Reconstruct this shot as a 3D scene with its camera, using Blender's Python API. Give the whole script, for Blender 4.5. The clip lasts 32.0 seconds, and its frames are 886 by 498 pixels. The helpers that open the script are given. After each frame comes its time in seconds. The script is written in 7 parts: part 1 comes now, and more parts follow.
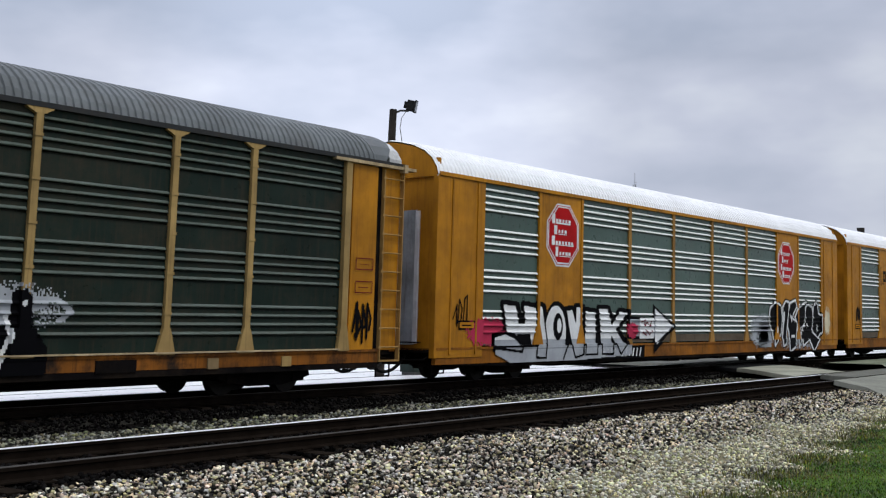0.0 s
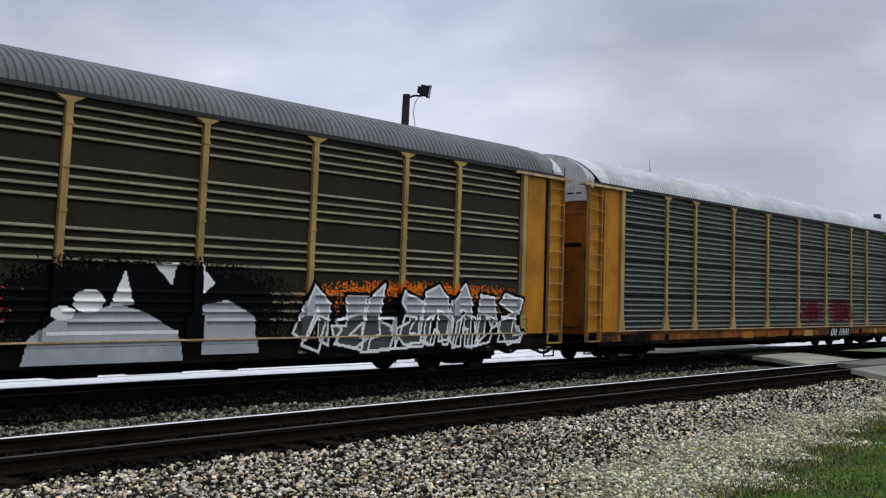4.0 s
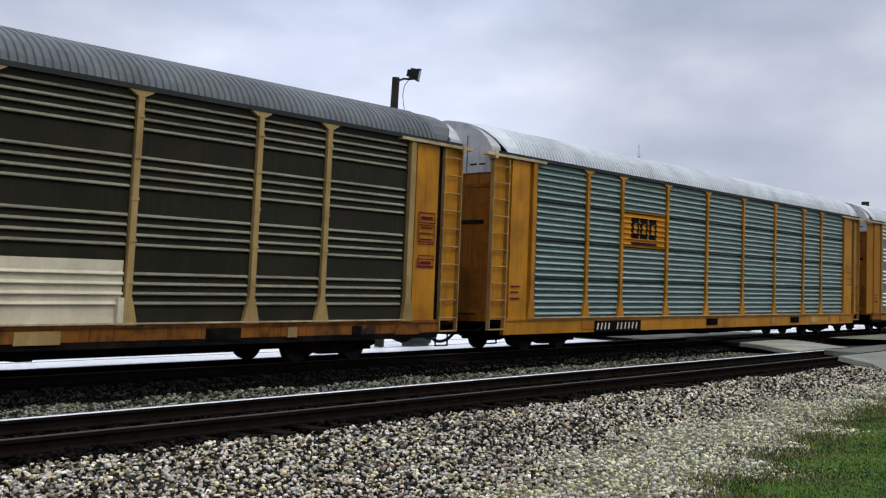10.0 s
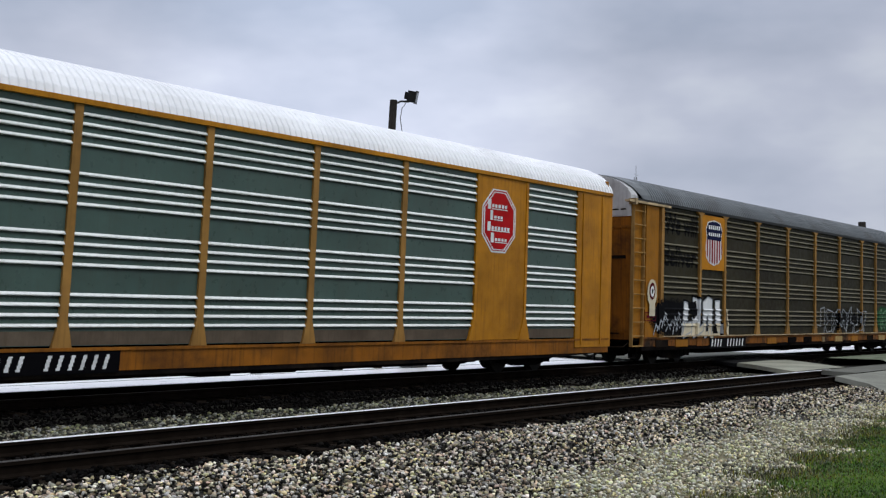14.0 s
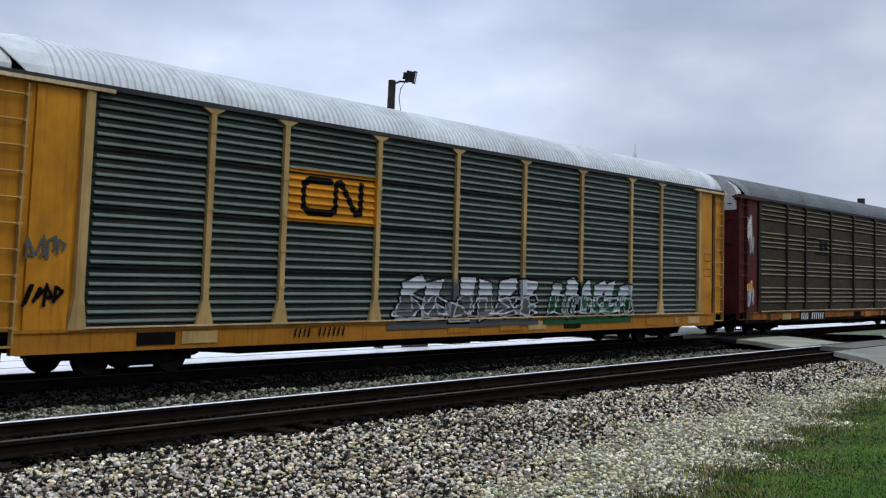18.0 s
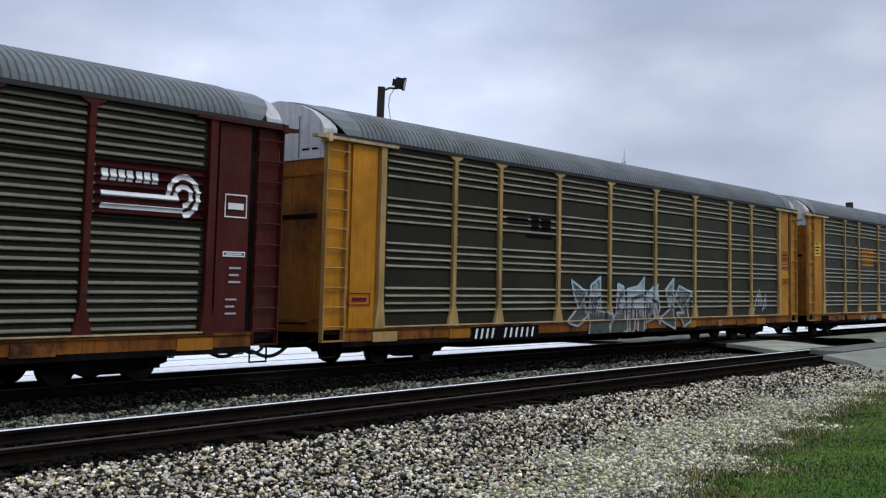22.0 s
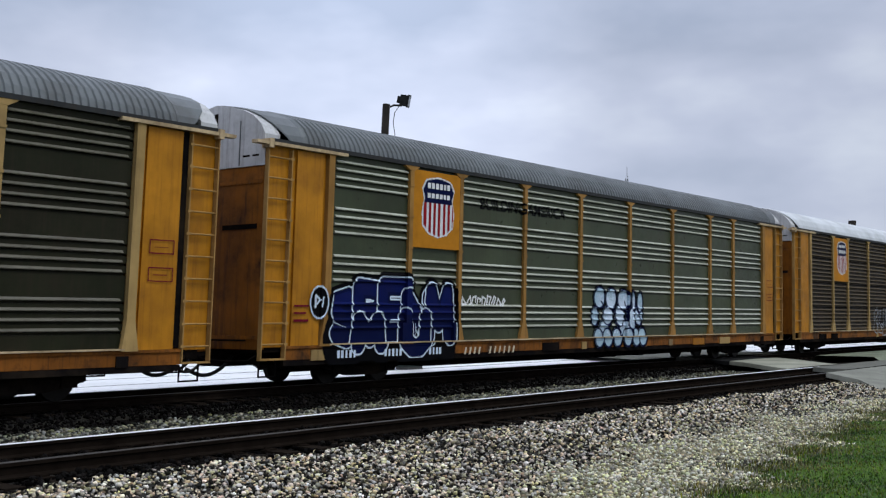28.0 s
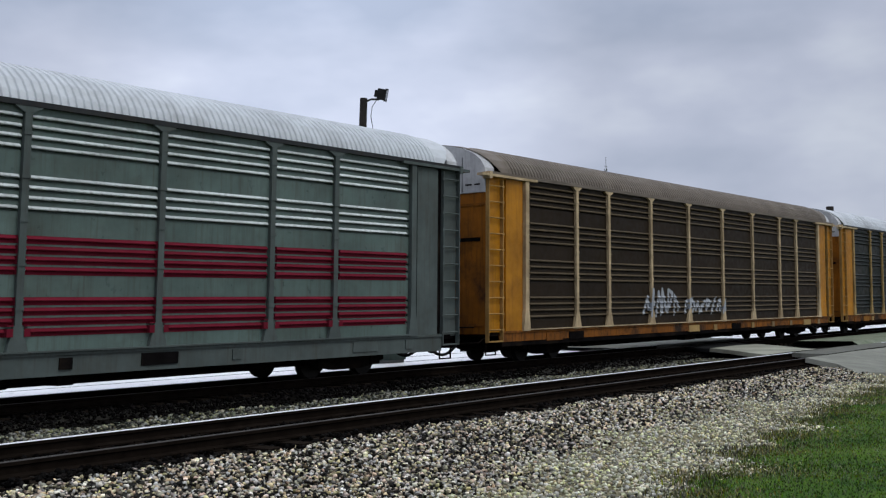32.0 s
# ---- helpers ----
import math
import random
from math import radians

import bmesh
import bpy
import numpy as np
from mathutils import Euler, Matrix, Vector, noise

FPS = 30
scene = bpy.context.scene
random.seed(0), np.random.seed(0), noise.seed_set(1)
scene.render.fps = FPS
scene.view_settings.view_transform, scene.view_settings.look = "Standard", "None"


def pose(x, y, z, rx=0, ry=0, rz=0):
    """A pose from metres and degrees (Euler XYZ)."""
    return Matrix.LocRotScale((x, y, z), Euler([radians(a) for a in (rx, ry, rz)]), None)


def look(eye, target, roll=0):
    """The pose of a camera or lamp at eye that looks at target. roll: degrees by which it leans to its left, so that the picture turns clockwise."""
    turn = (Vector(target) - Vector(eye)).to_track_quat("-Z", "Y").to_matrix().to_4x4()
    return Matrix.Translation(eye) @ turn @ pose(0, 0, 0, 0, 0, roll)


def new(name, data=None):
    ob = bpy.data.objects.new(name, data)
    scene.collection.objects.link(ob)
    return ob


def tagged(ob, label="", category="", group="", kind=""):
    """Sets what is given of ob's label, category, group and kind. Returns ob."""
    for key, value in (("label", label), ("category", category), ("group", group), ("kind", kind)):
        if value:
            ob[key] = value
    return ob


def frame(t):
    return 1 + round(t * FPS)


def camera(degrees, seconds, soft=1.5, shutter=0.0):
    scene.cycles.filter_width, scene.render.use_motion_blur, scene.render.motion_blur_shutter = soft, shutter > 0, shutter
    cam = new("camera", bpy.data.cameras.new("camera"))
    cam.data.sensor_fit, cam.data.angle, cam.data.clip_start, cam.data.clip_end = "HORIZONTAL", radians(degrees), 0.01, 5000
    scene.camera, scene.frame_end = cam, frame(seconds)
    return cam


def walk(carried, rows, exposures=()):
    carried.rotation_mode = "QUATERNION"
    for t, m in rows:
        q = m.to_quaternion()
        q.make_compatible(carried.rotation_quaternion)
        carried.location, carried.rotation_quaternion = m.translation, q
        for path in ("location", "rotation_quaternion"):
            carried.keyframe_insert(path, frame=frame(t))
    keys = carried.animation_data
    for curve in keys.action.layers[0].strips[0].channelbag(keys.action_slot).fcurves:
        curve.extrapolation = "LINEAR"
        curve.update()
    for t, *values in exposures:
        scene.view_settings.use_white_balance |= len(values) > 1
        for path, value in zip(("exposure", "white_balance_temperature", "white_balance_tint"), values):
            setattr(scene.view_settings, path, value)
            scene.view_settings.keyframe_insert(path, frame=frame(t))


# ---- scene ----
cam = camera(41.86, 32.0, soft=1.25, shutter=0.69)
# the sensor is read from top to bottom
scene.cycles.rolling_shutter_type, scene.cycles.rolling_shutter_duration = "TOP", 0.02
PATH = [
    (0.0, pose(-0.170, -0.109, 1.478, 93.57, -0.42, -52.32)),
    (0.5, pose(-0.108, -0.058, 1.486, 93.42, -0.42, -51.42)),
    (1.0, pose(-0.089, -0.061, 1.480, 93.10, -0.36, -51.87)),
    (1.5, pose(0.059, 0.027, 1.495, 92.39, -0.29, -52.23)),
    (2.0, pose(0.083, 0.049, 1.493, 92.28, -0.56, -52.06)),
    (2.5, pose(0.088, 0.058, 1.504, 92.31, -0.96, -51.70)),
    (3.0, pose(0.140, 0.095, 1.508, 92.29, -0.86, -51.46)),
    (3.5, pose(0.082, 0.060, 1.506, 92.76, -0.52, -51.73)),
    (5.5, pose(0.019, 0.016, 1.500, 93.06, -0.77, -51.37)),
    (6.0, pose(0.014, 0.019, 1.493, 92.87, -0.68, -51.61)),
    (6.5, pose(0.018, 0.013, 1.491, 92.76, -0.38, -52.01)),
    (7.0, pose(0.134, 0.090, 1.505, 92.29, -0.59, -51.90)),
    (7.5, pose(0.163, 0.111, 1.506, 91.97, -0.74, -52.19)),
    (8.0, pose(0.166, 0.119, 1.511, 92.06, -0.91, -52.15)),
    (8.5, pose(0.189, 0.120, 1.509, 92.06, -0.87, -51.76)),
    (9.0, pose(0.213, 0.144, 1.518, 91.91, -0.72, -52.31)),
    (9.5, pose(0.191, 0.113, 1.517, 92.07, -0.76, -52.27)),
    (10.0, pose(0.164, 0.110, 1.514, 92.10, -0.93, -52.22)),
    (10.5, pose(0.154, 0.092, 1.509, 92.51, -0.80, -52.47)),
    (11.0, pose(0.122, 0.091, 1.520, 92.56, -0.83, -52.22)),
    (11.5, pose(0.165, 0.107, 1.519, 92.54, -0.85, -52.40)),
    (12.0, pose(0.184, 0.111, 1.518, 92.49, -0.66, -52.62)),
    (12.5, pose(0.196, 0.059, 1.501, 92.41, -0.40, -53.14)),
    (13.0, pose(0.092, 0.046, 1.510, 92.66, -0.84, -52.21)),
    (13.5, pose(0.054, 0.030, 1.498, 93.04, -0.80, -51.93)),
    (14.0, pose(0.054, 0.026, 1.516, 93.15, -0.76, -52.32)),
    (14.5, pose(-0.039, -0.016, 1.507, 93.30, -0.71, -52.20)),
    (15.0, pose(-0.083, -0.034, 1.482, 93.56, -0.22, -51.52)),
    (15.5, pose(-0.056, -0.024, 1.484, 93.12, -0.66, -51.55)),
    (17.5, pose(-0.004, -0.025, 1.489, 92.08, -0.14, -52.70)),
    (18.0, pose(-0.053, -0.039, 1.485, 92.18, -0.27, -52.32)),
    (18.5, pose(-0.075, -0.046, 1.486, 92.16, -0.29, -52.47)),
    (19.0, pose(-0.116, -0.066, 1.491, 92.45, -0.09, -52.91)),
    (19.5, pose(-0.120, -0.075, 1.485, 92.58, 0.30, -52.94)),
    (20.0, pose(-0.060, -0.041, 1.493, 92.39, 0.26, -52.92)),
    (20.5, pose(-0.078, -0.058, 1.499, 92.51, 0.14, -53.01)),
    (21.0, pose(-0.095, -0.067, 1.490, 92.58, 0.31, -53.08)),
    (21.5, pose(-0.126, -0.074, 1.480, 92.74, 0.17, -52.58)),
    (22.0, pose(-0.089, -0.061, 1.485, 92.48, 0.07, -52.80)),
    (22.5, pose(-0.104, -0.072, 1.475, 92.47, 0.13, -52.85)),
    (23.0, pose(-0.090, -0.067, 1.485, 92.33, 0.03, -52.79)),
    (23.5, pose(-0.093, -0.058, 1.489, 92.45, -0.07, -52.70)),
    (24.0, pose(-0.114, -0.076, 1.486, 92.66, 0.26, -52.84)),
    (24.5, pose(-0.132, -0.087, 1.478, 92.55, 0.41, -53.02)),
    (25.0, pose(-0.104, -0.074, 1.483, 92.41, 0.21, -52.40)),
    (25.5, pose(-0.121, -0.070, 1.474, 92.63, 0.05, -52.39)),
    (27.5, pose(-0.162, -0.090, 1.483, 92.94, -0.16, -52.65)),
    (28.0, pose(-0.229, -0.112, 1.471, 93.31, -0.14, -52.68)),
    (28.5, pose(-0.244, -0.123, 1.463, 93.47, -0.08, -52.52)),
    (29.0, pose(-0.263, -0.110, 1.455, 93.40, -0.13, -52.53)),
    (29.5, pose(-0.281, -0.106, 1.444, 93.52, -0.09, -52.17)),
    (30.0, pose(-0.230, -0.111, 1.465, 93.42, 0.18, -52.30)),
    (30.5, pose(-0.222, -0.108, 1.461, 93.11, 0.27, -52.50)),
    (31.0, pose(-0.172, -0.113, 1.466, 92.96, 0.56, -52.56)),
    (31.5, pose(-0.213, -0.141, 1.462, 93.13, 0.78, -52.53)),
    (32.0, pose(-0.214, -0.133, 1.468, 92.96, 0.98, -53.58)),
]
walk(cam, PATH, exposures=[(0.0, 0.1, 6350.0, 3.0), (1.5, -0.15, 6350.0, 3.0), (3.0, -0.08, 6350.0, 3.0), (6.0, 0.0, 6350.0, 3.0), (9.0, 0.12, 6280.0, 3.0), (12.0, 0.05, 6300.0, 3.0), (15.0, -0.06, 6300.0, 3.0), (18.0, 0.1, 6020.0, 3.0), (25.0, 0.08, 6000.0, 3.0), (28.0, 0.08, 6080.0, 3.0), (30.0, -0.04, 6080.0, 3.0), (32.0, -0.05, 6180.0, 3.0)])
# the train's travel along the track: place at the start, speed, slight changes of speed
S0, V0, S1, S2, S3 = 2.9479, -19.5250, 0.1486, -0.0362, 0.0161

# ---- light ----
SUN_AZ, SUN_EL = 168.0, 58.0
world = bpy.data.worlds.new("overcast_sky")
scene.world = world
world.use_nodes = True
wt = world.node_tree
wt.nodes.clear()


def wn(kind, **kw):
    n = wt.nodes.new(kind)
    for k, v in kw.items():
        n.inputs[k].default_value = v
    return n


sky = wt.nodes.new("ShaderNodeTexSky")
sky.sky_type, sky.sun_disc = "NISHITA", False
sky.sun_elevation, sky.sun_rotation = radians(SUN_EL), radians(SUN_AZ)
coord = wt.nodes.new("ShaderNodeTexCoord")
stretch = wn("ShaderNodeMapping", Scale=(1.0, 1.0, 2.2), Location=(0.35, 0.1, 0.2))
wt.links.new(coord.outputs["Generated"], stretch.inputs["Vector"])
big = wn("ShaderNodeTexNoise", Scale=1.9, Detail=3.0, Roughness=0.45, Distortion=0.3)
fine = wn("ShaderNodeTexNoise", Scale=5.5, Detail=4.0, Roughness=0.5)
wt.links.new(stretch.outputs[0], big.inputs["Vector"])
wt.links.new(stretch.outputs[0], fine.inputs["Vector"])
blend = wn("ShaderNodeMix")
blend.data_type = "FLOAT"
blend.inputs[0].default_value = 0.35
wt.links.new(big.outputs["Fac"], blend.inputs[2])
wt.links.new(fine.outputs["Fac"], blend.inputs[3])
clouds = wt.nodes.new("ShaderNodeValToRGB")
el = clouds.color_ramp.elements
el[0].position, el[0].color = 0.36, (0.44, 0.47, 0.605, 1)
el[1].position, el[1].color = 0.62, (1.0, 0.99, 1.075, 1)
mid = clouds.color_ramp.elements.new(0.48)
mid.color = (0.65, 0.655, 0.80, 1)
wt.links.new(blend.outputs[0], clouds.inputs["Fac"])
# as under any thick overcast, the deck is brightest overhead
sep = wt.nodes.new("ShaderNodeSeparateXYZ")
wt.links.new(coord.outputs["Generated"], sep.inputs[0])
glow = wt.nodes.new("ShaderNodeMapRange")
glow.inputs["From Min"].default_value, glow.inputs["From Max"].default_value = 0.22, 1.0
glow.inputs["To Min"].default_value, glow.inputs["To Max"].default_value = 1.0, 2.8
wt.links.new(sep.outputs["Z"], glow.inputs["Value"])
# thinner over the train, and again towards the hidden sun behind the camera
toward = wn("ShaderNodeVectorMath")
toward.operation = "DOT_PRODUCT"
toward.inputs[1].default_value = (0.55, 0.82, 0.15)
wt.links.new(coord.outputs["Generated"], toward.inputs[0])
thin = wt.nodes.new("ShaderNodeMapRange")
thin.inputs["From Min"].default_value, thin.inputs["From Max"].default_value = 0.55, 1.0
thin.inputs["To Min"].default_value, thin.inputs["To Max"].default_value = 0.78, 1.13
wt.links.new(toward.outputs["Value"], thin.inputs["Value"])
core = wn("ShaderNodeVectorMath")
core.operation = "DOT_PRODUCT"
core.inputs[1].default_value = (0.735, 0.655, 0.17)
wt.links.new(coord.outputs["Generated"], core.inputs[0])
bright = wt.nodes.new("ShaderNodeMapRange")
bright.inputs["From Min"].default_value, bright.inputs["From Max"].default_value = 0.972, 1.0
bright.inputs["To Min"].default_value, bright.inputs["To Max"].default_value = 0.92, 1.22
bright.interpolation_type = "SMOOTHSTEP"
wt.links.new(core.outputs["Value"], bright.inputs["Value"])
away = wt.nodes.new("ShaderNodeMapRange")
away.inputs["From Min"].default_value, away.inputs["From Max"].default_value = -0.75, 0.60
away.inputs["To Min"].default_value, away.inputs["To Max"].default_value = 1.08, 1.0
wt.links.new(toward.outputs["Value"], away.inputs["Value"])
dim = wt.nodes.new("ShaderNodeMath")
dim.operation = "MULTIPLY"
wt.links.new(thin.outputs[0], dim.inputs[0])
wt.links.new(away.outputs[0], dim.inputs[1])
thick = wt.nodes.new("ShaderNodeMath")
thick.operation = "MULTIPLY"
wt.links.new(dim.outputs[0], thick.inputs[0])
wt.links.new(bright.outputs[0], thick.inputs[1])
gain = wt.nodes.new("ShaderNodeMath")
gain.operation = "MULTIPLY"
wt.links.new(glow.outputs[0], gain.inputs[0])
wt.links.new(thick.outputs[0], gain.inputs[1])
deck = wn("ShaderNodeVectorMath")
deck.operation = "SCALE"
wt.links.new(clouds.outputs["Color"], deck.inputs[0])
wt.links.new(gain.outputs[0], deck.inputs["Scale"])
b_sky = wn("ShaderNodeBackground", Strength=0.05)
b_cloud = wn("ShaderNodeBackground", Strength=0.92)
wt.links.new(sky.outputs["Color"], b_sky.inputs["Color"])
wt.links.new(deck.outputs[0], b_cloud.inputs["Color"])
both = wt.nodes.new("ShaderNodeMixShader")
both.inputs[0].default_value = 0.93
wt.links.new(b_sky.outputs[0], both.inputs[1])
wt.links.new(b_cloud.outputs[0], both.inputs[2])
w_out = wt.nodes.new("ShaderNodeOutputWorld")
wt.links.new(both.outputs[0], w_out.inputs["Surface"])

sun = new("sun", bpy.data.lights.new("sun", "SUN"))
sun.data.energy, sun.data.angle, sun.data.color = 1.2, radians(24), (1.0, 0.95, 0.87)
sun.matrix_world = look((0, 0, 40), (-10 * math.sin(radians(SUN_AZ)), -10 * math.cos(radians(SUN_AZ)), 40 - 10 * math.tan(radians(SUN_EL))))


# ---- materials ----
MATS = {}


def mat(name, color, rough=0.6, metal=0.0, var=0.25, scale=3.0, streak=0.0, grime=0.0, bump=0.0, bscale=60.0, spec=0.12, island=0.0, tint=None, dirt=(0.05, 0.035, 0.022)):
    """A weathered surface: base colour, two scales of mottling, vertical streaks, grime, fine relief."""
    if name in MATS:
        return MATS[name]
    m = MATS[name] = bpy.data.materials.new(name)
    m.use_nodes = True
    nt = m.node_tree
    bsdf = nt.nodes["Principled BSDF"]
    L = nt.links.new

    def node(kind, **kw):
        n = nt.nodes.new(kind)
        for k, v in kw.items():
            n.inputs[k].default_value = v
        return n

    def mix(kind, fac, a, b):
        n = nt.nodes.new("ShaderNodeMix")
        n.data_type, n.blend_type = "RGBA", kind
        for sock, v in ((n.inputs[0], fac), (n.inputs[6], a), (n.inputs[7], b)):
            if isinstance(v, (int, float, tuple)):
                sock.default_value = v
            else:
                L(v, sock)
        return n.outputs[2]

    def ramp(src, a, b, lo=0.0, hi=1.0):
        n = node("ShaderNodeMapRange", **{"From Min": a, "From Max": b, "To Min": lo, "To Max": hi})
        L(src, n.inputs["Value"])
        return n.outputs[0]

    tc = nt.nodes.new("ShaderNodeTexCoord")
    info = nt.nodes.new("ShaderNodeObjectInfo")
    shift = nt.nodes.new("ShaderNodeVectorMath")
    shift.operation = "MULTIPLY_ADD"
    shift.inputs[1].default_value = (1, 1, 1)
    L(tc.outputs["Object"], shift.inputs[0])
    off = nt.nodes.new("ShaderNodeVectorMath")
    off.operation = "SCALE"
    off.inputs[0].default_value = (37.0, 11.0, 5.0)
    L(info.outputs["Random"], off.inputs["Scale"])
    L(off.outputs[0], shift.inputs[2])
    vec = shift.outputs[0]
    n1 = node("ShaderNodeTexNoise", Scale=scale, Detail=4.0, Roughness=0.6)
    n2 = node("ShaderNodeTexNoise", Scale=scale * 9, Detail=3.0, Roughness=0.6)
    L(vec, n1.inputs["Vector"]), L(vec, n2.inputs["Vector"])
    base = (*color, 1)
    dark = tuple(c * (1 - var) for c in color) + (1,)
    light = tuple(min(0.95, c * (1 + var * 0.7)) for c in color) + (1,)
    if tint:
        light = (*tint, 1)
    col = mix("MIX", ramp(n1.outputs["Fac"], 0.3, 0.7), dark, light)
    col = mix("MULTIPLY", 0.55 * min(1, var * 2), col, mix("MIX", ramp(n2.outputs["Fac"], 0.3, 0.7), (0.62, 0.62, 0.62, 1), (1.0, 1.0, 1.0, 1)))
    if streak:
        mp = node("ShaderNodeMapping", Scale=(7.0, 7.0, 0.35))
        L(vec, mp.inputs["Vector"])
        n3 = node("ShaderNodeTexNoise", Scale=1.6, Detail=4.0, Roughness=0.7)
        L(mp.outputs[0], n3.inputs["Vector"])
        col = mix("MIX", ramp(n3.outputs["Fac"], 0.5, 0.75, 0.0, streak), col, (*dirt, 1))
    if grime:
        n4 = node("ShaderNodeTexNoise", Scale=0.9, Detail=6.0, Roughness=0.72)
        L(vec, n4.inputs["Vector"])
        col = mix("MIX", ramp(n4.outputs["Fac"], 0.48, 0.72, 0.0, grime), col, (*dirt, 1))
    if island:
        geo = nt.nodes.new("ShaderNodeNewGeometry")
        hsv = node("ShaderNodeHueSaturation")
        L(ramp(geo.outputs["Random Per Island"], 0.28, 0.95, 1 - island, 1 + island), hsv.inputs["Value"])
        deal = []
        for k in (17.0, 53.0):
            mul = node("ShaderNodeMath")
            mul.operation = "MULTIPLY"
            mul.inputs[1].default_value = k
            L(geo.outputs["Random Per Island"], mul.inputs[0])
            fr = node("ShaderNodeMath")
            fr.operation = "FRACT"
            L(mul.outputs[0], fr.inputs[0])
            deal.append(fr.outputs[0])
        L(ramp(deal[0], 0, 1, 0.3, 2.3 if island > 0.8 else 1.3), hsv.inputs["Saturation"])
        L(ramp(deal[1], 0, 1, 0.455, 0.545), hsv.inputs["Hue"])
        L(col, hsv.inputs["Color"])
        col = hsv.outputs["Color"]
    L(col, bsdf.inputs["Base Color"])
    L(ramp(n2.outputs["Fac"], 0.3, 0.7, max(0.02, rough - 0.1), min(1, rough + 0.12)), bsdf.inputs["Roughness"])
    bsdf.inputs["Metallic"].default_value = metal
    bsdf.inputs["Specular IOR Level"].default_value = spec
    if bump:
        nb = node("ShaderNodeTexNoise", Scale=bscale, Detail=4.0)
        L(vec, nb.inputs["Vector"])
        bp = node("ShaderNodeBump", Strength=bump, Distance=0.02)
        L(nb.outputs["Fac"], bp.inputs["Height"])
        L(bp.outputs[0], bsdf.inputs["Normal"])
    return m


YEL = (0.435, 0.184, 0.011)
M_YELLOW = mat("rack_yellow_paint", YEL, 0.45, 0, 0.3, 0.8, streak=0.5, grime=0.55, bump=0.05, dirt=(0.11, 0.042, 0.010))
M_STRIP = mat("grey_door_leaf", (0.30, 0.33, 0.36), 0.55, 0, 0.3, 1.2, streak=0.5, grime=0.4)
M_TAN = mat("faded_tan_paint", (0.24, 0.17, 0.085), 0.6, 0, 0.3, 0.9, streak=0.4, grime=0.4, bump=0.05)
M_SLOT = mat("dark_blue_door_leaf", (0.02, 0.026, 0.036), 0.5, 0, 0.3, 1.2, streak=0.4, grime=0.3)
M_YELLOW_RUST = mat("rusty_yellow_paint", (0.35, 0.145, 0.012), 0.6, 0, 0.35, 0.9, streak=0.6, grime=0.6, bump=0.08, dirt=(0.10, 0.035, 0.012))
M_YELLOW_PALE = mat("pale_yellow_paint", (0.39, 0.262, 0.1), 0.55, 0, 0.3, 0.8, streak=0.4, grime=0.45, bump=0.05)
M_SILL = mat("grimy_orange_sill", (0.24, 0.085, 0.012), 0.7, 0, 0.4, 0.8, streak=0.8, grime=1.5, bump=0.08, dirt=(0.022, 0.014, 0.009))
M_KICK = mat("rusty_kick_plate", (0.115, 0.09, 0.065), 0.65, 0, 0.35, 1.2, streak=0.5, grime=0.6, dirt=(0.05, 0.03, 0.018))
M_SILL_RUST = mat("rust_bled_yellow_sill", (0.27, 0.098, 0.009), 0.6, 0, 0.4, 0.8, streak=0.7, grime=0.9, bump=0.08, dirt=(0.05, 0.022, 0.009))
M_LEDGE = mat("worn_cream_steel", (0.52, 0.40, 0.24), 0.6, 0, 0.4, 1.5, streak=0.5, grime=0.6, dirt=(0.10, 0.05, 0.02))
M_RED = mat("orange_red_paint", (0.44, 0.033, 0.002), 0.45, 0, 0.2, 0.8, streak=0.3, grime=0.35, bump=0.04, spec=0.12, dirt=(0.13, 0.016, 0.004))
M_MAROON = mat("dull_maroon_paint", (0.0638, 0.009, 0.0075), 0.6, 0, 0.35, 1.0, streak=0.5, grime=0.5, bump=0.06)
M_GREY = mat("grey_rack_paint", (0.088, 0.106, 0.1), 0.55, 0, 0.25, 1.0, streak=0.4, grime=0.3, bump=0.05)
# eave steel this dark paints the shade strip under the roof edge
M_EAVE_SHADE = mat("eave_shade_steel", (0.030, 0.032, 0.034), 0.6, 0, 0.3, 1.0, streak=0.4, grime=0.3)
M_SEAM = mat("pale_brown_seam", (0.24, 0.186, 0.132), 0.6, 0, 0.3, 1.5, streak=0.3, grime=0.2)
M_BROWN = mat("brown_rack_paint", (0.062, 0.04, 0.023), 0.42, 0, 0.3, 0.7, streak=0.6, grime=0.5, bump=0.05, spec=0.12, dirt=(0.055, 0.038, 0.022))
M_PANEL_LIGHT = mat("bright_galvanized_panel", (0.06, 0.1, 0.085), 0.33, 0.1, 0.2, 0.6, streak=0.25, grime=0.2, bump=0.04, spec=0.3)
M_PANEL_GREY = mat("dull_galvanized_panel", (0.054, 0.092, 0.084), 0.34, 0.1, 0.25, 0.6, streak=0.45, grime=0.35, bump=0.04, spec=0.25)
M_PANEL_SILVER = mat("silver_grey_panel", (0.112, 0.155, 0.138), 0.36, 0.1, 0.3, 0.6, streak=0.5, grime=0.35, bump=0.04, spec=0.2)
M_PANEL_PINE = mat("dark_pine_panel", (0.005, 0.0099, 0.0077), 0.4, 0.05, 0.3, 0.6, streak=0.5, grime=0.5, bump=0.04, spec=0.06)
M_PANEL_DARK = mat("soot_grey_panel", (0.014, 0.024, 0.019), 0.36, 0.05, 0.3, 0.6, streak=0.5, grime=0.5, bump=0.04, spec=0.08)
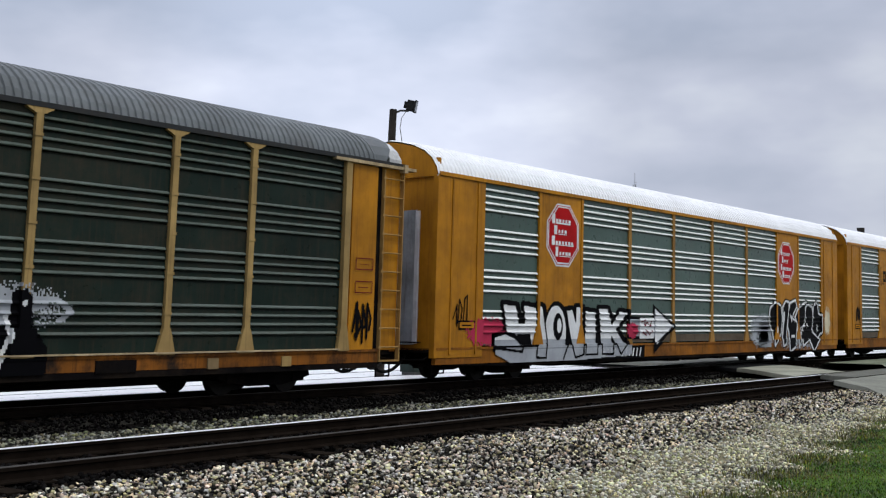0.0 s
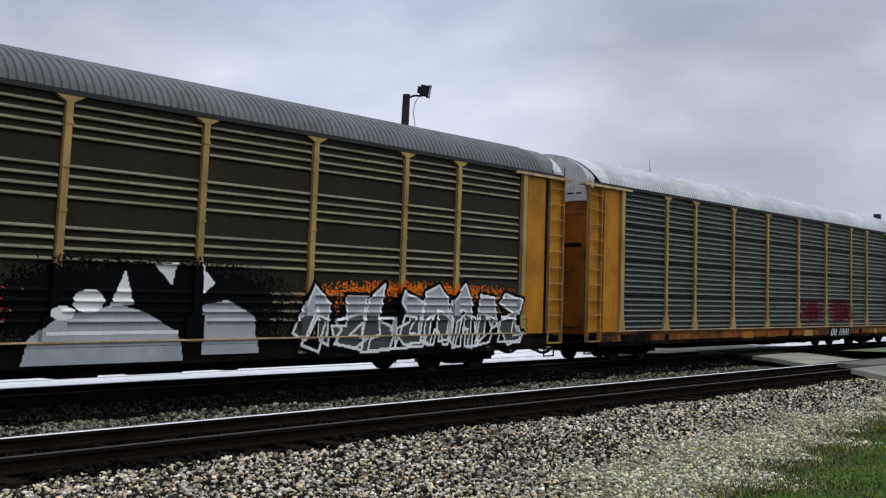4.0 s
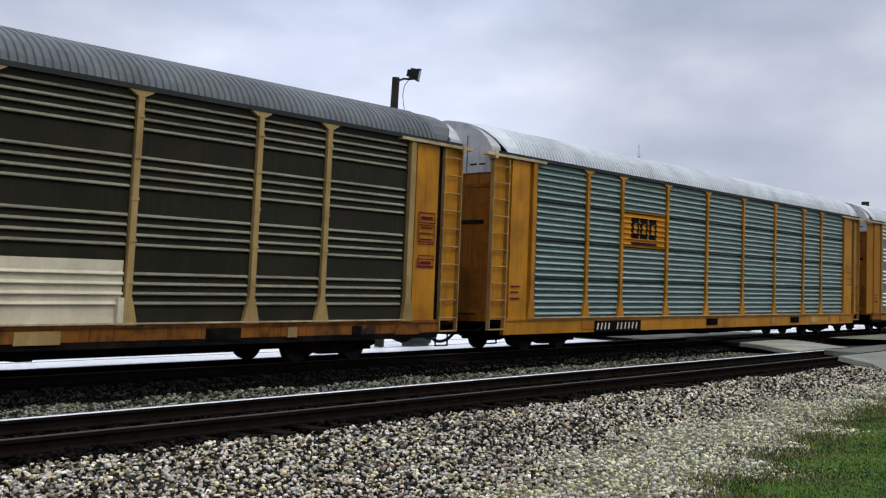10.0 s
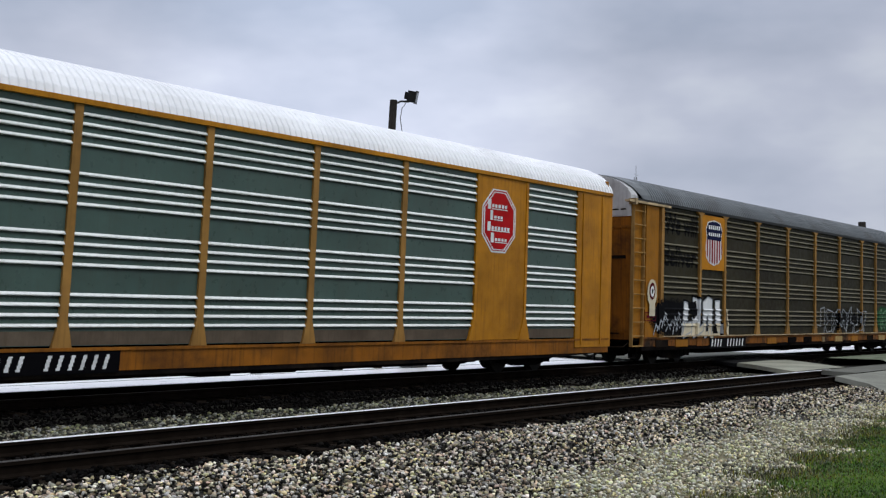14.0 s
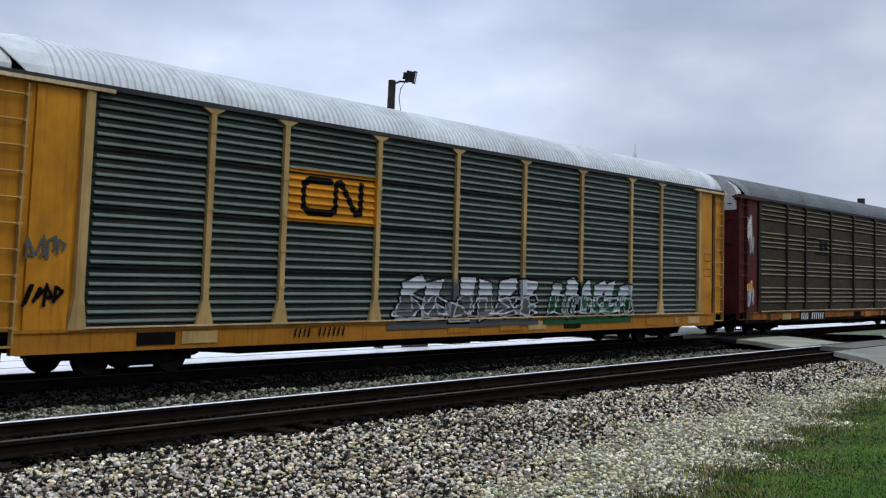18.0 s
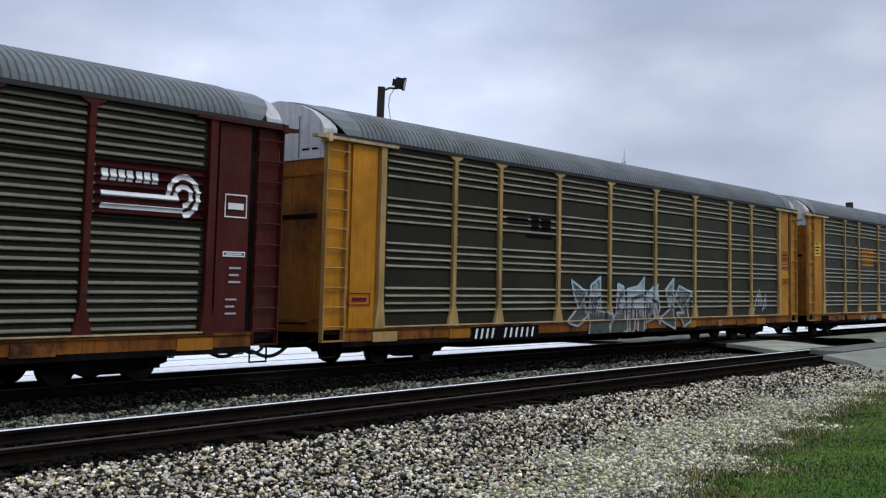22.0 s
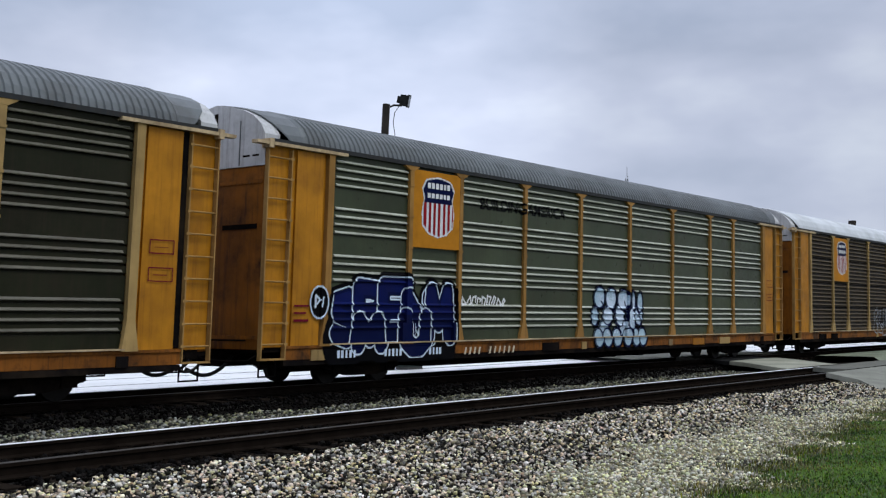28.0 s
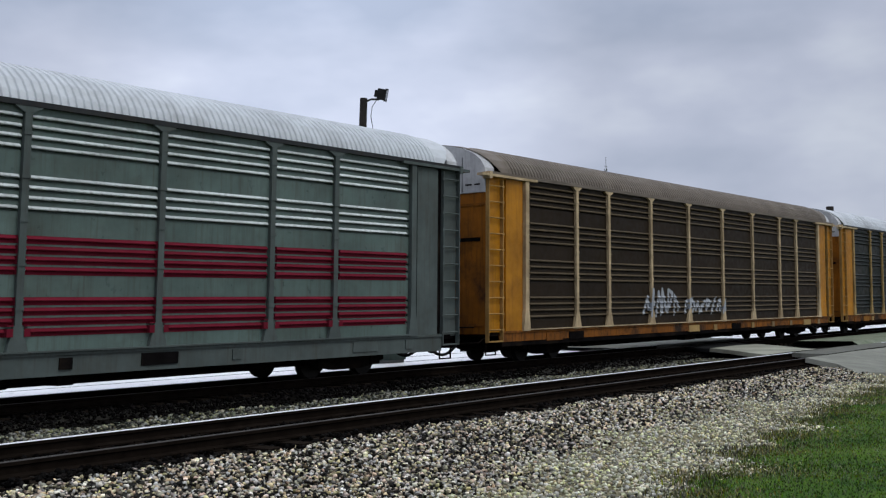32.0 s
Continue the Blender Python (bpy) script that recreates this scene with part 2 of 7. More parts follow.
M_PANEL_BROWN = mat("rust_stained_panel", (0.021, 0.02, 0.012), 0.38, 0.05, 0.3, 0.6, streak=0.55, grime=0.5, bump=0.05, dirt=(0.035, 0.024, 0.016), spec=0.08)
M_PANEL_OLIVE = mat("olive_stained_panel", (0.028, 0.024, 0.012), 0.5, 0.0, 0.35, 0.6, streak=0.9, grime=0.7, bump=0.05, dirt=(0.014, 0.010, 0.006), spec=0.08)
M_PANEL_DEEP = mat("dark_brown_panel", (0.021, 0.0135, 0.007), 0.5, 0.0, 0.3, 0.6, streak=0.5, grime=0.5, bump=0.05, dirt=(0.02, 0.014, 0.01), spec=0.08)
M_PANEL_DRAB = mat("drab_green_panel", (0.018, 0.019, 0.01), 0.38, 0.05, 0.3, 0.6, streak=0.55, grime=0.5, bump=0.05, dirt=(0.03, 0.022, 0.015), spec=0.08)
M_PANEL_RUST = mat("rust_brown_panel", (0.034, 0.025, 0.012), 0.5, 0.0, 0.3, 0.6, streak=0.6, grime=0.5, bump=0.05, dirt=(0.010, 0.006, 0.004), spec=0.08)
M_POST_OCHRE = mat("faded_ochre_post", (0.33, 0.175, 0.045), 0.55, 0, 0.35, 0.8, streak=0.5, grime=0.5, bump=0.05, dirt=(0.10, 0.05, 0.018))
M_POST_DARK = mat("dark_oxide_post", (0.020, 0.013, 0.011), 0.6, 0, 0.3, 1.0, streak=0.3, grime=0.3)
# end doors: dirty orange, darkened for the shade of the next car
M_END_SHADE = mat("dirty_shaded_orange_end", (0.264, 0.092, 0.008), 0.6, 0, 0.35, 0.8, streak=0.8, grime=1.1, bump=0.06, dirt=(0.045, 0.020, 0.009))
M_PANEL_SAGE = mat("sage_grey_panel", (0.05, 0.061, 0.033), 0.36, 0.05, 0.3, 0.6, streak=0.55, grime=0.45, bump=0.05, dirt=(0.04, 0.032, 0.02), spec=0.15)
M_ROOF_WHITE = mat("white_roof_paint", (0.84, 0.84, 0.86), 0.5, 0, 0.08, 0.7, streak=0.06, grime=0.06, bump=0.03)
M_ROOF_LIGHT = mat("bright_zinc_roof", (0.56, 0.58, 0.6), 0.45, 0.05, 0.2, 0.6, grime=0.25, bump=0.03)
M_ROOF_GREY = mat("grey_zinc_roof", (0.143, 0.154, 0.161), 0.5, 0.15, 0.25, 0.6, grime=0.35, bump=0.03)
M_ROOF_TAN = mat("tan_stained_roof", (0.1632, 0.136, 0.1088), 0.55, 0.1, 0.25, 0.6, grime=0.35, bump=0.03)
M_CAP = mat("white_end_cap", (0.527, 0.527, 0.535), 0.5, 0, 0.2, 1.2, streak=0.4, grime=0.3, bump=0.03)
M_UNDER = mat("black_underframe", (0.008, 0.007, 0.007), 0.8, 0, 0.4, 2.0, grime=0.4, bump=0.1, spec=0.0)
M_TRUCK = mat("black_truck_iron", (0.009, 0.008, 0.008), 0.8, 0.0, 0.4, 3.0, grime=0.4, bump=0.1, spec=0.0)
M_WHEEL = mat("worn_wheel_steel", (0.02, 0.018, 0.016), 0.6, 0.3, 0.3, 3.0)
M_HOSE = mat("black_rubber_hose", (0.012, 0.012, 0.012), 0.6, 0, 0.2, 5.0)
M_STILE = mat("pale_worn_stile", (0.36, 0.215, 0.07), 0.6, 0, 0.3, 1.5, streak=0.4, grime=0.4, dirt=(0.12, 0.06, 0.02))
M_SEAL = mat("grey_door_seal", (0.62, 0.63, 0.65), 0.6, 0, 0.25, 1.2, streak=0.4, grime=0.3)
# solid pressed louvres between perforated sheets, lightened to paint in the sky's light
LIT_LOUVRE = {
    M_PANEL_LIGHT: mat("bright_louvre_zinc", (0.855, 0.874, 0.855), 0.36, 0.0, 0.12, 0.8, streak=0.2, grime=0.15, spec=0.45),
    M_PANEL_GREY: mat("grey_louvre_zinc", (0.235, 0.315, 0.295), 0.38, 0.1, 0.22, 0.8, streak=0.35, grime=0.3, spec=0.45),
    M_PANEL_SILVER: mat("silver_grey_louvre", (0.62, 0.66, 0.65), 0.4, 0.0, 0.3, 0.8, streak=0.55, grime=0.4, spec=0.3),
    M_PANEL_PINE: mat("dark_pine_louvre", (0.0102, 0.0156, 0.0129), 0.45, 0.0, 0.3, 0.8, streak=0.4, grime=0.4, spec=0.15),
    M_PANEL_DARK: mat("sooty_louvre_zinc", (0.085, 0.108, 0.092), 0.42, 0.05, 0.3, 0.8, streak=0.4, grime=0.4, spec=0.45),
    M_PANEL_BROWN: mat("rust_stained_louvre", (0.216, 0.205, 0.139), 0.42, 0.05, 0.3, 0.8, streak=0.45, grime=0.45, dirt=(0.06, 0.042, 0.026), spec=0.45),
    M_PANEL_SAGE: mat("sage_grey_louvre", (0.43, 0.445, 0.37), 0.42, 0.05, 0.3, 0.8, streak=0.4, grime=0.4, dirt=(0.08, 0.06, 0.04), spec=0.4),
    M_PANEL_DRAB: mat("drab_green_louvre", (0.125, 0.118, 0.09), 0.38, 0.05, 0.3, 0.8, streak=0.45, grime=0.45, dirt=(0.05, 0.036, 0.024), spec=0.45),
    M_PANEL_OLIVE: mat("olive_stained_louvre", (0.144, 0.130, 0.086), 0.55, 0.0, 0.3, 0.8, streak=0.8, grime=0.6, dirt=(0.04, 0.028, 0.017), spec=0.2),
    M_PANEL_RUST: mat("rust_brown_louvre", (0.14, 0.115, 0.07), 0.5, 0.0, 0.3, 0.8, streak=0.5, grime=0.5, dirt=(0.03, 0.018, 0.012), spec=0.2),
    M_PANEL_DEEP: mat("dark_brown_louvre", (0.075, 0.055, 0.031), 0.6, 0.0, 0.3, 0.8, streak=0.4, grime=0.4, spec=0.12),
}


def ink(name, color, rough=0.45):
    return mat("paint_" + name, color, rough, 0, 0.18, 1.5, grime=0.0 if max(color) < 0.02 else 0.12, bump=0.02, spec=0.02)


K_WHITE = ink("white", (0.74, 0.75, 0.76))
K_SILVER = ink("silver", (0.36, 0.38, 0.41))
K_BLACK = ink("black", (0.004, 0.004, 0.005))
K_RED = ink("red", (0.42, 0.012, 0.015))
K_PINK = ink("pink", (0.42, 0.035, 0.08))
K_BLUE = ink("deep_blue", (0.006, 0.010, 0.075))
K_SKY = ink("pale_blue", (0.38, 0.52, 0.62))
K_GREEN = ink("green", (0.018, 0.075, 0.03))
K_LIME = ink("pale_green", (0.13, 0.22, 0.13))
K_ORANGE = ink("orange", (0.70, 0.16, 0.012))
K_CREAM = ink("cream", (0.62, 0.55, 0.40))
K_YELLOW = ink("yellow", (0.75, 0.52, 0.08))
K_STRAW = ink("straw", (0.55, 0.48, 0.17))
K_PURPLE = ink("dark_red", (0.12, 0.006, 0.02))
K_MAROON = ink("maroon", (0.08, 0.006, 0.010))
K_GOLD = ink("logo_yellow", (0.46, 0.19, 0.016))
K_STRIPE = ink("stripe_red", (0.135, 0.012, 0.024))
K_BRICK = ink("brick_red", (0.24, 0.012, 0.016))
K_NAVY = ink("navy", (0.004, 0.007, 0.042))
K_FROST = ink("frost_blue", (0.60, 0.70, 0.82))
K_OXIDE = ink("oxide_black", (0.028, 0.005, 0.006))
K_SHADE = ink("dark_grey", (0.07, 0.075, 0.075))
K_DEEP = ink("bottle_green", (0.010, 0.026, 0.020))
K_SMOKE = ink("smoke_grey", (0.085, 0.092, 0.075))
K_TEAL = ink("teal", (0.10, 0.36, 0.30))


# ---- mesh tools ----
class MB:
    """Collects boxes, prisms and tubes into one mesh."""

    def __init__(self):
        self.v, self.f = [], []

    def box(self, x0, x1, y0, y1, z0, z1):
        n = len(self.v)
        self.v += [(x0, y0, z0), (x1, y0, z0), (x1, y1, z0), (x0, y1, z0), (x0, y0, z1), (x1, y0, z1), (x1, y1, z1), (x0, y1, z1)]
        self.f += [tuple(n + i for i in q) for q in ((3, 2, 1, 0), (4, 5, 6, 7), (0, 1, 5, 4), (1, 2, 6, 5), (2, 3, 7, 6), (3, 0, 4, 7))]
        return self

    def prism(self, pts, y0, y1):
        """pts: outline in (x, z), counterclockwise as seen from -y."""
        n, k = len(self.v), len(pts)
        self.v += [(x, y0, z) for x, z in pts] + [(x, y1, z) for x, z in pts]
        self.f += [tuple(range(n, n + k)), tuple(reversed(range(n + k, n + 2 * k)))]
        self.f += [(n + i, n + k + i, n + k + (i + 1) % k, n + (i + 1) % k) for i in range(k)]
        return self

    def tube(self, a, b, r, n=8, r2=None):
        a, b = Vector(a), Vector(b)
        w = (b - a).normalized()
        u = w.orthogonal().normalized()
        s = w.cross(u)
        k = len(self.v)
        for p, rr in ((a, r), (b, r if r2 is None else r2)):
            self.v += [tuple(p + (u * math.cos(2 * math.pi * i / n) + s * math.sin(2 * math.pi * i / n)) * rr) for i in range(n)]
        self.f += [(k + i, k + (i + 1) % n, k + n + (i + 1) % n, k + n + i) for i in range(n)]
        self.f += [tuple(reversed(range(k, k + n))), tuple(range(k + n, k + 2 * n))]
        return self

    def wire(self, pts, r, n=6):
        """One continuous bent tube."""
        pts = [Vector(p) for p in pts]
        k, u = len(self.v), None
        for j, p in enumerate(pts):
            w = (pts[min(j + 1, len(pts) - 1)] - pts[max(j - 1, 0)]).normalized()
            u = w.orthogonal().normalized() if u is None else (u - w * u.dot(w)).normalized()
            q = w.cross(u)
            self.v += [tuple(p + (u * math.cos(2 * math.pi * i / n) + q * math.sin(2 * math.pi * i / n)) * r) for i in range(n)]
        for j in range(len(pts) - 1):
            b = k + j * n
            self.f += [(b + i, b + (i + 1) % n, b + n + (i + 1) % n, b + n + i) for i in range(n)]
        e = k + (len(pts) - 1) * n
        self.f += [tuple(reversed(range(k, k + n))), tuple(range(e, e + n))]
        return self

    def mesh(self, name):
        me = bpy.data.meshes.new(name)
        me.from_pydata(self.v, [], self.f)
        me.materials.append(None)
        return me


def put(name, me, material, parent=None, m=None, label="", kind=""):
    """Links a mesh as one object, its material held by the object, so that meshes can be shared."""
    if not me.materials:
        me.materials.append(None)
    ob = new(name, me)
    ob.material_slots[0].link = "OBJECT"
    ob.material_slots[0].material = material
    ob.parent = parent
    if m is not None:
        ob.matrix_basis = m
    return tagged(ob, label=label, kind=kind)


def grid_mesh(name, verts, nx, ny):
    """verts: nx * ny points, row by row (ny points a row)."""
    me = bpy.data.meshes.new(name)
    i = np.arange((nx - 1) * (ny - 1))
    a = (i // (ny - 1)) * ny + i % (ny - 1)
    faces = np.stack([a, a + ny, a + ny + 1, a + 1], 1)
    me.from_pydata(np.asarray(verts).tolist(), [], faces.tolist())
    me.materials.append(None)
    return me
# ---- the place ----
TRACK_1, TRACK_2 = 11.21, 18.07          # centre lines of the empty track and of the train's track
GAUGE = 0.7525


def stone_mesh(name, xs, ys, zs, sizes, seed):
    """Many small broken stones, joined: squashed icosahedra with jittered corners."""
    rng = np.random.default_rng(seed)
    p = (1 + 5 ** 0.5) / 2
    ico = np.array([(-1, p, 0), (1, p, 0), (-1, -p, 0), (1, -p, 0), (0, -1, p), (0, 1, p), (0, -1, -p), (0, 1, -p), (p, 0, -1), (p, 0, 1), (-p, 0, -1), (-p, 0, 1)]) / 1.9
    tri = np.array([(0, 11, 5), (0, 5, 1), (0, 1, 7), (0, 7, 10), (0, 10, 11), (1, 5, 9), (5, 11, 4), (11, 10, 2), (10, 7, 6), (7, 1, 8), (3, 9, 4), (3, 4, 2), (3, 2, 6), (3, 6, 8), (3, 8, 9), (4, 9, 5), (2, 4, 11), (6, 2, 10), (8, 6, 7), (9, 8, 1)])
    n = len(xs)
    pts = ico[None] * (1 + rng.uniform(-0.42, 0.36, (n, 12, 1)))
    pts = pts * (sizes[:, None] * rng.uniform(0.6, 1.15, (n, 3)))[:, None, :]
    a = rng.uniform(0, 2 * np.pi, n)
    c, s = np.cos(a)[:, None], np.sin(a)[:, None]
    x = pts[:, :, 0] * c - pts[:, :, 1] * s + xs[:, None]
    y = pts[:, :, 0] * s + pts[:, :, 1] * c + ys[:, None]
    z = pts[:, :, 2] * 0.85 + zs[:, None]
    me = bpy.data.meshes.new(name)
    faces = (tri[None] + (np.arange(n) * 12)[:, None, None]).reshape(-1, 3)
    me.vertices.add(n * 12)
    me.vertices.foreach_set("co", np.stack([x, y, z], 2).ravel())
    me.loops.add(len(faces) * 3)
    me.loops.foreach_set("vertex_index", faces.ravel())
    me.polygons.add(len(faces))
    me.polygons.foreach_set("loop_start", np.arange(len(faces)) * 3)
    me.update(calc_edges=True)
    me.materials.append(None)
    return me


# bed near black: the shade between loose stones is painted in
M_BALLAST_SHADE = mat("shaded_crushed_stone_ballast", (0.02, 0.018, 0.014), 0.85, 0, 0.5, 9.0, bump=0.8, bscale=45.0)
M_STONE = mat("broken_ballast_stone", (0.345, 0.315, 0.22), 0.8, 0, 0.5, 6.0, island=0.97, grime=0.75, dirt=(0.13, 0.115, 0.115), tint=(0.68, 0.62, 0.53))
M_STONE_DIM = mat("dark_ballast_stone", (0.1, 0.1, 0.082), 0.85, 0, 0.5, 6.0, island=0.9, grime=0.6, dirt=(0.03, 0.03, 0.015), tint=(0.27, 0.265, 0.21))
# near black: oil stain plus the shade by the rails and under the train
M_OILY_SHADE = mat("oil_and_shade_dark_ballast", (0.009, 0.008, 0.0075), 0.85, 0, 0.5, 6.0, island=0.7, bump=0.6, spec=0.0)
M_LIMESTONE = mat("pale_limestone_gravel", (0.53, 0.5, 0.315), 0.85, 0, 0.35, 6.0, island=0.55, grime=0.35, dirt=(0.20, 0.17, 0.11))
M_FINES = mat("limestone_fines", (0.22, 0.195, 0.12), 0.9, 0, 0.4, 3.0, bump=0.9, bscale=55.0)
M_GRASS = mat("grass_blades", (0.042, 0.128, 0.003), 0.6, 0, 0.4, 0.8, island=0.5, tint=(0.14, 0.21, 0.010))
M_DRY = mat("dry_grass_blades", (0.17, 0.165, 0.035), 0.7, 0, 0.4, 0.8, island=0.5, tint=(0.25, 0.235, 0.07))
M_SOIL = mat("grassy_soil", (0.05, 0.085, 0.02), 0.9, 0, 0.5, 0.6, bump=0.6, bscale=25.0, tint=(0.10, 0.11, 0.035))
M_TURF = mat("mown_green_turf", (0.03, 0.1, 0.0025), 0.9, 0, 0.4, 0.9, bump=0.7, bscale=30.0, tint=(0.075, 0.13, 0.008))
M_ROAD = mat("worn_crossing_asphalt", (0.2, 0.2, 0.165), 0.75, 0, 0.25, 1.2, bump=0.4, bscale=80.0)
M_WEEDY = mat("weedy_pale_gravel", (0.15, 0.185, 0.11), 0.85, 0, 0.4, 1.0, bump=0.4, tint=(0.24, 0.26, 0.19))
M_PALE_ROAD = mat("pale_worn_road", (0.3, 0.3, 0.235), 0.75, 0, 0.3, 0.8, grime=0.5, bump=0.3, dirt=(0.12, 0.10, 0.08))
M_DARK_ROAD = mat("dark_asphalt", (0.02, 0.02, 0.02), 0.8, 0, 0.3, 1.2, bump=0.4, spec=0.0)
M_PANEL_X = mat("concrete_crossing_panel", (0.12, 0.12, 0.1), 0.75, 0, 0.25, 1.2, grime=0.35, bump=0.3)
M_LOT = mat("pale_wet_concrete", (0.78, 0.78, 0.79), 0.35, 0, 0.12, 0.25, grime=0.12, bump=0.02)
M_JOINT = mat("concrete_joint_tar", (0.10, 0.10, 0.10), 0.7, 0, 0.3, 2.0)
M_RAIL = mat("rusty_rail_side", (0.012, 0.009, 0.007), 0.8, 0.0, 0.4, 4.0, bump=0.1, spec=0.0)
# head tops near white: the sky's sheen is in the colour
M_HEAD_SHEEN = mat("sky_sheen_rail_head", (0.80, 0.81, 0.83), 0.4, 0.15, 0.1, 6.0)
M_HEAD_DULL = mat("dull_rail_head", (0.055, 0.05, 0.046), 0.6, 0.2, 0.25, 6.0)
M_TIE = mat("creosoted_tie_wood", (0.018, 0.014, 0.011), 0.85, 0, 0.5, 3.0, bump=0.4, bscale=30.0, spec=0.0)
M_POLE = mat("weathered_pole_wood", (0.028, 0.024, 0.021), 0.8, 0, 0.4, 3.0, bump=0.3)
M_LAMP = mat("black_lamp_housing", (0.02, 0.02, 0.02), 0.5, 0.3, 0.2, 4.0)
M_GLASS = mat("grey_lamp_glass", (0.16, 0.17, 0.18), 0.1, 0, 0.1, 4.0)
M_STEEL = mat("grey_mast_steel", (0.35, 0.36, 0.38), 0.5, 0.5, 0.2, 2.0)
M_BOX = mat("dark_green_cabinet", (0.03, 0.045, 0.04), 0.6, 0, 0.3, 2.0, streak=0.3)


def ground_level(x, y):
    """Height of the stone surface under the tracks and on the near side."""
    up = np.interp(y, [2.0, 7.6, 9.3, 13.1, 13.9, 15.6, 16.2, 19.9, 21.0, 22.0], [-0.36, -0.36, -0.20, -0.20, -0.30, -0.30, -0.21, -0.21, -0.34, -0.34])
    return up + 0.018 * np.sin(x * 1.3 + y) + 0.012 * np.sin(x * 3.1 - 2 * y)


# one sheet to the horizon
g = [(x, y, -0.42 - (0.0 if abs(y) < 60 else 0.3)) for x in (-3500, -700, -60, 0, 60, 120, 800, 3500) for y in (-3500, -200, -10, 20, 60, 300, 3500)]
ground = tagged(put("ground", grid_mesh("ground", g, 8, 7), M_SOIL), "wide flat grassy ground with patches of bare soil", "ground", kind="structure")

# ballast bed under both tracks and the stony apron before them
xs, ys = np.linspace(-720, 800, 381), np.array([3.0, 5.0, 7.0, 7.6, 8.2, 8.8, 9.3, 10.5, 12, 13.1, 13.5, 13.9, 14.8, 15.6, 16.2, 17, 18, 19, 19.9, 20.4, 21, 22])
v = [(x, y, float(ground_level(x, y)) - 0.035) for x in xs for y in ys]
bed = tagged(put("ballast_bed", grid_mesh("ballast_bed", v, len(xs), len(ys)), M_BALLAST_SHADE), "crushed stone ballast bed, painted near black for shade, beneath both railway tracks", "ballast", kind="structure")

# strips of the bed within each track, blackened for oil and painted-in shade
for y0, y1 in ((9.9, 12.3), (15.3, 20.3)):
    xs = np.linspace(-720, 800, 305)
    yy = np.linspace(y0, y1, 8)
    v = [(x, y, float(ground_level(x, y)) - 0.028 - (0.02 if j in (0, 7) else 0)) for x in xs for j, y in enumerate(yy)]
    tagged(put("stained_bed", grid_mesh("stained_bed", v, len(xs), 8), M_OILY_SHADE), "strip of ballast blackened for oil and shade along the rails", "ballast", kind="structure")

# rails
HEAD = [(-0.035, -0.006), (-0.029, 0.0), (0.029, 0.0), (0.035, -0.006), (0.035, -0.009), (-0.035, -0.009)]
WEB = [(-0.037, -0.0092), (0.037, -0.0092), (0.036, -0.0452),  (0.012, -0.06), (0.010, -0.13), (0.072, -0.152), (0.072, -0.168), (-0.072, -0.168), (-0.072, -0.152), (-0.010, -0.13), (-0.012, -0.06), (-0.036, -0.0452)]


def sweep_x(profile, x0, x1, n=2):
    """A profile in (y, z) drawn along x."""
    k, me = len(profile), bpy.data.meshes.new("rail_profile")
    xs = np.linspace(x0, x1, n)
    v = [(x, y, z) for x in xs for y, z in profile]
    f = [(i * k + j, (i + 1) * k + j, (i + 1) * k + (j + 1) % k, i * k + (j + 1) % k) for i in range(n - 1) for j in range(k)]
    f += [tuple(range(k)), tuple(reversed(range((n - 1) * k, n * k)))]
    me.from_pydata(v, [], f)
    me.materials.append(None)
    return me


head_me, web_me = sweep_x(HEAD, -720, 800, 40), sweep_x(WEB, -720, 800, 40)
for centre, where in ((TRACK_1, "empty near track"), (TRACK_2, "track under the train")):
    for side in (-1, 1):
        # train-side near rail takes the dull head for the shade under the cars
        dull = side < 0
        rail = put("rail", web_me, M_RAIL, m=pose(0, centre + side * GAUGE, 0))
        tagged(rail, ("rusty steel rail with a dull, worn and darkened head on the " if dull else "rusty steel rail with a head painted sky bright on the ") + where, "rail", "rails", "structure")
        put("rail_head", head_me, M_HEAD_DULL if dull else M_HEAD_SHEEN, rail)

# ties with plates
tie_me = MB().box(-0.115, 0.115, -1.3, 1.3, -0.34, -0.178).mesh("tie")
plate_me = MB().box(-0.09, 0.09, -0.17, 0.17, -0.1778, -0.166).box(-0.05, 0.05, -0.10, -0.076, -0.166, -0.145).box(-0.05, 0.05, 0.076, 0.10, -0.166, -0.145).mesh("tie_plate")
rng = random.Random(4)
for centre, lo, hi in ((TRACK_1, 3.5, 46), (TRACK_2, 8.0, 62)):
    x = lo
    while x < hi:
        tie = put("tie", tie_me, M_TIE, m=pose(x + rng.uniform(-0.03, 0.03), centre + rng.uniform(-0.06, 0.06), rng.uniform(-0.008, 0.0), 0, 0, rng.uniform(-0.8, 0.8)))
        tagged(tie, "dark creosoted timber tie sunk in ballast", "railway tie", "railway ties", "structure")
        if centre == TRACK_1:
            for side in (-1, 1):
                put("tie_plate", plate_me, M_RAIL, tie, pose(0, side * GAUGE, 0))
        x += 0.54
far_ties = MB()
for centre, spans in ((TRACK_1, ((-720, 3.2), (46.2, 800))), (TRACK_2, ((-720, 7.7), (62.2, 800)))):
    for lo, hi in spans:
        for i in range(int((hi - lo) / 0.6)):
            far_ties.box(lo + i * 0.6, lo + i * 0.6 + 0.23, centre - 1.3, centre + 1.3, -0.3, -0.18)
tagged(put("distant_ties", far_ties.mesh("distant_ties"), M_TIE), "rows of dark timber ties along both tracks", "railway ties", kind="stuff")

# loose stones, thickest where the camera stands nearest
rs = np.random.default_rng(7)


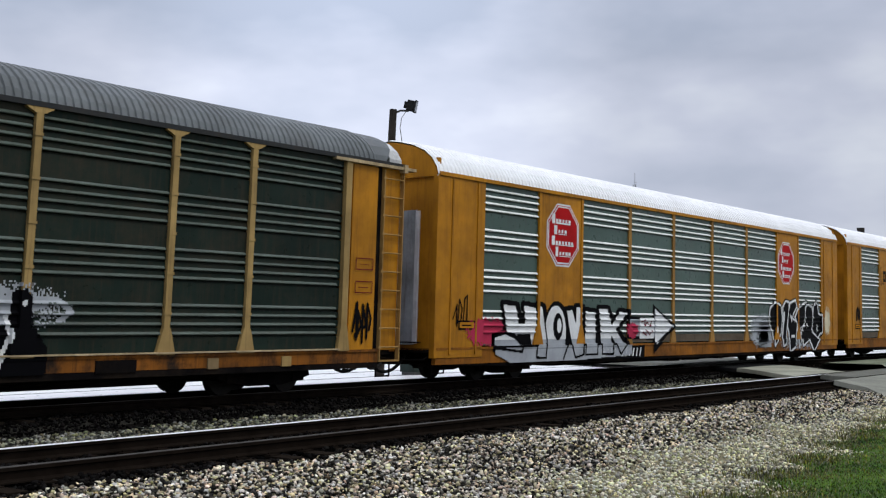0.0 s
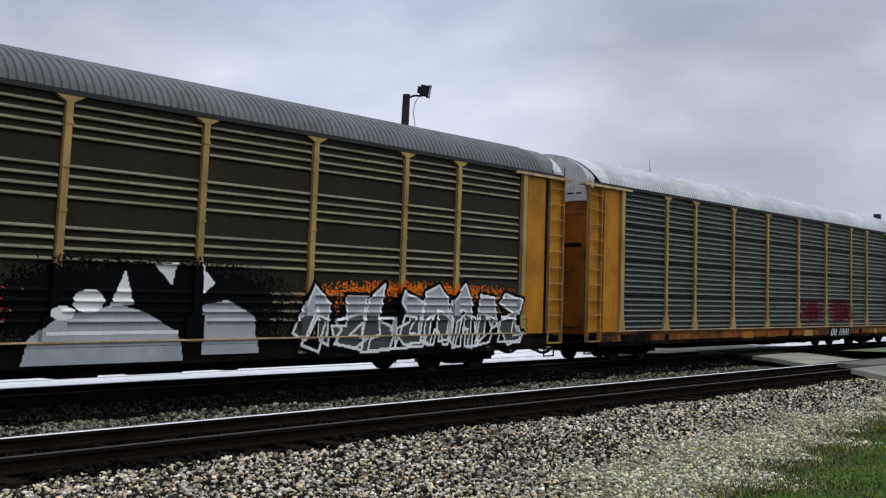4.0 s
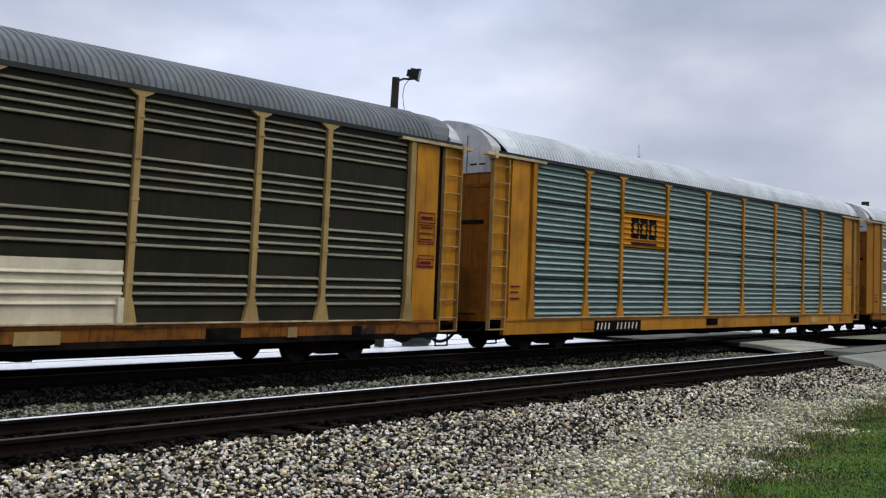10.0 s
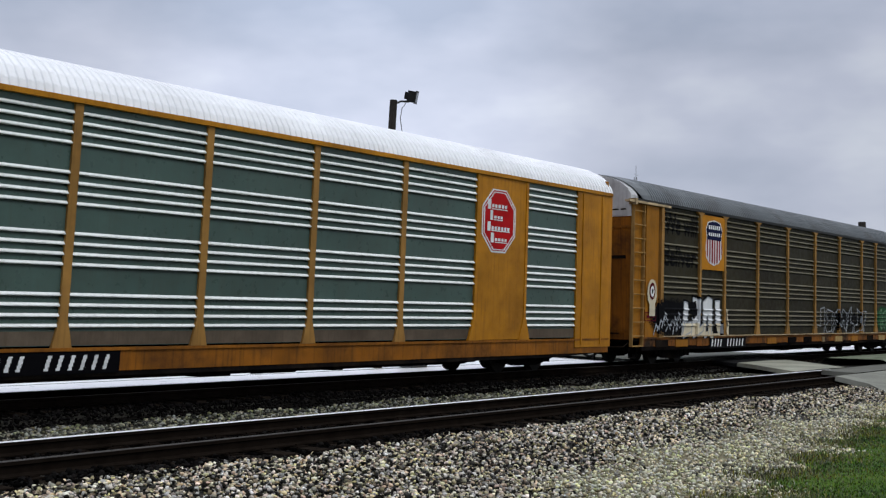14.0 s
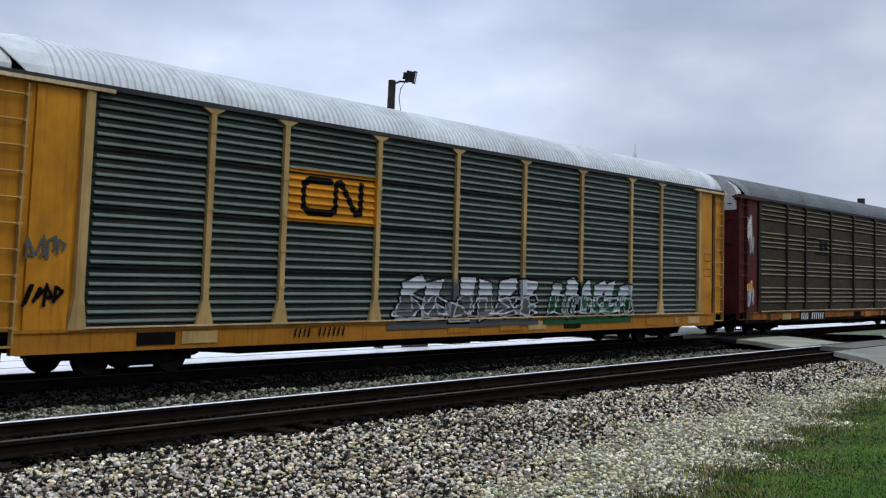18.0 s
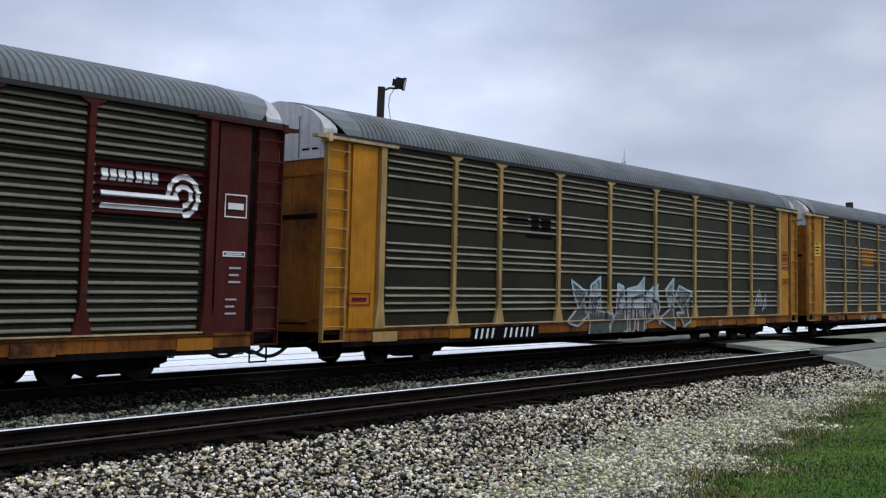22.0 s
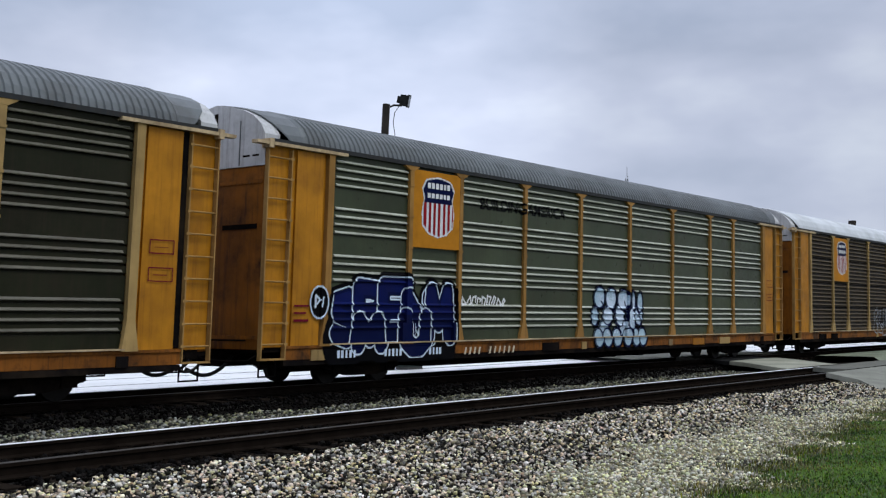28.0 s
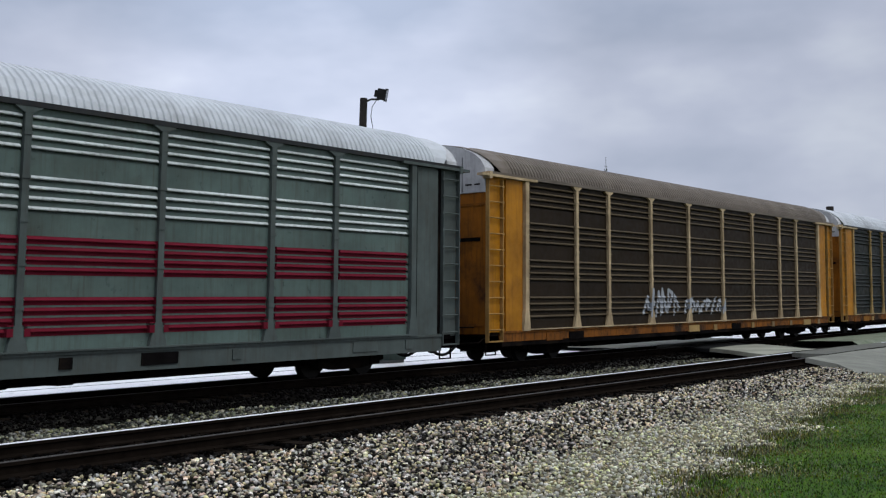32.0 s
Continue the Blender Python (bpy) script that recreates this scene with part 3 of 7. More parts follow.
def scatter(n, x0, x1, y0, y1, size, keep=None, power=1.6):
    x = x0 + (x1 - x0) * rs.uniform(0, 1, n) ** power
    y = rs.uniform(y0, y1, n)
    if keep is not None:
        k = keep(x, y)
        x, y = x[k], y[k]
    s = size * rs.uniform(0.6, 1.35, len(x))
    return x, y, ground_level(x, y) + s * rs.uniform(-0.45, 0.75, len(x)), s


def pale_edge(x):
    return np.interp(x, [6, 8.9, 12.4, 17.3, 27, 40], [5.6, 6.3, 7.5, 8.0, 8.2, 8.3]) + 0.25 * np.sin(x * 2.3) + 0.12 * np.sin(x * 7.1)


def grass_edge(x):
    return np.interp(x, [5, 10.4, 14.4, 16.5, 20, 23, 27, 31, 60], [3.6, 4.72, 5.4, 5.82, 6.35, 6.62, 6.95, 7.15, 7.25]) + 0.14 * np.sin(x * 2.9 + 1) + 0.08 * np.sin(x * 8.3)


def in_road(x, y):
    return x > np.interp(y, [5, 8.4, 9.4, 11.4, 12.6, 14.6, 17, 22, 40], [29.5, 28.4, 30.0, 31.0, 32.3, 35.0, 37.5, 40.0, 48.0])


def clear_of_rails(x, y):
    c = np.ones(len(x), bool)
    for t in (TRACK_1, TRACK_2):
        for s in (-1, 1):
            c &= abs(y - t - s * GAUGE) > 0.09
    return c & ~in_road(x, y)


near = scatter(66000, 5.0, 32.0, 4.5, 9.9, 0.0245, lambda x, y: (y > pale_edge(x) + rs.normal(0, 0.25, len(x))) & clear_of_rails(x, y))
tagged(put("ballast_stones", stone_mesh("ballast_stones", *near, 1), M_STONE), "loose grey and brown crushed ballast stones beside the track", "ballast stones", kind="stuff")
pale = scatter(46000, 6.0, 31.0, 3.4, 8.4, 0.0225, lambda x, y: (y < pale_edge(x) + rs.normal(0, 0.3, len(x))) & (y > grass_edge(x) - 0.5) & ~in_road(x, y))
tagged(put("limestone_gravel", stone_mesh("limestone_gravel", *pale, 2), M_LIMESTONE), "pale beige limestone gravel between the ballast and the grass", "gravel", kind="stuff")
mids = scatter(30000, 6.0, 42.0, 12.3, 15.4, 0.034, clear_of_rails)
tagged(put("track_stones", stone_mesh("track_stones", *mids, 3), M_STONE_DIM), "grey ballast stones lying between the two tracks", "ballast stones", kind="stuff")
oily_shaded = [scatter(n, 5.0, 40.0, a, b, 0.032, clear_of_rails) for n, a, b in ((16000, 9.75, 12.35), (11000, 15.3, 17.4))]
tagged(put("oily_stones", stone_mesh("oily_stones", *(np.concatenate(c) for c in zip(*oily_shaded)), 6), M_OILY_SHADE), "ballast stones blackened for oil and shade between and beside the rails", "ballast stones", kind="stuff")

# fines under the pale gravel
xs = np.linspace(3, 33, 91)
v = []
for x in xs:
    for k in range(6):
        y = float(grass_edge(x) - 0.4 + (pale_edge(x) + 0.15 - grass_edge(x) + 0.4) * k / 5)
        v.append((x, y, float(ground_level(x, y)) - 0.020 - (0.02 if k in (0, 5) else 0)))
tagged(put("gravel_path", grid_mesh("gravel_path", v, 91, 6), M_FINES), "strip of pale limestone fines along the track", "gravel", kind="structure")

# grass verge: soil and blades
xs = np.linspace(-20, 70, 181)
v = []
for x in xs:
    for k in range(8):
        y = float(-14 + (grass_edge(x) + 14) * (1 - (1 - k / 7) ** 2))
        v.append((x, y, -0.352 + (0.0 if k == 7 else 0.035 + 0.005 * math.sin(x * 2 + k))))
tagged(put("grass_verge", grid_mesh("grass_verge", v, 181, 8), M_TURF), "green grass verge beside the pale gravel", "grass", kind="structure")


def blades(name, x, y, z, height, seed):
    r = np.random.default_rng(seed)
    n = len(x)
    a = r.uniform(0, 2 * np.pi, n)
    h = height * r.uniform(0.5, 1.4, n)
    w = 0.006 * r.uniform(0.7, 1.6, n)
    lean = r.uniform(0.1, 0.8, n) * h
    dx, dy = np.cos(a), np.sin(a)
    base1 = np.stack([x - dy * w, y + dx * w, z], 1)
    base2 = np.stack([x + dy * w, y - dx * w, z], 1)
    m1 = np.stack([x + dx * lean * 0.35 - dy * w * 0.8, y + dy * lean * 0.35 + dx * w * 0.8, z + h * 0.6], 1)
    m2 = np.stack([x + dx * lean * 0.35 + dy * w * 0.8, y + dy * lean * 0.35 - dx * w * 0.8, z + h * 0.6], 1)
    tip = np.stack([x + dx * lean, y + dy * lean, z + h], 1)
    co = np.stack([base1, base2, m1, m2, tip], 1).reshape(-1, 3)
    tri = (np.array([(0, 1, 3), (0, 3, 2), (2, 3, 4)])[None] + (np.arange(n) * 5)[:, None, None]).reshape(-1, 3)
    me = bpy.data.meshes.new(name)
    me.vertices.add(len(co))
    me.vertices.foreach_set("co", co.ravel())
    me.loops.add(len(tri) * 3)
    me.loops.foreach_set("vertex_index", tri.ravel())
    me.polygons.add(len(tri))
    me.polygons.foreach_set("loop_start", np.arange(len(tri)) * 3)
    me.update(calc_edges=True)
    me.materials.append(None)
    return me


x = 9 + 22 * rs.uniform(0, 1, 170000) ** 1.3
y = grass_edge(x) + 0.25 - 5.0 * rs.uniform(0, 1, len(x)) ** 1.15
k = (rs.uniform(0, 1, len(x)) < np.clip((grass_edge(x) - y) / 0.7 + 0.25, 0, 1)) & ~in_road(x, y)
tagged(put("verge_grass", blades("verge_grass", x[k], y[k], np.full(k.sum(), -0.34), 0.04, 3), M_GRASS), "short bright green grass at the edge of the gravel", "grass", kind="stuff")
x = 9 + 21 * rs.uniform(0, 1, 24000) ** 1.2
y = grass_edge(x) + rs.normal(-0.25, 0.34, len(x)) + 0.18 * np.sin(x * 5.3) * np.sin(x * 1.7)
k = (np.sin(x * 3.1 + 2 * y) + rs.normal(0, 0.6, len(x)) > -0.1) & ~in_road(x, y)
tagged(put("dry_grass", blades("dry_grass", x[k], y[k], np.full(k.sum(), -0.345), 0.055, 9), M_DRY), "dry yellow brown grass tufts along the gravel", "dry grass", kind="stuff")
x = 12 + 50 * rs.uniform(0, 1, 22000) ** 1.5
y = 20.75 + 0.35 * np.sin(x * 0.45) + 1.3 * rs.uniform(0, 1, len(x)) ** 1.3
tagged(put("far_grass", blades("far_grass", x, y, np.full(len(x), -0.325), 0.055, 5), M_GRASS), "thin grass growing behind the train", "grass", kind="stuff")

# road over the crossing: near approach, panels between the rails, far approach
def road_piece(name, y0, y1, z0, z1, material, label, wide=9.0, start=0.0):
    n = 7
    ys = np.linspace(y0, y1, n)
    v = []
    for j, yy in enumerate(ys):
        e = float(np.interp(yy, [5, 8.4, 9.4, 11.4, 12.6, 14.6, 17, 22, 40], [29.5, 28.4, 30.0, 31.0, 32.3, 35.0, 37.5, 40.0, 48.0])) + start
        z = z0 + (z1 - z0) * j / (n - 1)
        v += [(e + 0.0, yy, z - 0.12), (e + 0.06, yy, z), (e + wide / 2, yy, z + 0.015), (e + wide, yy, z), (e + wide + 0.1, yy, z - 0.12)]
    return tagged(put(name, grid_mesh(name, v, n, 5), material), label, "road", kind="structure")


road_piece("road_approach", -30.0, 8.4, -0.33, -0.24, M_ROAD, "worn grey asphalt road rising to the level crossing")
road_piece("road_ramp", 8.4, TRACK_1 - GAUGE - 0.06, -0.24, 0.012, M_ROAD, "worn asphalt ramp of the level crossing", start=-0.4)
for centre in (TRACK_1, TRACK_2):
    road_piece("crossing_panel", centre - GAUGE + 0.11, centre + GAUGE - 0.11, 0.014, 0.014, M_PANEL_X, "concrete level crossing panel between the rails", start=1.7 if centre == TRACK_1 else 0.0)
road_piece("road_between_tracks", TRACK_1 + GAUGE + 0.06, 15.7, 0.012, 0.006, M_PALE_ROAD, "pale worn road surface between the two tracks", 4.2)
road_piece("road_edge", 15.7, TRACK_2 - GAUGE - 0.06, -0.016, -0.016, M_DARK_ROAD, "dark asphalt beside the train's track", 4.2)
vv = [(x, y, -0.06 if 0 < k < 3 else -0.24) for x, y0, y1 in ((45.6, 13.6, 16.4), (47.0, 13.4, 16.5), (56.0, 13.8, 16.5), (70.0, 14.2, 16.5), (120.0, 14.4, 16.5)) for k, y in enumerate((y0, y0 + 0.3, y1 - 0.3, y1))]
tagged(put("grass_patch", grid_mesh("grass_patch", vv, 5, 4), M_WEEDY), "low weedy gravel strip between the tracks beyond the road", "grass", kind="structure")
road_piece("road_beyond", TRACK_2 + GAUGE + 0.06, 60.0, -0.012, -0.36, M_ROAD, "worn grey asphalt road beyond the tracks")

# pale concrete lot behind the train
lot = tagged(put("concrete_lot", grid_mesh("concrete_lot", [(x, y, -0.27 - 0.05 * min(1, (y - 20.45) / 0.85) + 0.004 * math.sin(x)) for x in np.linspace(-60, 150, 43) for y in (20.45, 21.3, 32, 45, 70, 120)], 43, 6), M_LOT), "wet pale concrete lot reflecting the bright sky", "pavement", kind="structure")
jm = MB()
for yy in (24.5, 27.0, 31.5, 36.0, 42.0, 50.0):
    jm.box(-60, 150, yy, yy + 0.07, -0.33, -0.312)
put("joint_line", jm.mesh("joint_line"), M_JOINT, lot)

# leaning wooden pole with a floodlight, and a cabinet at its foot
pole = tagged(new("floodlight_pole"), "leaning dark wooden pole carrying one floodlight on a bracket", "lamp post")
pole.matrix_world = pose(28.90, 25.0, -0.43)
top = Vector((0.62, 0.0, 9.05))
put("pole", MB().tube((0, 0, 0), top, 0.16, 12, 0.125).mesh("pole"), M_POLE, pole)
put("arm", MB().wire([tuple(top + Vector((0.02, -0.05, -0.12))), tuple(top + Vector((0.28, -0.1, 0.0))), tuple(top + Vector((0.62, -0.16, 0.03)))], 0.035, 8).mesh("arm"), M_LAMP, pole)
fl = put("floodlight", MB().box(-0.2, 0.2, -0.13, 0.13, -0.19, 0.19).box(-0.24, 0.24, -0.17, -0.13, -0.22, 0.22).box(-0.13, 0.13, 0.13, 0.24, -0.12, 0.12).mesh("floodlight"), M_LAMP, pole, pose(top.x + 0.75, -0.18, top.z + 0.22, 12, -8, 30))
put("lens", MB().box(-0.17, 0.17, -0.174, -0.165, -0.16, 0.16).mesh("lens"), M_GLASS, fl)
put("cable", MB().wire([tuple(top + Vector(p)) for p in ((0.55, -0.15, 0.05), (0.30, -0.12, -0.25), (0.22, -0.12, -0.6), (0.34, -0.1, -1.0), (0.12, -0.1, -1.5))], 0.012, 5).mesh("cable"), M_HOSE, pole)
cab = tagged(new("signal_cabinet"), "dark green steel cabinet behind the track", "cabinet")
cab.matrix_world = pose(30.3, 24.6, -0.32)
put("body", MB().box(-0.45, 0.45, -0.3, 0.3, 0.1, 1.45).mesh("body"), M_BOX, cab)
put("base", MB().box(-0.4, 0.4, -0.26, 0.26, 0.0, 0.1).mesh("base"), M_JOINT, cab)
put("lid", MB().box(-0.5, 0.5, -0.35, 0.35, 1.45, 1.52).mesh("lid"), M_BOX, cab)

# far things that show above the train
mast = tagged(new("radio_mast"), "thin grey lattice radio mast far away", "mast")
mast.matrix_world = pose(219.5, 118, -1.6)
mm = MB()
for k in range(3):
    a = k * 2 * math.pi / 3
    mm.tube((0.75 * math.cos(a), 0.75 * math.sin(a), 0), (0.35 * math.cos(a), 0.35 * math.sin(a), 32.5), 0.09, 6)
put("lattice", mm.mesh("lattice"), M_STEEL, mast)
bm_ = MB()
for i in range(26):
    r0, r1 = 0.75 - 0.4 * i / 26, 0.75 - 0.4 * (i + 1) / 26
    for k in range(3):
        a, b = k * 2 * math.pi / 3, (k + 1) * 2 * math.pi / 3
        bm_.tube((r0 * math.cos(a), r0 * math.sin(a), 1.25 * i), (r1 * math.cos(b), r1 * math.sin(b), 1.25 * (i + 1)), 0.035, 4)
put("brace", bm_.mesh("brace"), M_STEEL, mast)
put("antenna", MB().tube((0, 0, 32), (0, 0, 35.0), 0.06, 6).tube((-0.7, 0, 33), (0.7, 0, 33), 0.05, 6).mesh("antenna"), M_STEEL, mast)
p2 = tagged(new("utility_pole"), "dark wooden utility pole top far behind the train", "utility pole")
p2.matrix_world = pose(114, 36.6, -0.42)
put("pole", MB().tube((0, 0, 0), (0, 0, 11.3), 0.42, 10, 0.36).mesh("pole"), M_POLE, p2)
put("transformer", MB().tube((-0.75, 0, 8.6), (-0.75, 0, 9.9), 0.33, 10).mesh("transformer"), M_STEEL, p2)
# ---- the train ----
PITCH, HALF = 28.6, 13.68                # coupled length of a car, half its body
SIDE, Z_FLOOR, Z_EAVE, Z_TOP = 1.50, 0.86, 4.97, 5.78
POSTS = (9.09, 7.16, 4.31, 1.45)
BAY = 11.70
MESHES = {}


def cached(key, make):
    if key not in MESHES:
        MESHES[key] = make()
    return MESHES[key]


def rib_profile(style):
    """Side sheet section as (z, proud of the sheet)."""
    z0, z1 = Z_FLOOR + 0.03, Z_EAVE - 0.04
    tier = (z1 - z0) / 4
    pts = [(z0, 0.0)]
    for t in range(4):
        b = z0 + t * tier
        if style == "grouped":
            for r in range(4):
                c = b + 0.30 + r * 0.17
                pts += [(c - 0.042, 0.0), (c - 0.040, -0.06), (c - 0.003, -0.06), (c, 0.0), (c + 0.008, 0.040), (c + 0.022, 0.044), (c + 0.068, 0.0)]
        elif style == "even":
            for r in range(6):
                c = b + 0.05 + r * (tier - 0.06) / 6
                pts += [(c - 0.026, 0.0), (c - 0.024, -0.05), (c - 0.003, -0.05), (c, 0.0), (c + 0.012, 0.034), (c + 0.028, 0.037), (c + 0.078, 0.0)]
            pts += [(b + tier - 0.028, 0.0), (b + tier - 0.024, -0.03), (b + tier - 0.008, -0.03), (b + tier - 0.004, 0.0)]
    pts.append((z1, 0.0))
    return pts


PROFILES = {s: rib_profile(s) for s in ("grouped", "even", "smooth")}


def proud(style, z):
    p = PROFILES[style]
    return float(np.interp(z, [a for a, b in p], [b for a, b in p]))


def sheet_mesh(style, x0, x1):
    """One side sheet between two posts, on the near side (-y)."""
    def make():
        p = [q for q in PROFILES[style] if q[1] <= 0.0]
        n = len(p)
        v = [(x, -SIDE - d, z) for x in (x0, x1) for z, d in p] + [(x, -SIDE + 0.09, z) for x in (x0, x1) for z in (p[0][0], p[-1][0])]
        f = [(i, n + i, n + i + 1, i + 1) for i in range(n - 1)]
        a, b, c, d = 2 * n, 2 * n + 1, 2 * n + 2, 2 * n + 3
        f += [(a, b, d, c), (0, a, c, n), (n - 1, 2 * n - 1, d, b)]
        f += [tuple(range(n)) + (b, a), tuple(reversed(range(n, 2 * n))) + (c, d)]
        me = bpy.data.meshes.new("side_panel")
        me.from_pydata(v, [], f)
        me.materials.append(None)
        return me
    return cached(("sheet", style, round(x0, 3), round(x1, 3)), make)


def rib_starts(style):
    p = PROFILES[style]
    return [p[k - 1][0] for k in range(1, len(p)) if p[k][1] > 0 and p[k - 1][1] == 0]


def louvre_mesh(style, width, n=1, zs=(0.0,)):
    """Pressed strip: short steep underside, rolled nose, sloped top that catches the sky."""
    def make():
        b = MB()
        e = [(0, 0.0), (0.008, 0.040), (0.022, 0.044), (0.068, 0.0)] if style == "grouped" else [(0, 0.0), (0.012, 0.034), (0.028, 0.037), (0.078, 0.0)]
        for z0 in zs:
            k = len(b.v)
            b.v += [(x, -SIDE - d + (0.004 if d == 0 else 0), z0 + dz) for x in (-width / 2, width / 2) for dz, d in e]
            b.f += [(k + i, k + 4 + i, k + 5 + i, k + 1 + i) for i in range(3)] + [(k, k + 1, k + 2, k + 3), (k + 7, k + 6, k + 5, k + 4), (k + 3, k + 7, k + 4, k)]
        return b.mesh("louvre")
    return cached(("louvre", style, round(width, 3), len(zs)), make)


def post_mesh(kind):
    def make():
        b = MB()
        if kind == "gusset":
            b.box(-0.05, 0.05, -SIDE - 0.062, -SIDE + 0.02, Z_FLOOR, Z_EAVE - 0.03)
            b.prism([(-0.24, Z_FLOOR), (0.24, Z_FLOOR), (0.06, Z_FLOOR + 0.55), (-0.06, Z_FLOOR + 0.55)], -SIDE - 0.066, -SIDE + 0.01)
        elif kind == "thin":
            b.box(-0.08, 0.08, -SIDE - 0.05, -SIDE + 0.02, Z_FLOOR, Z_EAVE - 0.03)
            b.prism([(-0.19, Z_FLOOR), (0.19, Z_FLOOR), (0.09, Z_FLOOR + 0.42), (-0.09, Z_FLOOR + 0.42)], -SIDE - 0.054, -SIDE + 0.01)
        else:
            b.box(-0.066, 0.066, -SIDE - 0.075, -SIDE + 0.02, Z_FLOOR + 0.42, Z_EAVE - 0.10)
            b.prism([(-0.21, Z_FLOOR - 0.02), (0.21, Z_FLOOR - 0.02), (0.19, Z_FLOOR + 0.06), (0.085, Z_FLOOR + 0.45), (-0.085, Z_FLOOR + 0.45), (-0.19, Z_FLOOR + 0.06)], -SIDE - 0.079, -SIDE + 0.01)
            b.prism([(-0.085, Z_EAVE - 0.16), (0.085, Z_EAVE - 0.16), (0.26, Z_EAVE - 0.07), (0.26, Z_EAVE - 0.02), (-0.26, Z_EAVE - 0.02), (-0.26, Z_EAVE - 0.07)], -SIDE - 0.079, -SIDE + 0.01)
            for i in range(5):
                z = Z_FLOOR + 0.7 + i * 0.72
                b.box(-0.08, 0.08, -SIDE - 0.088, -SIDE - 0.06, z, z + 0.05)
        return b.mesh("post")
    return cached(("post", kind), make)


ROOF_ARC = [(-1.53, Z_EAVE - 0.05), (-1.55, Z_EAVE + 0.01), (-1.50, Z_EAVE + 0.16), (-1.36, Z_EAVE + 0.36), (-1.12, Z_EAVE + 0.54), (-0.78, Z_EAVE + 0.68), (-0.40, Z_EAVE + 0.77), (0.0, Z_TOP + 0.02)]
ROOF_ARC = ROOF_ARC + [(-y, z) for y, z in reversed(ROOF_ARC[:-1])]


def roof_mesh(period, depth, rise=1.0, hooded=False):
    """Ribbed roof sheet; over hooded ends it is cut back aslant and runs out smooth."""
    def make():
        xs, amp = [], []
        n = int(2 * HALF / period)
        for i in range(n):
            b = -HALF + i * 2 * HALF / n
            for f, a in ((0.0, 0.0), (0.30, 0.0), (0.42, 1.0), (0.88, 1.0)):
                x = b + f * period
                xs.append(x), amp.append(a * min(1.0, max(0.0, (HALF - 1.0 - abs(x)) / 0.1)) if hooded else a)
        xs.append(HALF), amp.append(0.0)
        v, k = [], len(ROOF_ARC)
        for x, a in zip(xs, amp):
            drop = 0.03 * max(0.0, (abs(x) - (HALF - 0.5)) / 0.5) ** 2
            for j, (y, z) in enumerate(ROOF_ARC):
                z = Z_EAVE + (z - Z_EAVE) * rise
                edge = 0.0 if j in (0, k - 1) else 1.0
                s = 1 + a * depth / 1.5 * edge
                h = max(0.0, min(1.0, (z - Z_EAVE) / (Z_TOP - Z_EAVE)))
                lim = HALF - 0.10 - 0.62 * (1 - h) ** 1.6 if hooded else HALF
                v.append((max(-lim, min(lim, x)), y * s, z + a * depth * edge * 0.8 - drop))
        return grid_mesh("roof", v, len(xs), k)
    return cached(("roof", period, depth, rise, hooded), make)


def cap_mesh(rise):
    """Pale hood over the upper end wall, under the arch of the roof, at the -x end."""
    def make():
        arc = [(y * 0.972, Z_EAVE + (z - Z_EAVE) * rise - 0.035) for y, z in ROOF_ARC if z > Z_EAVE + 0.05]
        pts = [(-1.47, 4.47), (1.47, 4.47)] + list(reversed(arc))
        n = len(pts)
        b = MB()
        b.v = [(x, y, z) for x in (-HALF + 0.01, -HALF + 0.42) for y, z in pts]
        b.f = [tuple(reversed(range(n))), tuple(range(n, 2 * n))] + [(i, (i + 1) % n, n + (i + 1) % n, n + i) for i in range(n)]
        return b.mesh("end_hood")
    return cached(("cap", rise), make)


def door_mesh(kind):
    def make():
        b = MB()
        x = -HALF + 0.10
        if kind == "flush":
            b.box(x, x + 0.12, -1.46, 1.46, 0.80, 5.35)
        else:
            b.box(x - 0.06, x + 0.12, -1.45, -0.045, 0.80, 4.462).box(x - 0.06, x + 0.12, 0.045, 1.45, 0.80, 4.462)
        return b.mesh("end_door")
    return cached(("door", kind), make)


def ladder_mesh():
    """Corner ladder at the -x end of the near side."""
    def make():
        b = MB()
        x0, x1, y = -HALF + 0.035, -HALF + 0.69, -SIDE - 0.05
        for x in (x0, x1):
            b.box(x - 0.014, x + 0.014, y - 0.03, y + 0.075, 0.60, Z_EAVE - 0.14)
        b.box(x0 - 0.02, x1 + 0.02, y - 0.03, y + 0.075, 0.585, 0.62)
        for i in range(10):
            z = 0.90 + i * 0.415
            b.tube((x0, y, z), (x1, y, z), 0.017, 6)
            b.box(x1 - 0.05, x1 + 0.05, y - 0.035, y - 0.02, z - 0.025, z + 0.025)
        return b.mesh("ladder")
    return cached("ladder", make)


def corner_mesh(kind):
    """Steel corner plate between the ladder and the first side sheet, at the -x end."""
    def make():
        b = MB()
        if kind == "flush":
            b.prism([(-HALF + 0.02, 0.62), (-BAY - 0.05, 0.62), (-BAY - 0.05, Z_EAVE - 0.04), (-HALF + 0.02, Z_EAVE - 0.04)], -SIDE - 0.05, -SIDE + 0.10)
        else:
            b.box(-HALF + 0.06, -BAY - 0.10, -SIDE + 0.02, -SIDE + 0.12, Z_FLOOR - 0.02, Z_EAVE - 0.05)
        return b.mesh("corner_plate")
    return cached(("corner", kind), make)


def corner_door_mesh():
    return cached("corner_door", lambda: MB().box(-HALF + 0.88, -BAY - 0.30, -SIDE - 0.03, -SIDE + 0.02, Z_FLOOR, Z_EAVE - 0.12).mesh("corner_door"))


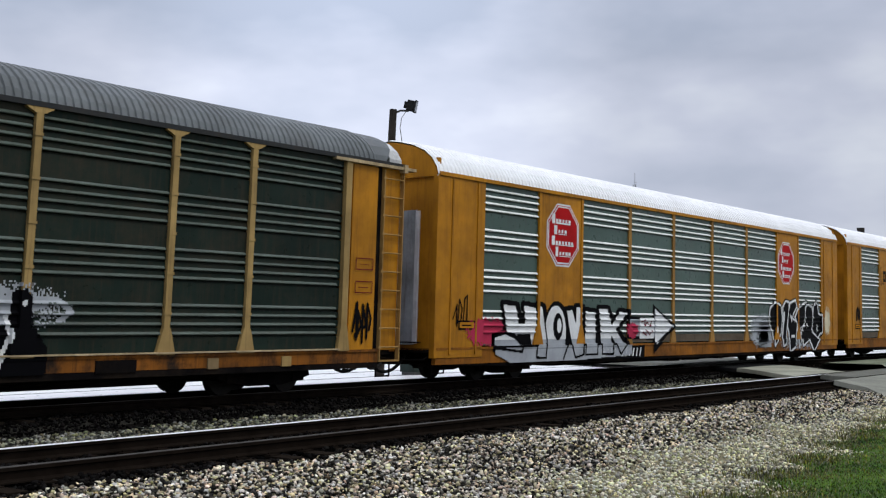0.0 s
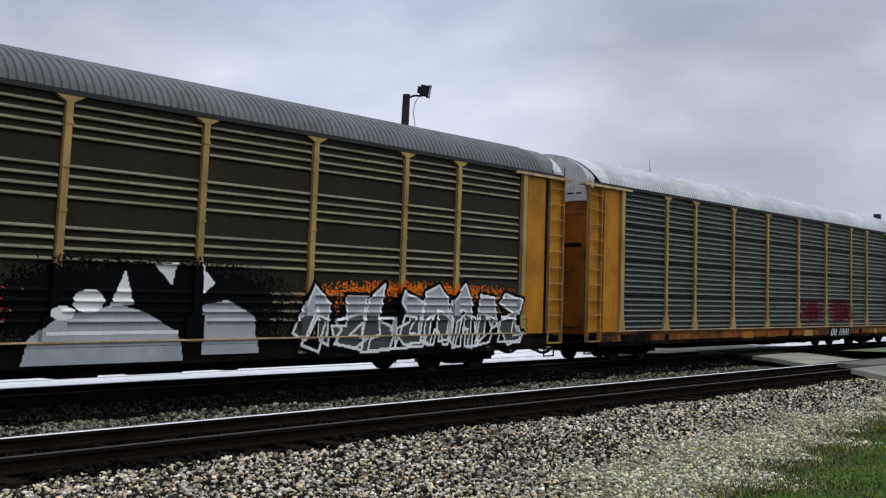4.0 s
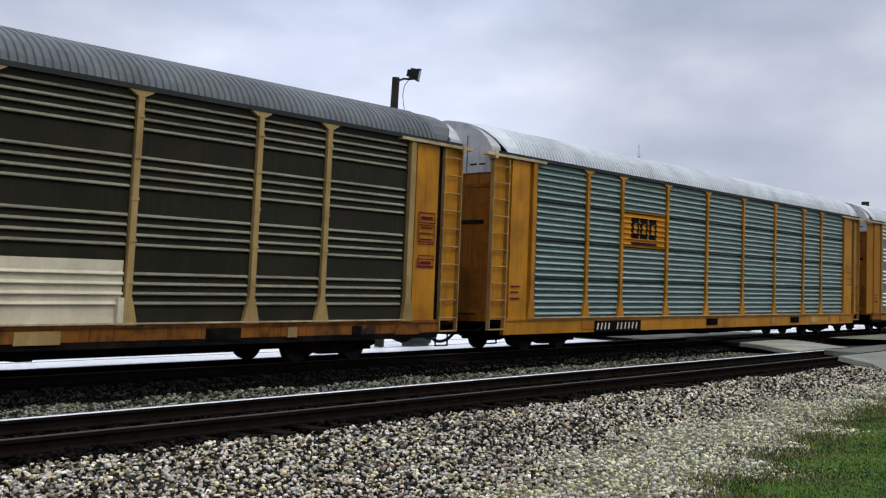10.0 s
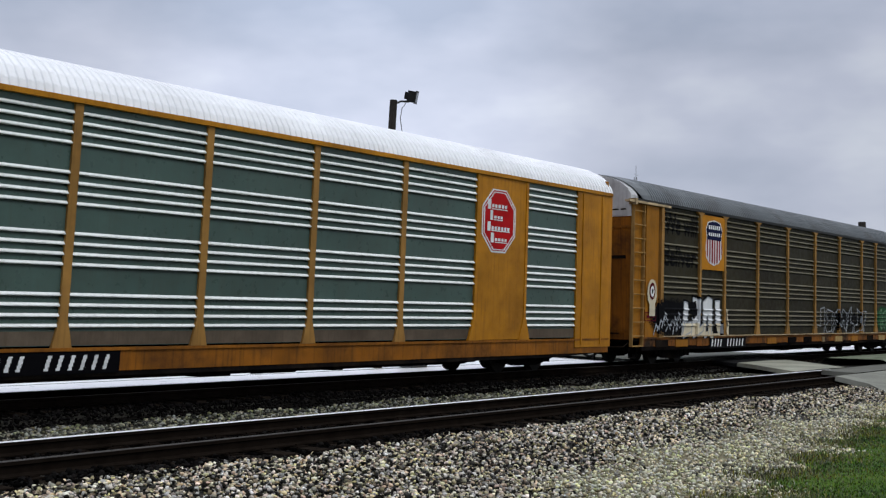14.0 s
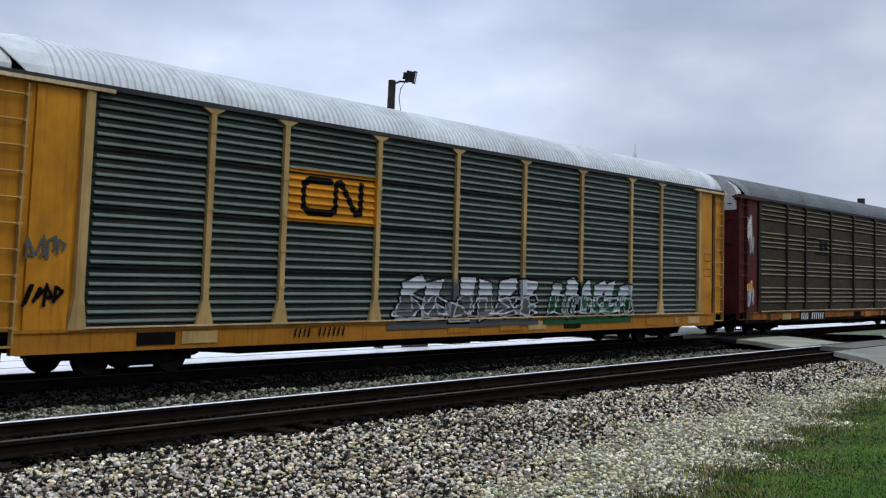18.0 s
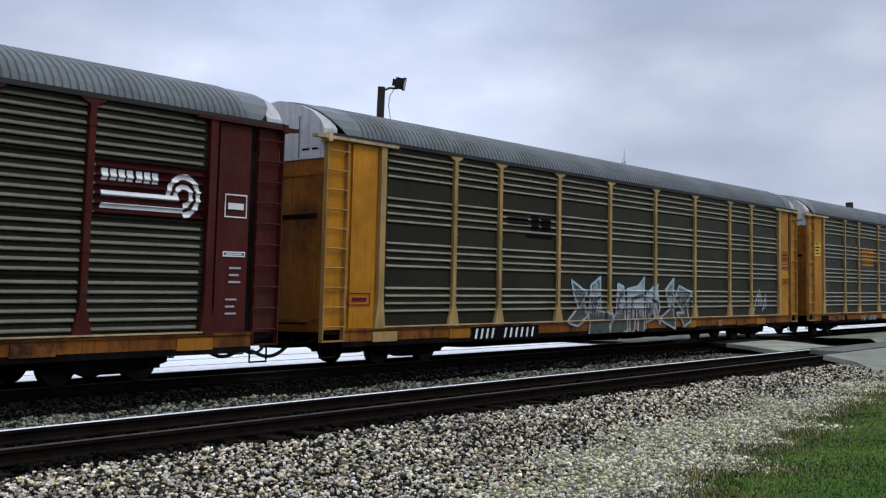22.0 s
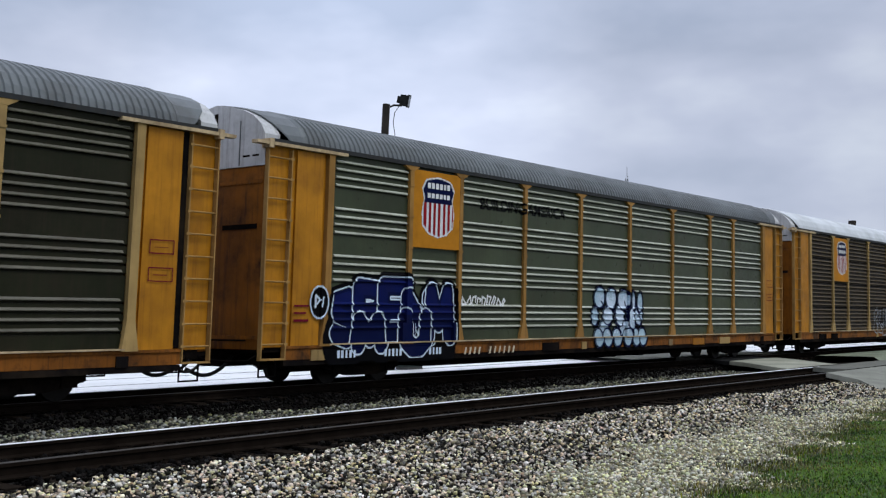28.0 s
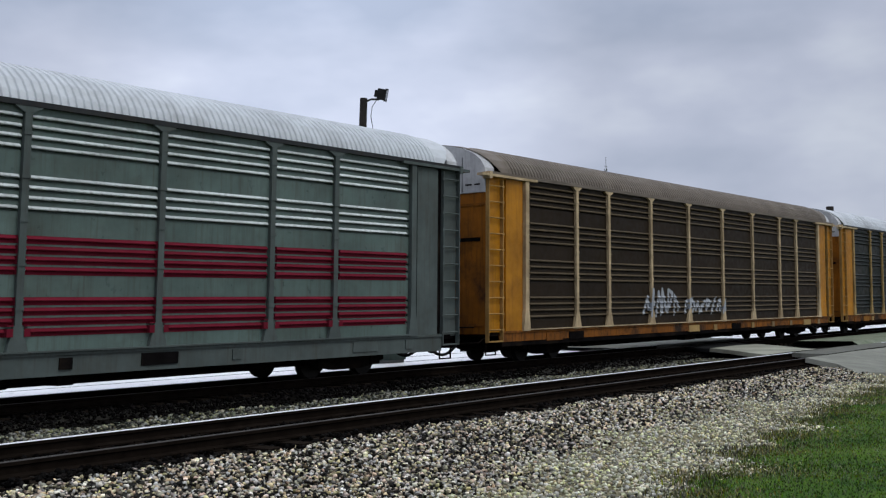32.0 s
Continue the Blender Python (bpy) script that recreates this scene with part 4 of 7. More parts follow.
def corner_post_mesh():
    def make():
        b = MB()
        b.prism([(-BAY - 0.30, Z_FLOOR - 0.02), (-BAY + 0.06, Z_FLOOR - 0.02), (-BAY - 0.02, 1.4), (-BAY - 0.02, Z_EAVE - 0.06), (-BAY - 0.20, Z_EAVE - 0.06), (-BAY - 0.20, 1.4)], -SIDE - 0.085, -SIDE + 0.02)
        return b.mesh("corner_post")
    return cached("corner_post", make)


def plank_mesh():
    """Roof edge bracket over the corner, at the -x end."""
    return cached("plank", lambda: MB().box(-HALF - 0.34, -BAY + 0.35, -SIDE - 0.12, -SIDE + 0.05, Z_EAVE - 0.10, Z_EAVE - 0.035).box(-HALF - 0.02, -HALF + 0.10, -SIDE - 0.14, -SIDE + 0.1, Z_EAVE - 0.16, Z_EAVE + 0.02).mesh("roof_bracket"))


def sill_mesh(kind):
    """Side sill with a top flange, one rolled section."""
    def make():
        low, e = (0.58 if kind in ("slim", "seam") else 0.46), 0.1 if kind == "deep" else 0.7
        me = sweep_x([(-SIDE - 0.032, low), (-SIDE - 0.032, Z_FLOOR - 0.055), (-SIDE - 0.06, Z_FLOOR - 0.055), (-SIDE - 0.06, Z_FLOOR - 0.002), (-SIDE + 0.07, Z_FLOOR - 0.002), (-SIDE + 0.07, low)], -HALF + e, HALF - e)
        me.name = "side_sill"
        return me
    return cached(("sill", kind), make)


def under_mesh():
    def make():
        b = MB()
        b.box(-HALF + 0.1, HALF - 0.1, -1.44, 1.44, 0.74, 0.84)
        b.box(-HALF + 0.1, HALF - 0.1, -0.36, 0.36, 0.44, 0.74)
        for i in range(12):
            x = -12.1 + 2.2 * i
            b.box(x - 0.1, x + 0.1, -1.44, 1.44, 0.52, 0.74)
        b.box(-1.1, -0.3, -1.2, -0.6, 0.26, 0.52)
        b.tube((0.5, -0.9, 0.42), (1.7, -0.9, 0.42), 0.17, 10)
        b.box(2.4, 2.7, -1.35, -1.0, 0.28, 0.55)
        b.wire([(-8, -1.1, 0.40), (-3, -1.12, 0.36), (3, -1.12, 0.36), (8, -1.1, 0.40)], 0.02, 6)
        return b.mesh("underframe")
    return cached("under", make)


def frame_mesh():
    def make():
        b = MB()
        for s in (-1, 1):
            b.prism([(-1.25, 0.34), (-0.95, 0.26), (-0.45, 0.17), (0.45, 0.17), (0.95, 0.26), (1.25, 0.34), (1.2, 0.52), (0.55, 0.62), (-0.55, 0.62), (-1.2, 0.52)], s * 1.02 - 0.09, s * 1.02 + 0.09)
            for x in (-0.88, 0.88):
                b.box(x - 0.16, x + 0.16, s * 1.02 - 0.14, s * 1.02 + 0.14, 0.24, 0.50)
            for x in (-0.22, 0.0, 0.22):
                b.tube((x, s * 1.02 - 0.02, 0.22), (x, s * 1.02 - 0.02, 0.50), 0.075, 8)
        b.box(-1.30, 1.30, -0.96, 0.96, 0.30, 0.60)
        return b.mesh("truck_frame")
    return cached("frame", make)


def wheelset_mesh():
    def make():
        b = MB()
        b.tube((0, -0.95, 0.36), (0, 0.95, 0.36), 0.075, 10)
        for s in (-1, 1):
            b.tube((0, s * 0.69, 0.36), (0, s * 0.82, 0.36), 0.36, 28)
            b.tube((0, s * 0.66, 0.36), (0, s * 0.69, 0.36), 0.385, 28)
            b.tube((0, s * 0.82, 0.36), (0, s * 0.86, 0.36), 0.14, 14)
        return b.mesh("wheelset")
    return cached("wheels", make)


def coupler_mesh():
    return cached("coupler", lambda: MB().box(-HALF - 0.42, -HALF + 0.4, -0.09, 0.09, 0.66, 0.84).box(-HALF - 0.66, -HALF - 0.36, -0.19, 0.17, 0.60, 0.90).tube((-HALF - 0.5, 0.05, 0.56), (-HALF - 0.5, 0.05, 0.94), 0.06, 8).mesh("coupler"))


def sag(a, b, drop, n=9):
    return [tuple(Vector(a).lerp(Vector(b), k / n) - Vector((0, 0, drop * 4 * (k / n) * (1 - k / n)))) for k in range(n + 1)]


def hose_mesh():
    """Train line hose, half of the way to the next car."""
    def make():
        b = MB()
        b.wire(sag((-HALF + 0.35, -0.42, 0.66), (-HALF - 0.62, -0.34, 0.36), 0.20) + [(-HALF - 0.76, -0.30, 0.42)], 0.040, 7)
        return b.mesh("air_hose")
    return cached("hose", make)


def rigging_mesh():
    """Uncoupling lever, sill step and end handrail at the -x end."""
    def make():
        b = MB()
        b.wire([(-HALF + 0.12, -1.38, 0.70), (-HALF - 0.10, -1.34, 0.58), (-HALF - 0.14, -0.8, 0.56), (-HALF - 0.30, -0.25, 0.60), (-HALF - 0.42, -0.12, 0.74)], 0.022, 6)
        for y in (-1.40, 1.40):
            b.wire([(-HALF + 0.15, y, 0.56), (-HALF + 0.15, y, 0.26), (-HALF + 0.60, y, 0.26), (-HALF + 0.60, y, 0.56)], 0.022, 6)
        b.wire([(-HALF + 0.06, -1.1, 0.98), (-HALF - 0.06, -1.1, 0.98), (-HALF - 0.06, 1.1, 0.98), (-HALF + 0.06, 1.1, 0.98)], 0.018, 6)
        return b.mesh("end_rigging")
    return cached("rigging", make)


TURN = pose(0, 0, 0, 0, 0, 180)
MIRROR = TURN


def rack_car(label, style, kind, roof, panel, frame_m, sill_m, cap=None, door=None, ends=None, post_m=None, roof_rib=(0.16, 0.027), leaf_m=None, climb=True, rows=False):
    """One enclosed rack car. kind: posts, flush or seams."""
    car = tagged(new("autorack_car"), label, "freight car", "freight cars of the train")
    cap, door, ends, post_m = cap or M_CAP, door or (M_END_SHADE if ends in (M_YELLOW, M_YELLOW_RUST) else frame_m), ends or frame_m, post_m or frame_m
    flush = kind == "flush"
    RISE = 1.10 if flush else 1.115 if roof is M_ROOF_LIGHT else 1.06
    stile = {M_YELLOW: M_STILE, M_YELLOW_RUST: M_STILE}.get(ends, ends)
    plank_m = M_LEDGE if ends in (M_YELLOW, M_YELLOW_RUST) else frame_m
    put("roof", roof_mesh(roof_rib[0], roof_rib[1] * (0.8 if flush else 1.0), RISE, not flush), roof, car)
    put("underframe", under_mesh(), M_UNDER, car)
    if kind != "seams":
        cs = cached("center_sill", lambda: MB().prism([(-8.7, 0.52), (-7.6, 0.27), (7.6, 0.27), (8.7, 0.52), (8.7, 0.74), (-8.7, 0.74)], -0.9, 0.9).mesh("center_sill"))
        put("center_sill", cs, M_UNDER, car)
    edges = []
    if kind == "posts":
        cuts = [-BAY, *(-p for p in POSTS), *reversed(POSTS), BAY]
        edges = [(a + 0.0, b - 0.0) for a, b in zip(cuts, cuts[1:])]
        posts = [("wide", x) for x in cuts[1:-1]]
    elif flush:
        inner = [-7.08, -4.30, -1.43, 1.43, 4.30, 7.08]
        edges = [(-11.80, -9.25)] + list(zip(inner, inner[1:])) + [(9.25, 11.80)]
        posts = [("thin", x) for x in inner[1:-1]]
    else:
        cuts = [-12.9 + 25.8 * i / 17 for i in range(18)]
        edges = list(zip(cuts, cuts[1:]))
        posts = [("seam", x) for x in cuts]
    seam = cached("seam", lambda: MB().box(-0.016, 0.016, -SIDE - 0.022, -SIDE + 0.01, Z_FLOOR, Z_EAVE - 0.04).mesh("seam_post"))
    for m in (None, MIRROR):
        for a, b in edges:
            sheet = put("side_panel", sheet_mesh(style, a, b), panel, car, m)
            if style == "smooth":
                continue
            if style == "even" and m is None:
                # black strips paint the shadow cast by each overlapping sheet edge
                lap = cached(("lap", round(b - a, 2)), lambda: MB().box(a - (a + b) / 2, b - (a + b) / 2, -SIDE - 0.026, -SIDE + 0.01, -0.016, 0.016).mesh("panel_lap"))
                for q in (1, 2, 3):
                    put("panel_lap", lap, M_UNDER, sheet, pose((a + b) / 2, 0, Z_FLOOR + 0.014 + q * (Z_EAVE - Z_FLOOR - 0.07) / 4))
            if flush:
                put("kick_plate", cached(("kick", round(b - a, 2)), lambda: MB().box(a - (a + b) / 2, b - (a + b) / 2, -SIDE - 0.003, -SIDE + 0.02, Z_FLOOR + 0.04, Z_FLOOR + 0.27).mesh("kick_plate")), M_KICK, sheet, pose((a + b) / 2, 0, 0))
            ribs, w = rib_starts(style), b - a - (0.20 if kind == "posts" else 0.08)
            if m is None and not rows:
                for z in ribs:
                    put("louvre", louvre_mesh(style, w), LIT_LOUVRE[panel], sheet, pose((a + b) / 2, 0, z))
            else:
                put("louvre_rows", louvre_mesh(style, w, zs=tuple(ribs)), LIT_LOUVRE[panel], sheet, pose((a + b) / 2, 0, 0))
        for p, x in posts:
            pm = pose(x, 0, 0)
            put("post", seam if p == "seam" else post_mesh(p), post_m, car, pm if m is None else m @ pm)
        if flush:
            for x in (-8.165, 8.165):
                pl = cached("plain", lambda: MB().box(-1.085, 1.085, -SIDE - 0.04, -SIDE + 0.045, Z_FLOOR + 0.01, Z_EAVE - 0.03).mesh("plain_panel"))
                pm = pose(x, 0, 0)
                put("plain_panel", pl, frame_m, car, pm if m is None else m @ pm)
            for x in (-9.24, -7.09, 7.09, 9.24):
                pm = pose(x, 0, 0)
                put("post", post_mesh("gusset"), frame_m, car, pm if m is None else m @ pm)
        put("side_sill", sill_mesh("deep" if flush else "seam" if kind == "seams" else "slim" if sill_m is M_SILL else "plain"), sill_m, car, m)
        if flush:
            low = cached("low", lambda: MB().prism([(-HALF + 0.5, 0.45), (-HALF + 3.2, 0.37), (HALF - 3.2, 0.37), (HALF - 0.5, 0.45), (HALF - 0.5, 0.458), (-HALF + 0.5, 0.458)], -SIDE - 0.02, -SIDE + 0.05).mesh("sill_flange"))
            put("sill_flange", low, M_UNDER, car, m, "black lower flange")
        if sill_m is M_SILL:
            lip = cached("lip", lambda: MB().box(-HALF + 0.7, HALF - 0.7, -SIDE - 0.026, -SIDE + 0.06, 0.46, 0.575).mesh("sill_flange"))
            put("sill_flange", lip, M_UNDER, car, m, "black lower flange")
        rim = cached("rim", lambda: MB().box(-HALF + 0.05, HALF - 0.05, -SIDE - 0.088, -SIDE + 0.06, Z_EAVE - 0.055, Z_EAVE + 0.035).mesh("eave_rail"))
        put("eave_rail", rim, frame_m if flush else roof if roof is M_ROOF_TAN else M_EAVE_SHADE, car, m)
        put("corner_plate", corner_mesh("flush" if flush else "open"), ends, car, m)
        other = cached(("corner_r", flush), lambda: mirrored(corner_mesh("flush" if flush else "open"), "corner_plate"))
        put("corner_plate", other, ends, car, m)
        if flush:
            for x in (-HALF + 0.6, -BAY - 0.35, BAY + 0.35, HALF - 0.6):
                rb = pose(x, 0, 0)
                put("corner_rib", cached("corner_rib", lambda: MB().box(-0.03, 0.03, -SIDE - 0.075, -SIDE - 0.05, 0.7, Z_EAVE - 0.1).mesh("corner_rib")), ends, car, rb if m is None else m @ rb)
        if kind == "posts":
            # pale strip paints in the light caught by the sill's top edge
            lg = cached("ledge", lambda: MB().box(-BAY, BAY, -SIDE - 0.10, -SIDE + 0.02, Z_FLOOR + 0.002, Z_FLOOR + 0.030).mesh("sill_ledge"))
            put("sill_ledge", lg, M_LEDGE if frame_m is not M_GREY else M_GREY, car, m)
        if kind == "posts" and m is None:
            # patch plates and tie-down pockets along the sill
            pick = random.Random(label)
            pl = cached("sill_plate", lambda: MB().box(-0.42, 0.42, -SIDE - 0.052, -SIDE - 0.02, -0.11, 0.11).mesh("sill_plate"))
            pk = cached("pocket", lambda: MB().box(-0.13, 0.13, -SIDE - 0.056, -SIDE - 0.02, -0.10, 0.10).mesh("sill_pocket"))
            for x in (-11.6, -10.3, -9.0, -3.1, -1.2, 0.7, 2.4, 4.2, 6.3, 8.3, 10.2, 11.7):
                if pick.random() < 0.55:
                    put("sill_plate", pl, pick.choice((sill_m, M_YELLOW_PALE, M_YELLOW_RUST, M_UNDER, M_UNDER) if frame_m is not M_GREY else (M_GREY, M_UNDER)), car, pose(x + pick.uniform(-0.3, 0.3), 0, 0.66))
                elif pick.random() < 0.6:
                    put("sill_pocket", pk, pick.choice((M_UNDER, M_TAN, M_YELLOW_PALE) if frame_m is not M_GREY else (M_GREY, M_UNDER)), car, pose(x, 0, 0.66))
        if kind == "posts":
            for nm, fn, pm in (("corner_door", corner_door_mesh, ends), ("corner_post", corner_post_mesh, post_m)):
                put(nm, fn(), pm, car, m)
                put(nm, cached((nm, "r"), lambda: mirrored(fn(), nm)), pm, car, m)
            if climb:
                put("ladder", ladder_mesh(), stile, car, m)
            if climb:
                put("ladder", cached("ladder_r", lambda: mirrored(ladder_mesh(), "ladder")), stile, car, m)
            if m is None:
                gap = cached("gap", lambda: MB().box(HALF - 0.875, HALF - 0.71, -SIDE + 0.008, -SIDE + 0.06, 0.87, Z_EAVE - 0.10).mesh("door_gap"))
                put("door_gap", gap, M_UNDER, car)
            put("roof_bracket", plank_mesh(), plank_m, car, m)
            put("roof_bracket", cached("plank_r", lambda: mirrored(plank_mesh(), "roof_bracket")), plank_m, car, m)
        if kind == "seams":
            put("ladder", ladder_mesh(), stile, car, m)
        # the -x end, then the +x end by half a turn
        put("end_door", door_mesh("flush" if flush else "open"), door, car, m)
        if not flush:
            for z in (1.0, 4.12):
                rb = pose(0, 0, z)
                put("door_rib", cached("door_rib", lambda: MB().box(-HALF + 0.02, -HALF + 0.05, -1.43, -0.06, 0, 0.07).mesh("door_rib")), door, car, rb if m is None else m @ rb)
            ds = cached("door_slot", lambda: MB().box(-HALF + 0.025, -HALF + 0.06, -1.30, -0.30, 3.20, 3.30).mesh("door_slot"))
            put("door_slot", ds, M_UNDER, car, m)
            slit = cached("slit", lambda: MB().box(-HALF + 0.06, -HALF + 0.10, -0.047, 0.047, 0.82, 4.46).mesh("door_slit"))
            put("door_slit", slit, M_UNDER, car, m)
            put("end_hood", cap_mesh(RISE), cap, car, m, "pale weathered end hood")
            hs = cached("hood_slit", lambda: MB().box(-HALF - 0.002, -HALF + 0.03, -0.05, 0.05, 4.50, Z_EAVE + 0.66).mesh("hood_slit"))
            put("hood_slit", hs, M_UNDER, car, m)
            for yy in (-0.74, 0.74):
                rb = pose(0, yy, 0)
                put("hood_seam", cached("hood_seam", lambda: MB().box(-HALF - 0.004, -HALF + 0.03, -0.010, 0.010, 4.50, Z_EAVE + 0.45).mesh("hood_seam")), M_ROOF_GREY, car, rb if m is None else m @ rb)
            st = cached("cap_text", lambda: MB().box(-HALF + 0.004, -HALF + 0.02, -1.30, -1.12, 4.66, 4.70).box(-HALF + 0.004, -HALF + 0.02, -1.04, -0.84, 4.66, 4.70).mesh("hood_stencil"))
            put("hood_stencil", st, M_UNDER, car, m)
        else:
            sl = cached("seal", lambda: MB().box(-HALF + 0.04, -HALF + 0.10, -0.97, -0.87, 0.95, 4.1).box(-HALF + 0.03, -HALF + 0.10, -0.38, -0.13, 0.95, 4.1).mesh("door_seal"))
            put("door_seal", sl, M_SEAL, car, m)
            put("seal_flap", cached("flap", lambda: MB().box(-HALF + 0.02, -HALF + 0.10, 0.02, 0.62, 0.95, 4.1).mesh("seal_flap")), M_RED if frame_m is M_RED else M_CAP, car, m, "" if frame_m is M_RED else "stained pale door flap")
            if frame_m is M_RED:
                put("upper_panel", cached("upper_panel", lambda: MB().box(-HALF + 0.03, -HALF + 0.10, -0.86, 1.0, 4.14, 5.28).mesh("upper_panel")), M_CAP, car, m, "white panel over the end door")
            leaf = cached("leaf", lambda: MB().box(-HALF + 0.05, -HALF + 0.10, -0.865, -0.385, 0.92, 4.12).mesh("door_leaf"))
            put("door_leaf", leaf, leaf_m or M_SLOT, car, m)
            put("door_slit", cached("flush_slit", lambda: MB().box(-HALF + 0.06, -HALF + 0.10, -0.128, 0.018, 0.92, 4.12).mesh("door_slit")), M_UNDER, car, m)
            put("placard", cached("placard", lambda: MB().box(-HALF + 0.05, -HALF + 0.10, 0.05, 0.62, 4.50, 4.78).mesh("placard")), M_SEAL, car, m, "white stencil placard")
            arch = cached("arch", flush_arch)
            put("end_arch", arch, M_CAP if frame_m is M_RED else door, car, m)
        put("coupler", coupler_mesh(), M_UNDER, car, m)
        put("air_hose", hose_mesh(), M_HOSE, car, m)
        put("jumper_cable", cached("jumper", lambda: MB().wire(sag((-HALF + 0.15, 0.5, 0.70), (-HALF - 0.72, 0.42, 0.50), 0.22), 0.030, 6).mesh("jumper_cable")), M_HOSE, car, m)
        put("end_rigging", rigging_mesh(), M_UNDER, car, m)
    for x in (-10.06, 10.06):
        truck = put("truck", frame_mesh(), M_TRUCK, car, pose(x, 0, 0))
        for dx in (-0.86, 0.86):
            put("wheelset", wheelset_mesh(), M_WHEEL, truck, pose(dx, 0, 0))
    return car


def flush_arch():
    arc = [(y * 0.97, Z_EAVE + (z - Z_EAVE) * 1.06 - 0.03) for y, z in ROOF_ARC if z > Z_EAVE]
    pts = [(-1.44, 4.9), (1.44, 4.9)] + list(reversed(arc))
    x, n = -HALF + 0.02, len(pts)
    b = MB()
    b.v = [(x, y, z) for y, z in pts] + [(x + 0.30, y * 1.0, z) for y, z in pts]
    b.f = [tuple(reversed(range(n))), tuple(range(n, 2 * n))] + [(i, (i + 1) % n, n + (i + 1) % n, n + i) for i in range(n)]
    return b.mesh("end_arch")


def mirrored(me, name):
    out = bpy.data.meshes.new(name)
    v = [(-p.co.x, p.co.y, p.co.z) for p in me.vertices]
    out.from_pydata(v, [], [tuple(reversed(p.vertices)) for p in me.polygons])
    out.materials.append(None)
    return out


# ---- painted markings ----
GLYPHS = {
    "A": [[(0, 0), (0.5, 1), (1, 0)], [(0.22, 0.38), (0.78, 0.38)]], "B": [[(0, 0), (0, 1), (0.75, 0.9), (0.8, 0.65), (0.1, 0.52), (0.9, 0.4), (0.9, 0.1), (0, 0)]],
    "C": [[(1, 0.82), (0.7, 1), (0.2, 0.9), (0, 0.5), (0.2, 0.1), (0.7, 0), (1, 0.18)]], "D": [[(0, 0), (0, 1), (0.7, 0.88), (1, 0.5), (0.7, 0.1), (0, 0)]],
    "E": [[(1, 1), (0, 1), (0, 0), (1, 0)], [(0, 0.5), (0.8, 0.5)]], "F": [[(1, 1), (0, 1), (0, 0)], [(0, 0.5), (0.8, 0.5)]],
    "G": [[(1, 0.82), (0.7, 1), (0.2, 0.9), (0, 0.5), (0.2, 0.1), (0.7, 0), (1, 0.15), (1, 0.45), (0.6, 0.45)]], "H": [[(0, 0), (0, 1)], [(1, 0), (1, 1)], [(0, 0.5), (1, 0.5)]],
    "I": [[(0.5, 0), (0.5, 1)]], "J": [[(0.9, 1), (0.9, 0.25), (0.6, 0), (0.25, 0.05), (0.05, 0.3)]], "K": [[(0, 0), (0, 1)], [(1, 1), (0.1, 0.45), (1, 0)]],
    "L": [[(0, 1), (0, 0), (0.95, 0)]], "M": [[(0, 0), (0.1, 1), (0.5, 0.3), (0.9, 1), (1, 0)]], "N": [[(0, 0), (0, 1), (1, 0), (1, 1)]],
    "O": [[(0.5, 1), (0.1, 0.85), (0, 0.5), (0.1, 0.15), (0.5, 0), (0.9, 0.15), (1, 0.5), (0.9, 0.85), (0.5, 1)]], "P": [[(0, 0), (0, 1), (0.8, 0.95), (0.95, 0.72), (0.75, 0.5), (0, 0.45)]],
    "R": [[(0, 0), (0, 1), (0.8, 0.95), (0.95, 0.72), (0.75, 0.5), (0, 0.45)], [(0.4, 0.46), (1, 0)]], "S": [[(0.95, 0.85), (0.6, 1), (0.15, 0.9), (0.1, 0.65), (0.85, 0.4), (0.9, 0.12), (0.5, 0), (0.05, 0.12)]],
    "T": [[(0, 1), (1, 1)], [(0.5, 1), (0.5, 0)]], "U": [[(0, 1), (0, 0.25), (0.3, 0), (0.7, 0), (1, 0.25), (1, 1)]], "V": [[(0, 1), (0.5, 0), (1, 1)]],
    "W": [[(0, 1), (0.22, 0), (0.5, 0.75), (0.78, 0), (1, 1)]], "Y": [[(0, 1), (0.05, 0.6), (0.5, 0.45), (0.95, 0.6), (1, 1)], [(0.95, 0.6), (0.8, 0.1), (0.3, 0)]], "Z": [[(0, 1), (1, 1), (0, 0), (1, 0)]],
    "e": [[(0.05, 0.32), (0.9, 0.34), (0.75, 0.62), (0.3, 0.62), (0.05, 0.32), (0.25, 0.02), (0.85, 0.06)]], "w": [[(0, 0.62), (0.25, 0), (0.5, 0.5), (0.75, 0), (1, 0.62)]],
    "i": [[(0.5, 0), (0.5, 0.62)], [(0.5, 0.86), (0.5, 0.92)]], "l": [[(0.5, 0), (0.5, 1)]], "d": [[(0.9, 1), (0.9, 0), (0.35, 0.0), (0.08, 0.3), (0.35, 0.62), (0.88, 0.6)]],
    "v": [[(0, 0.62), (0.5, 0), (1, 0.62)]], "r": [[(0.15, 0), (0.15, 0.62)], [(0.15, 0.42), (0.5, 0.62), (0.9, 0.6)]], ".": [[(0.4, 0.0), (0.45, 0.02)]],
}


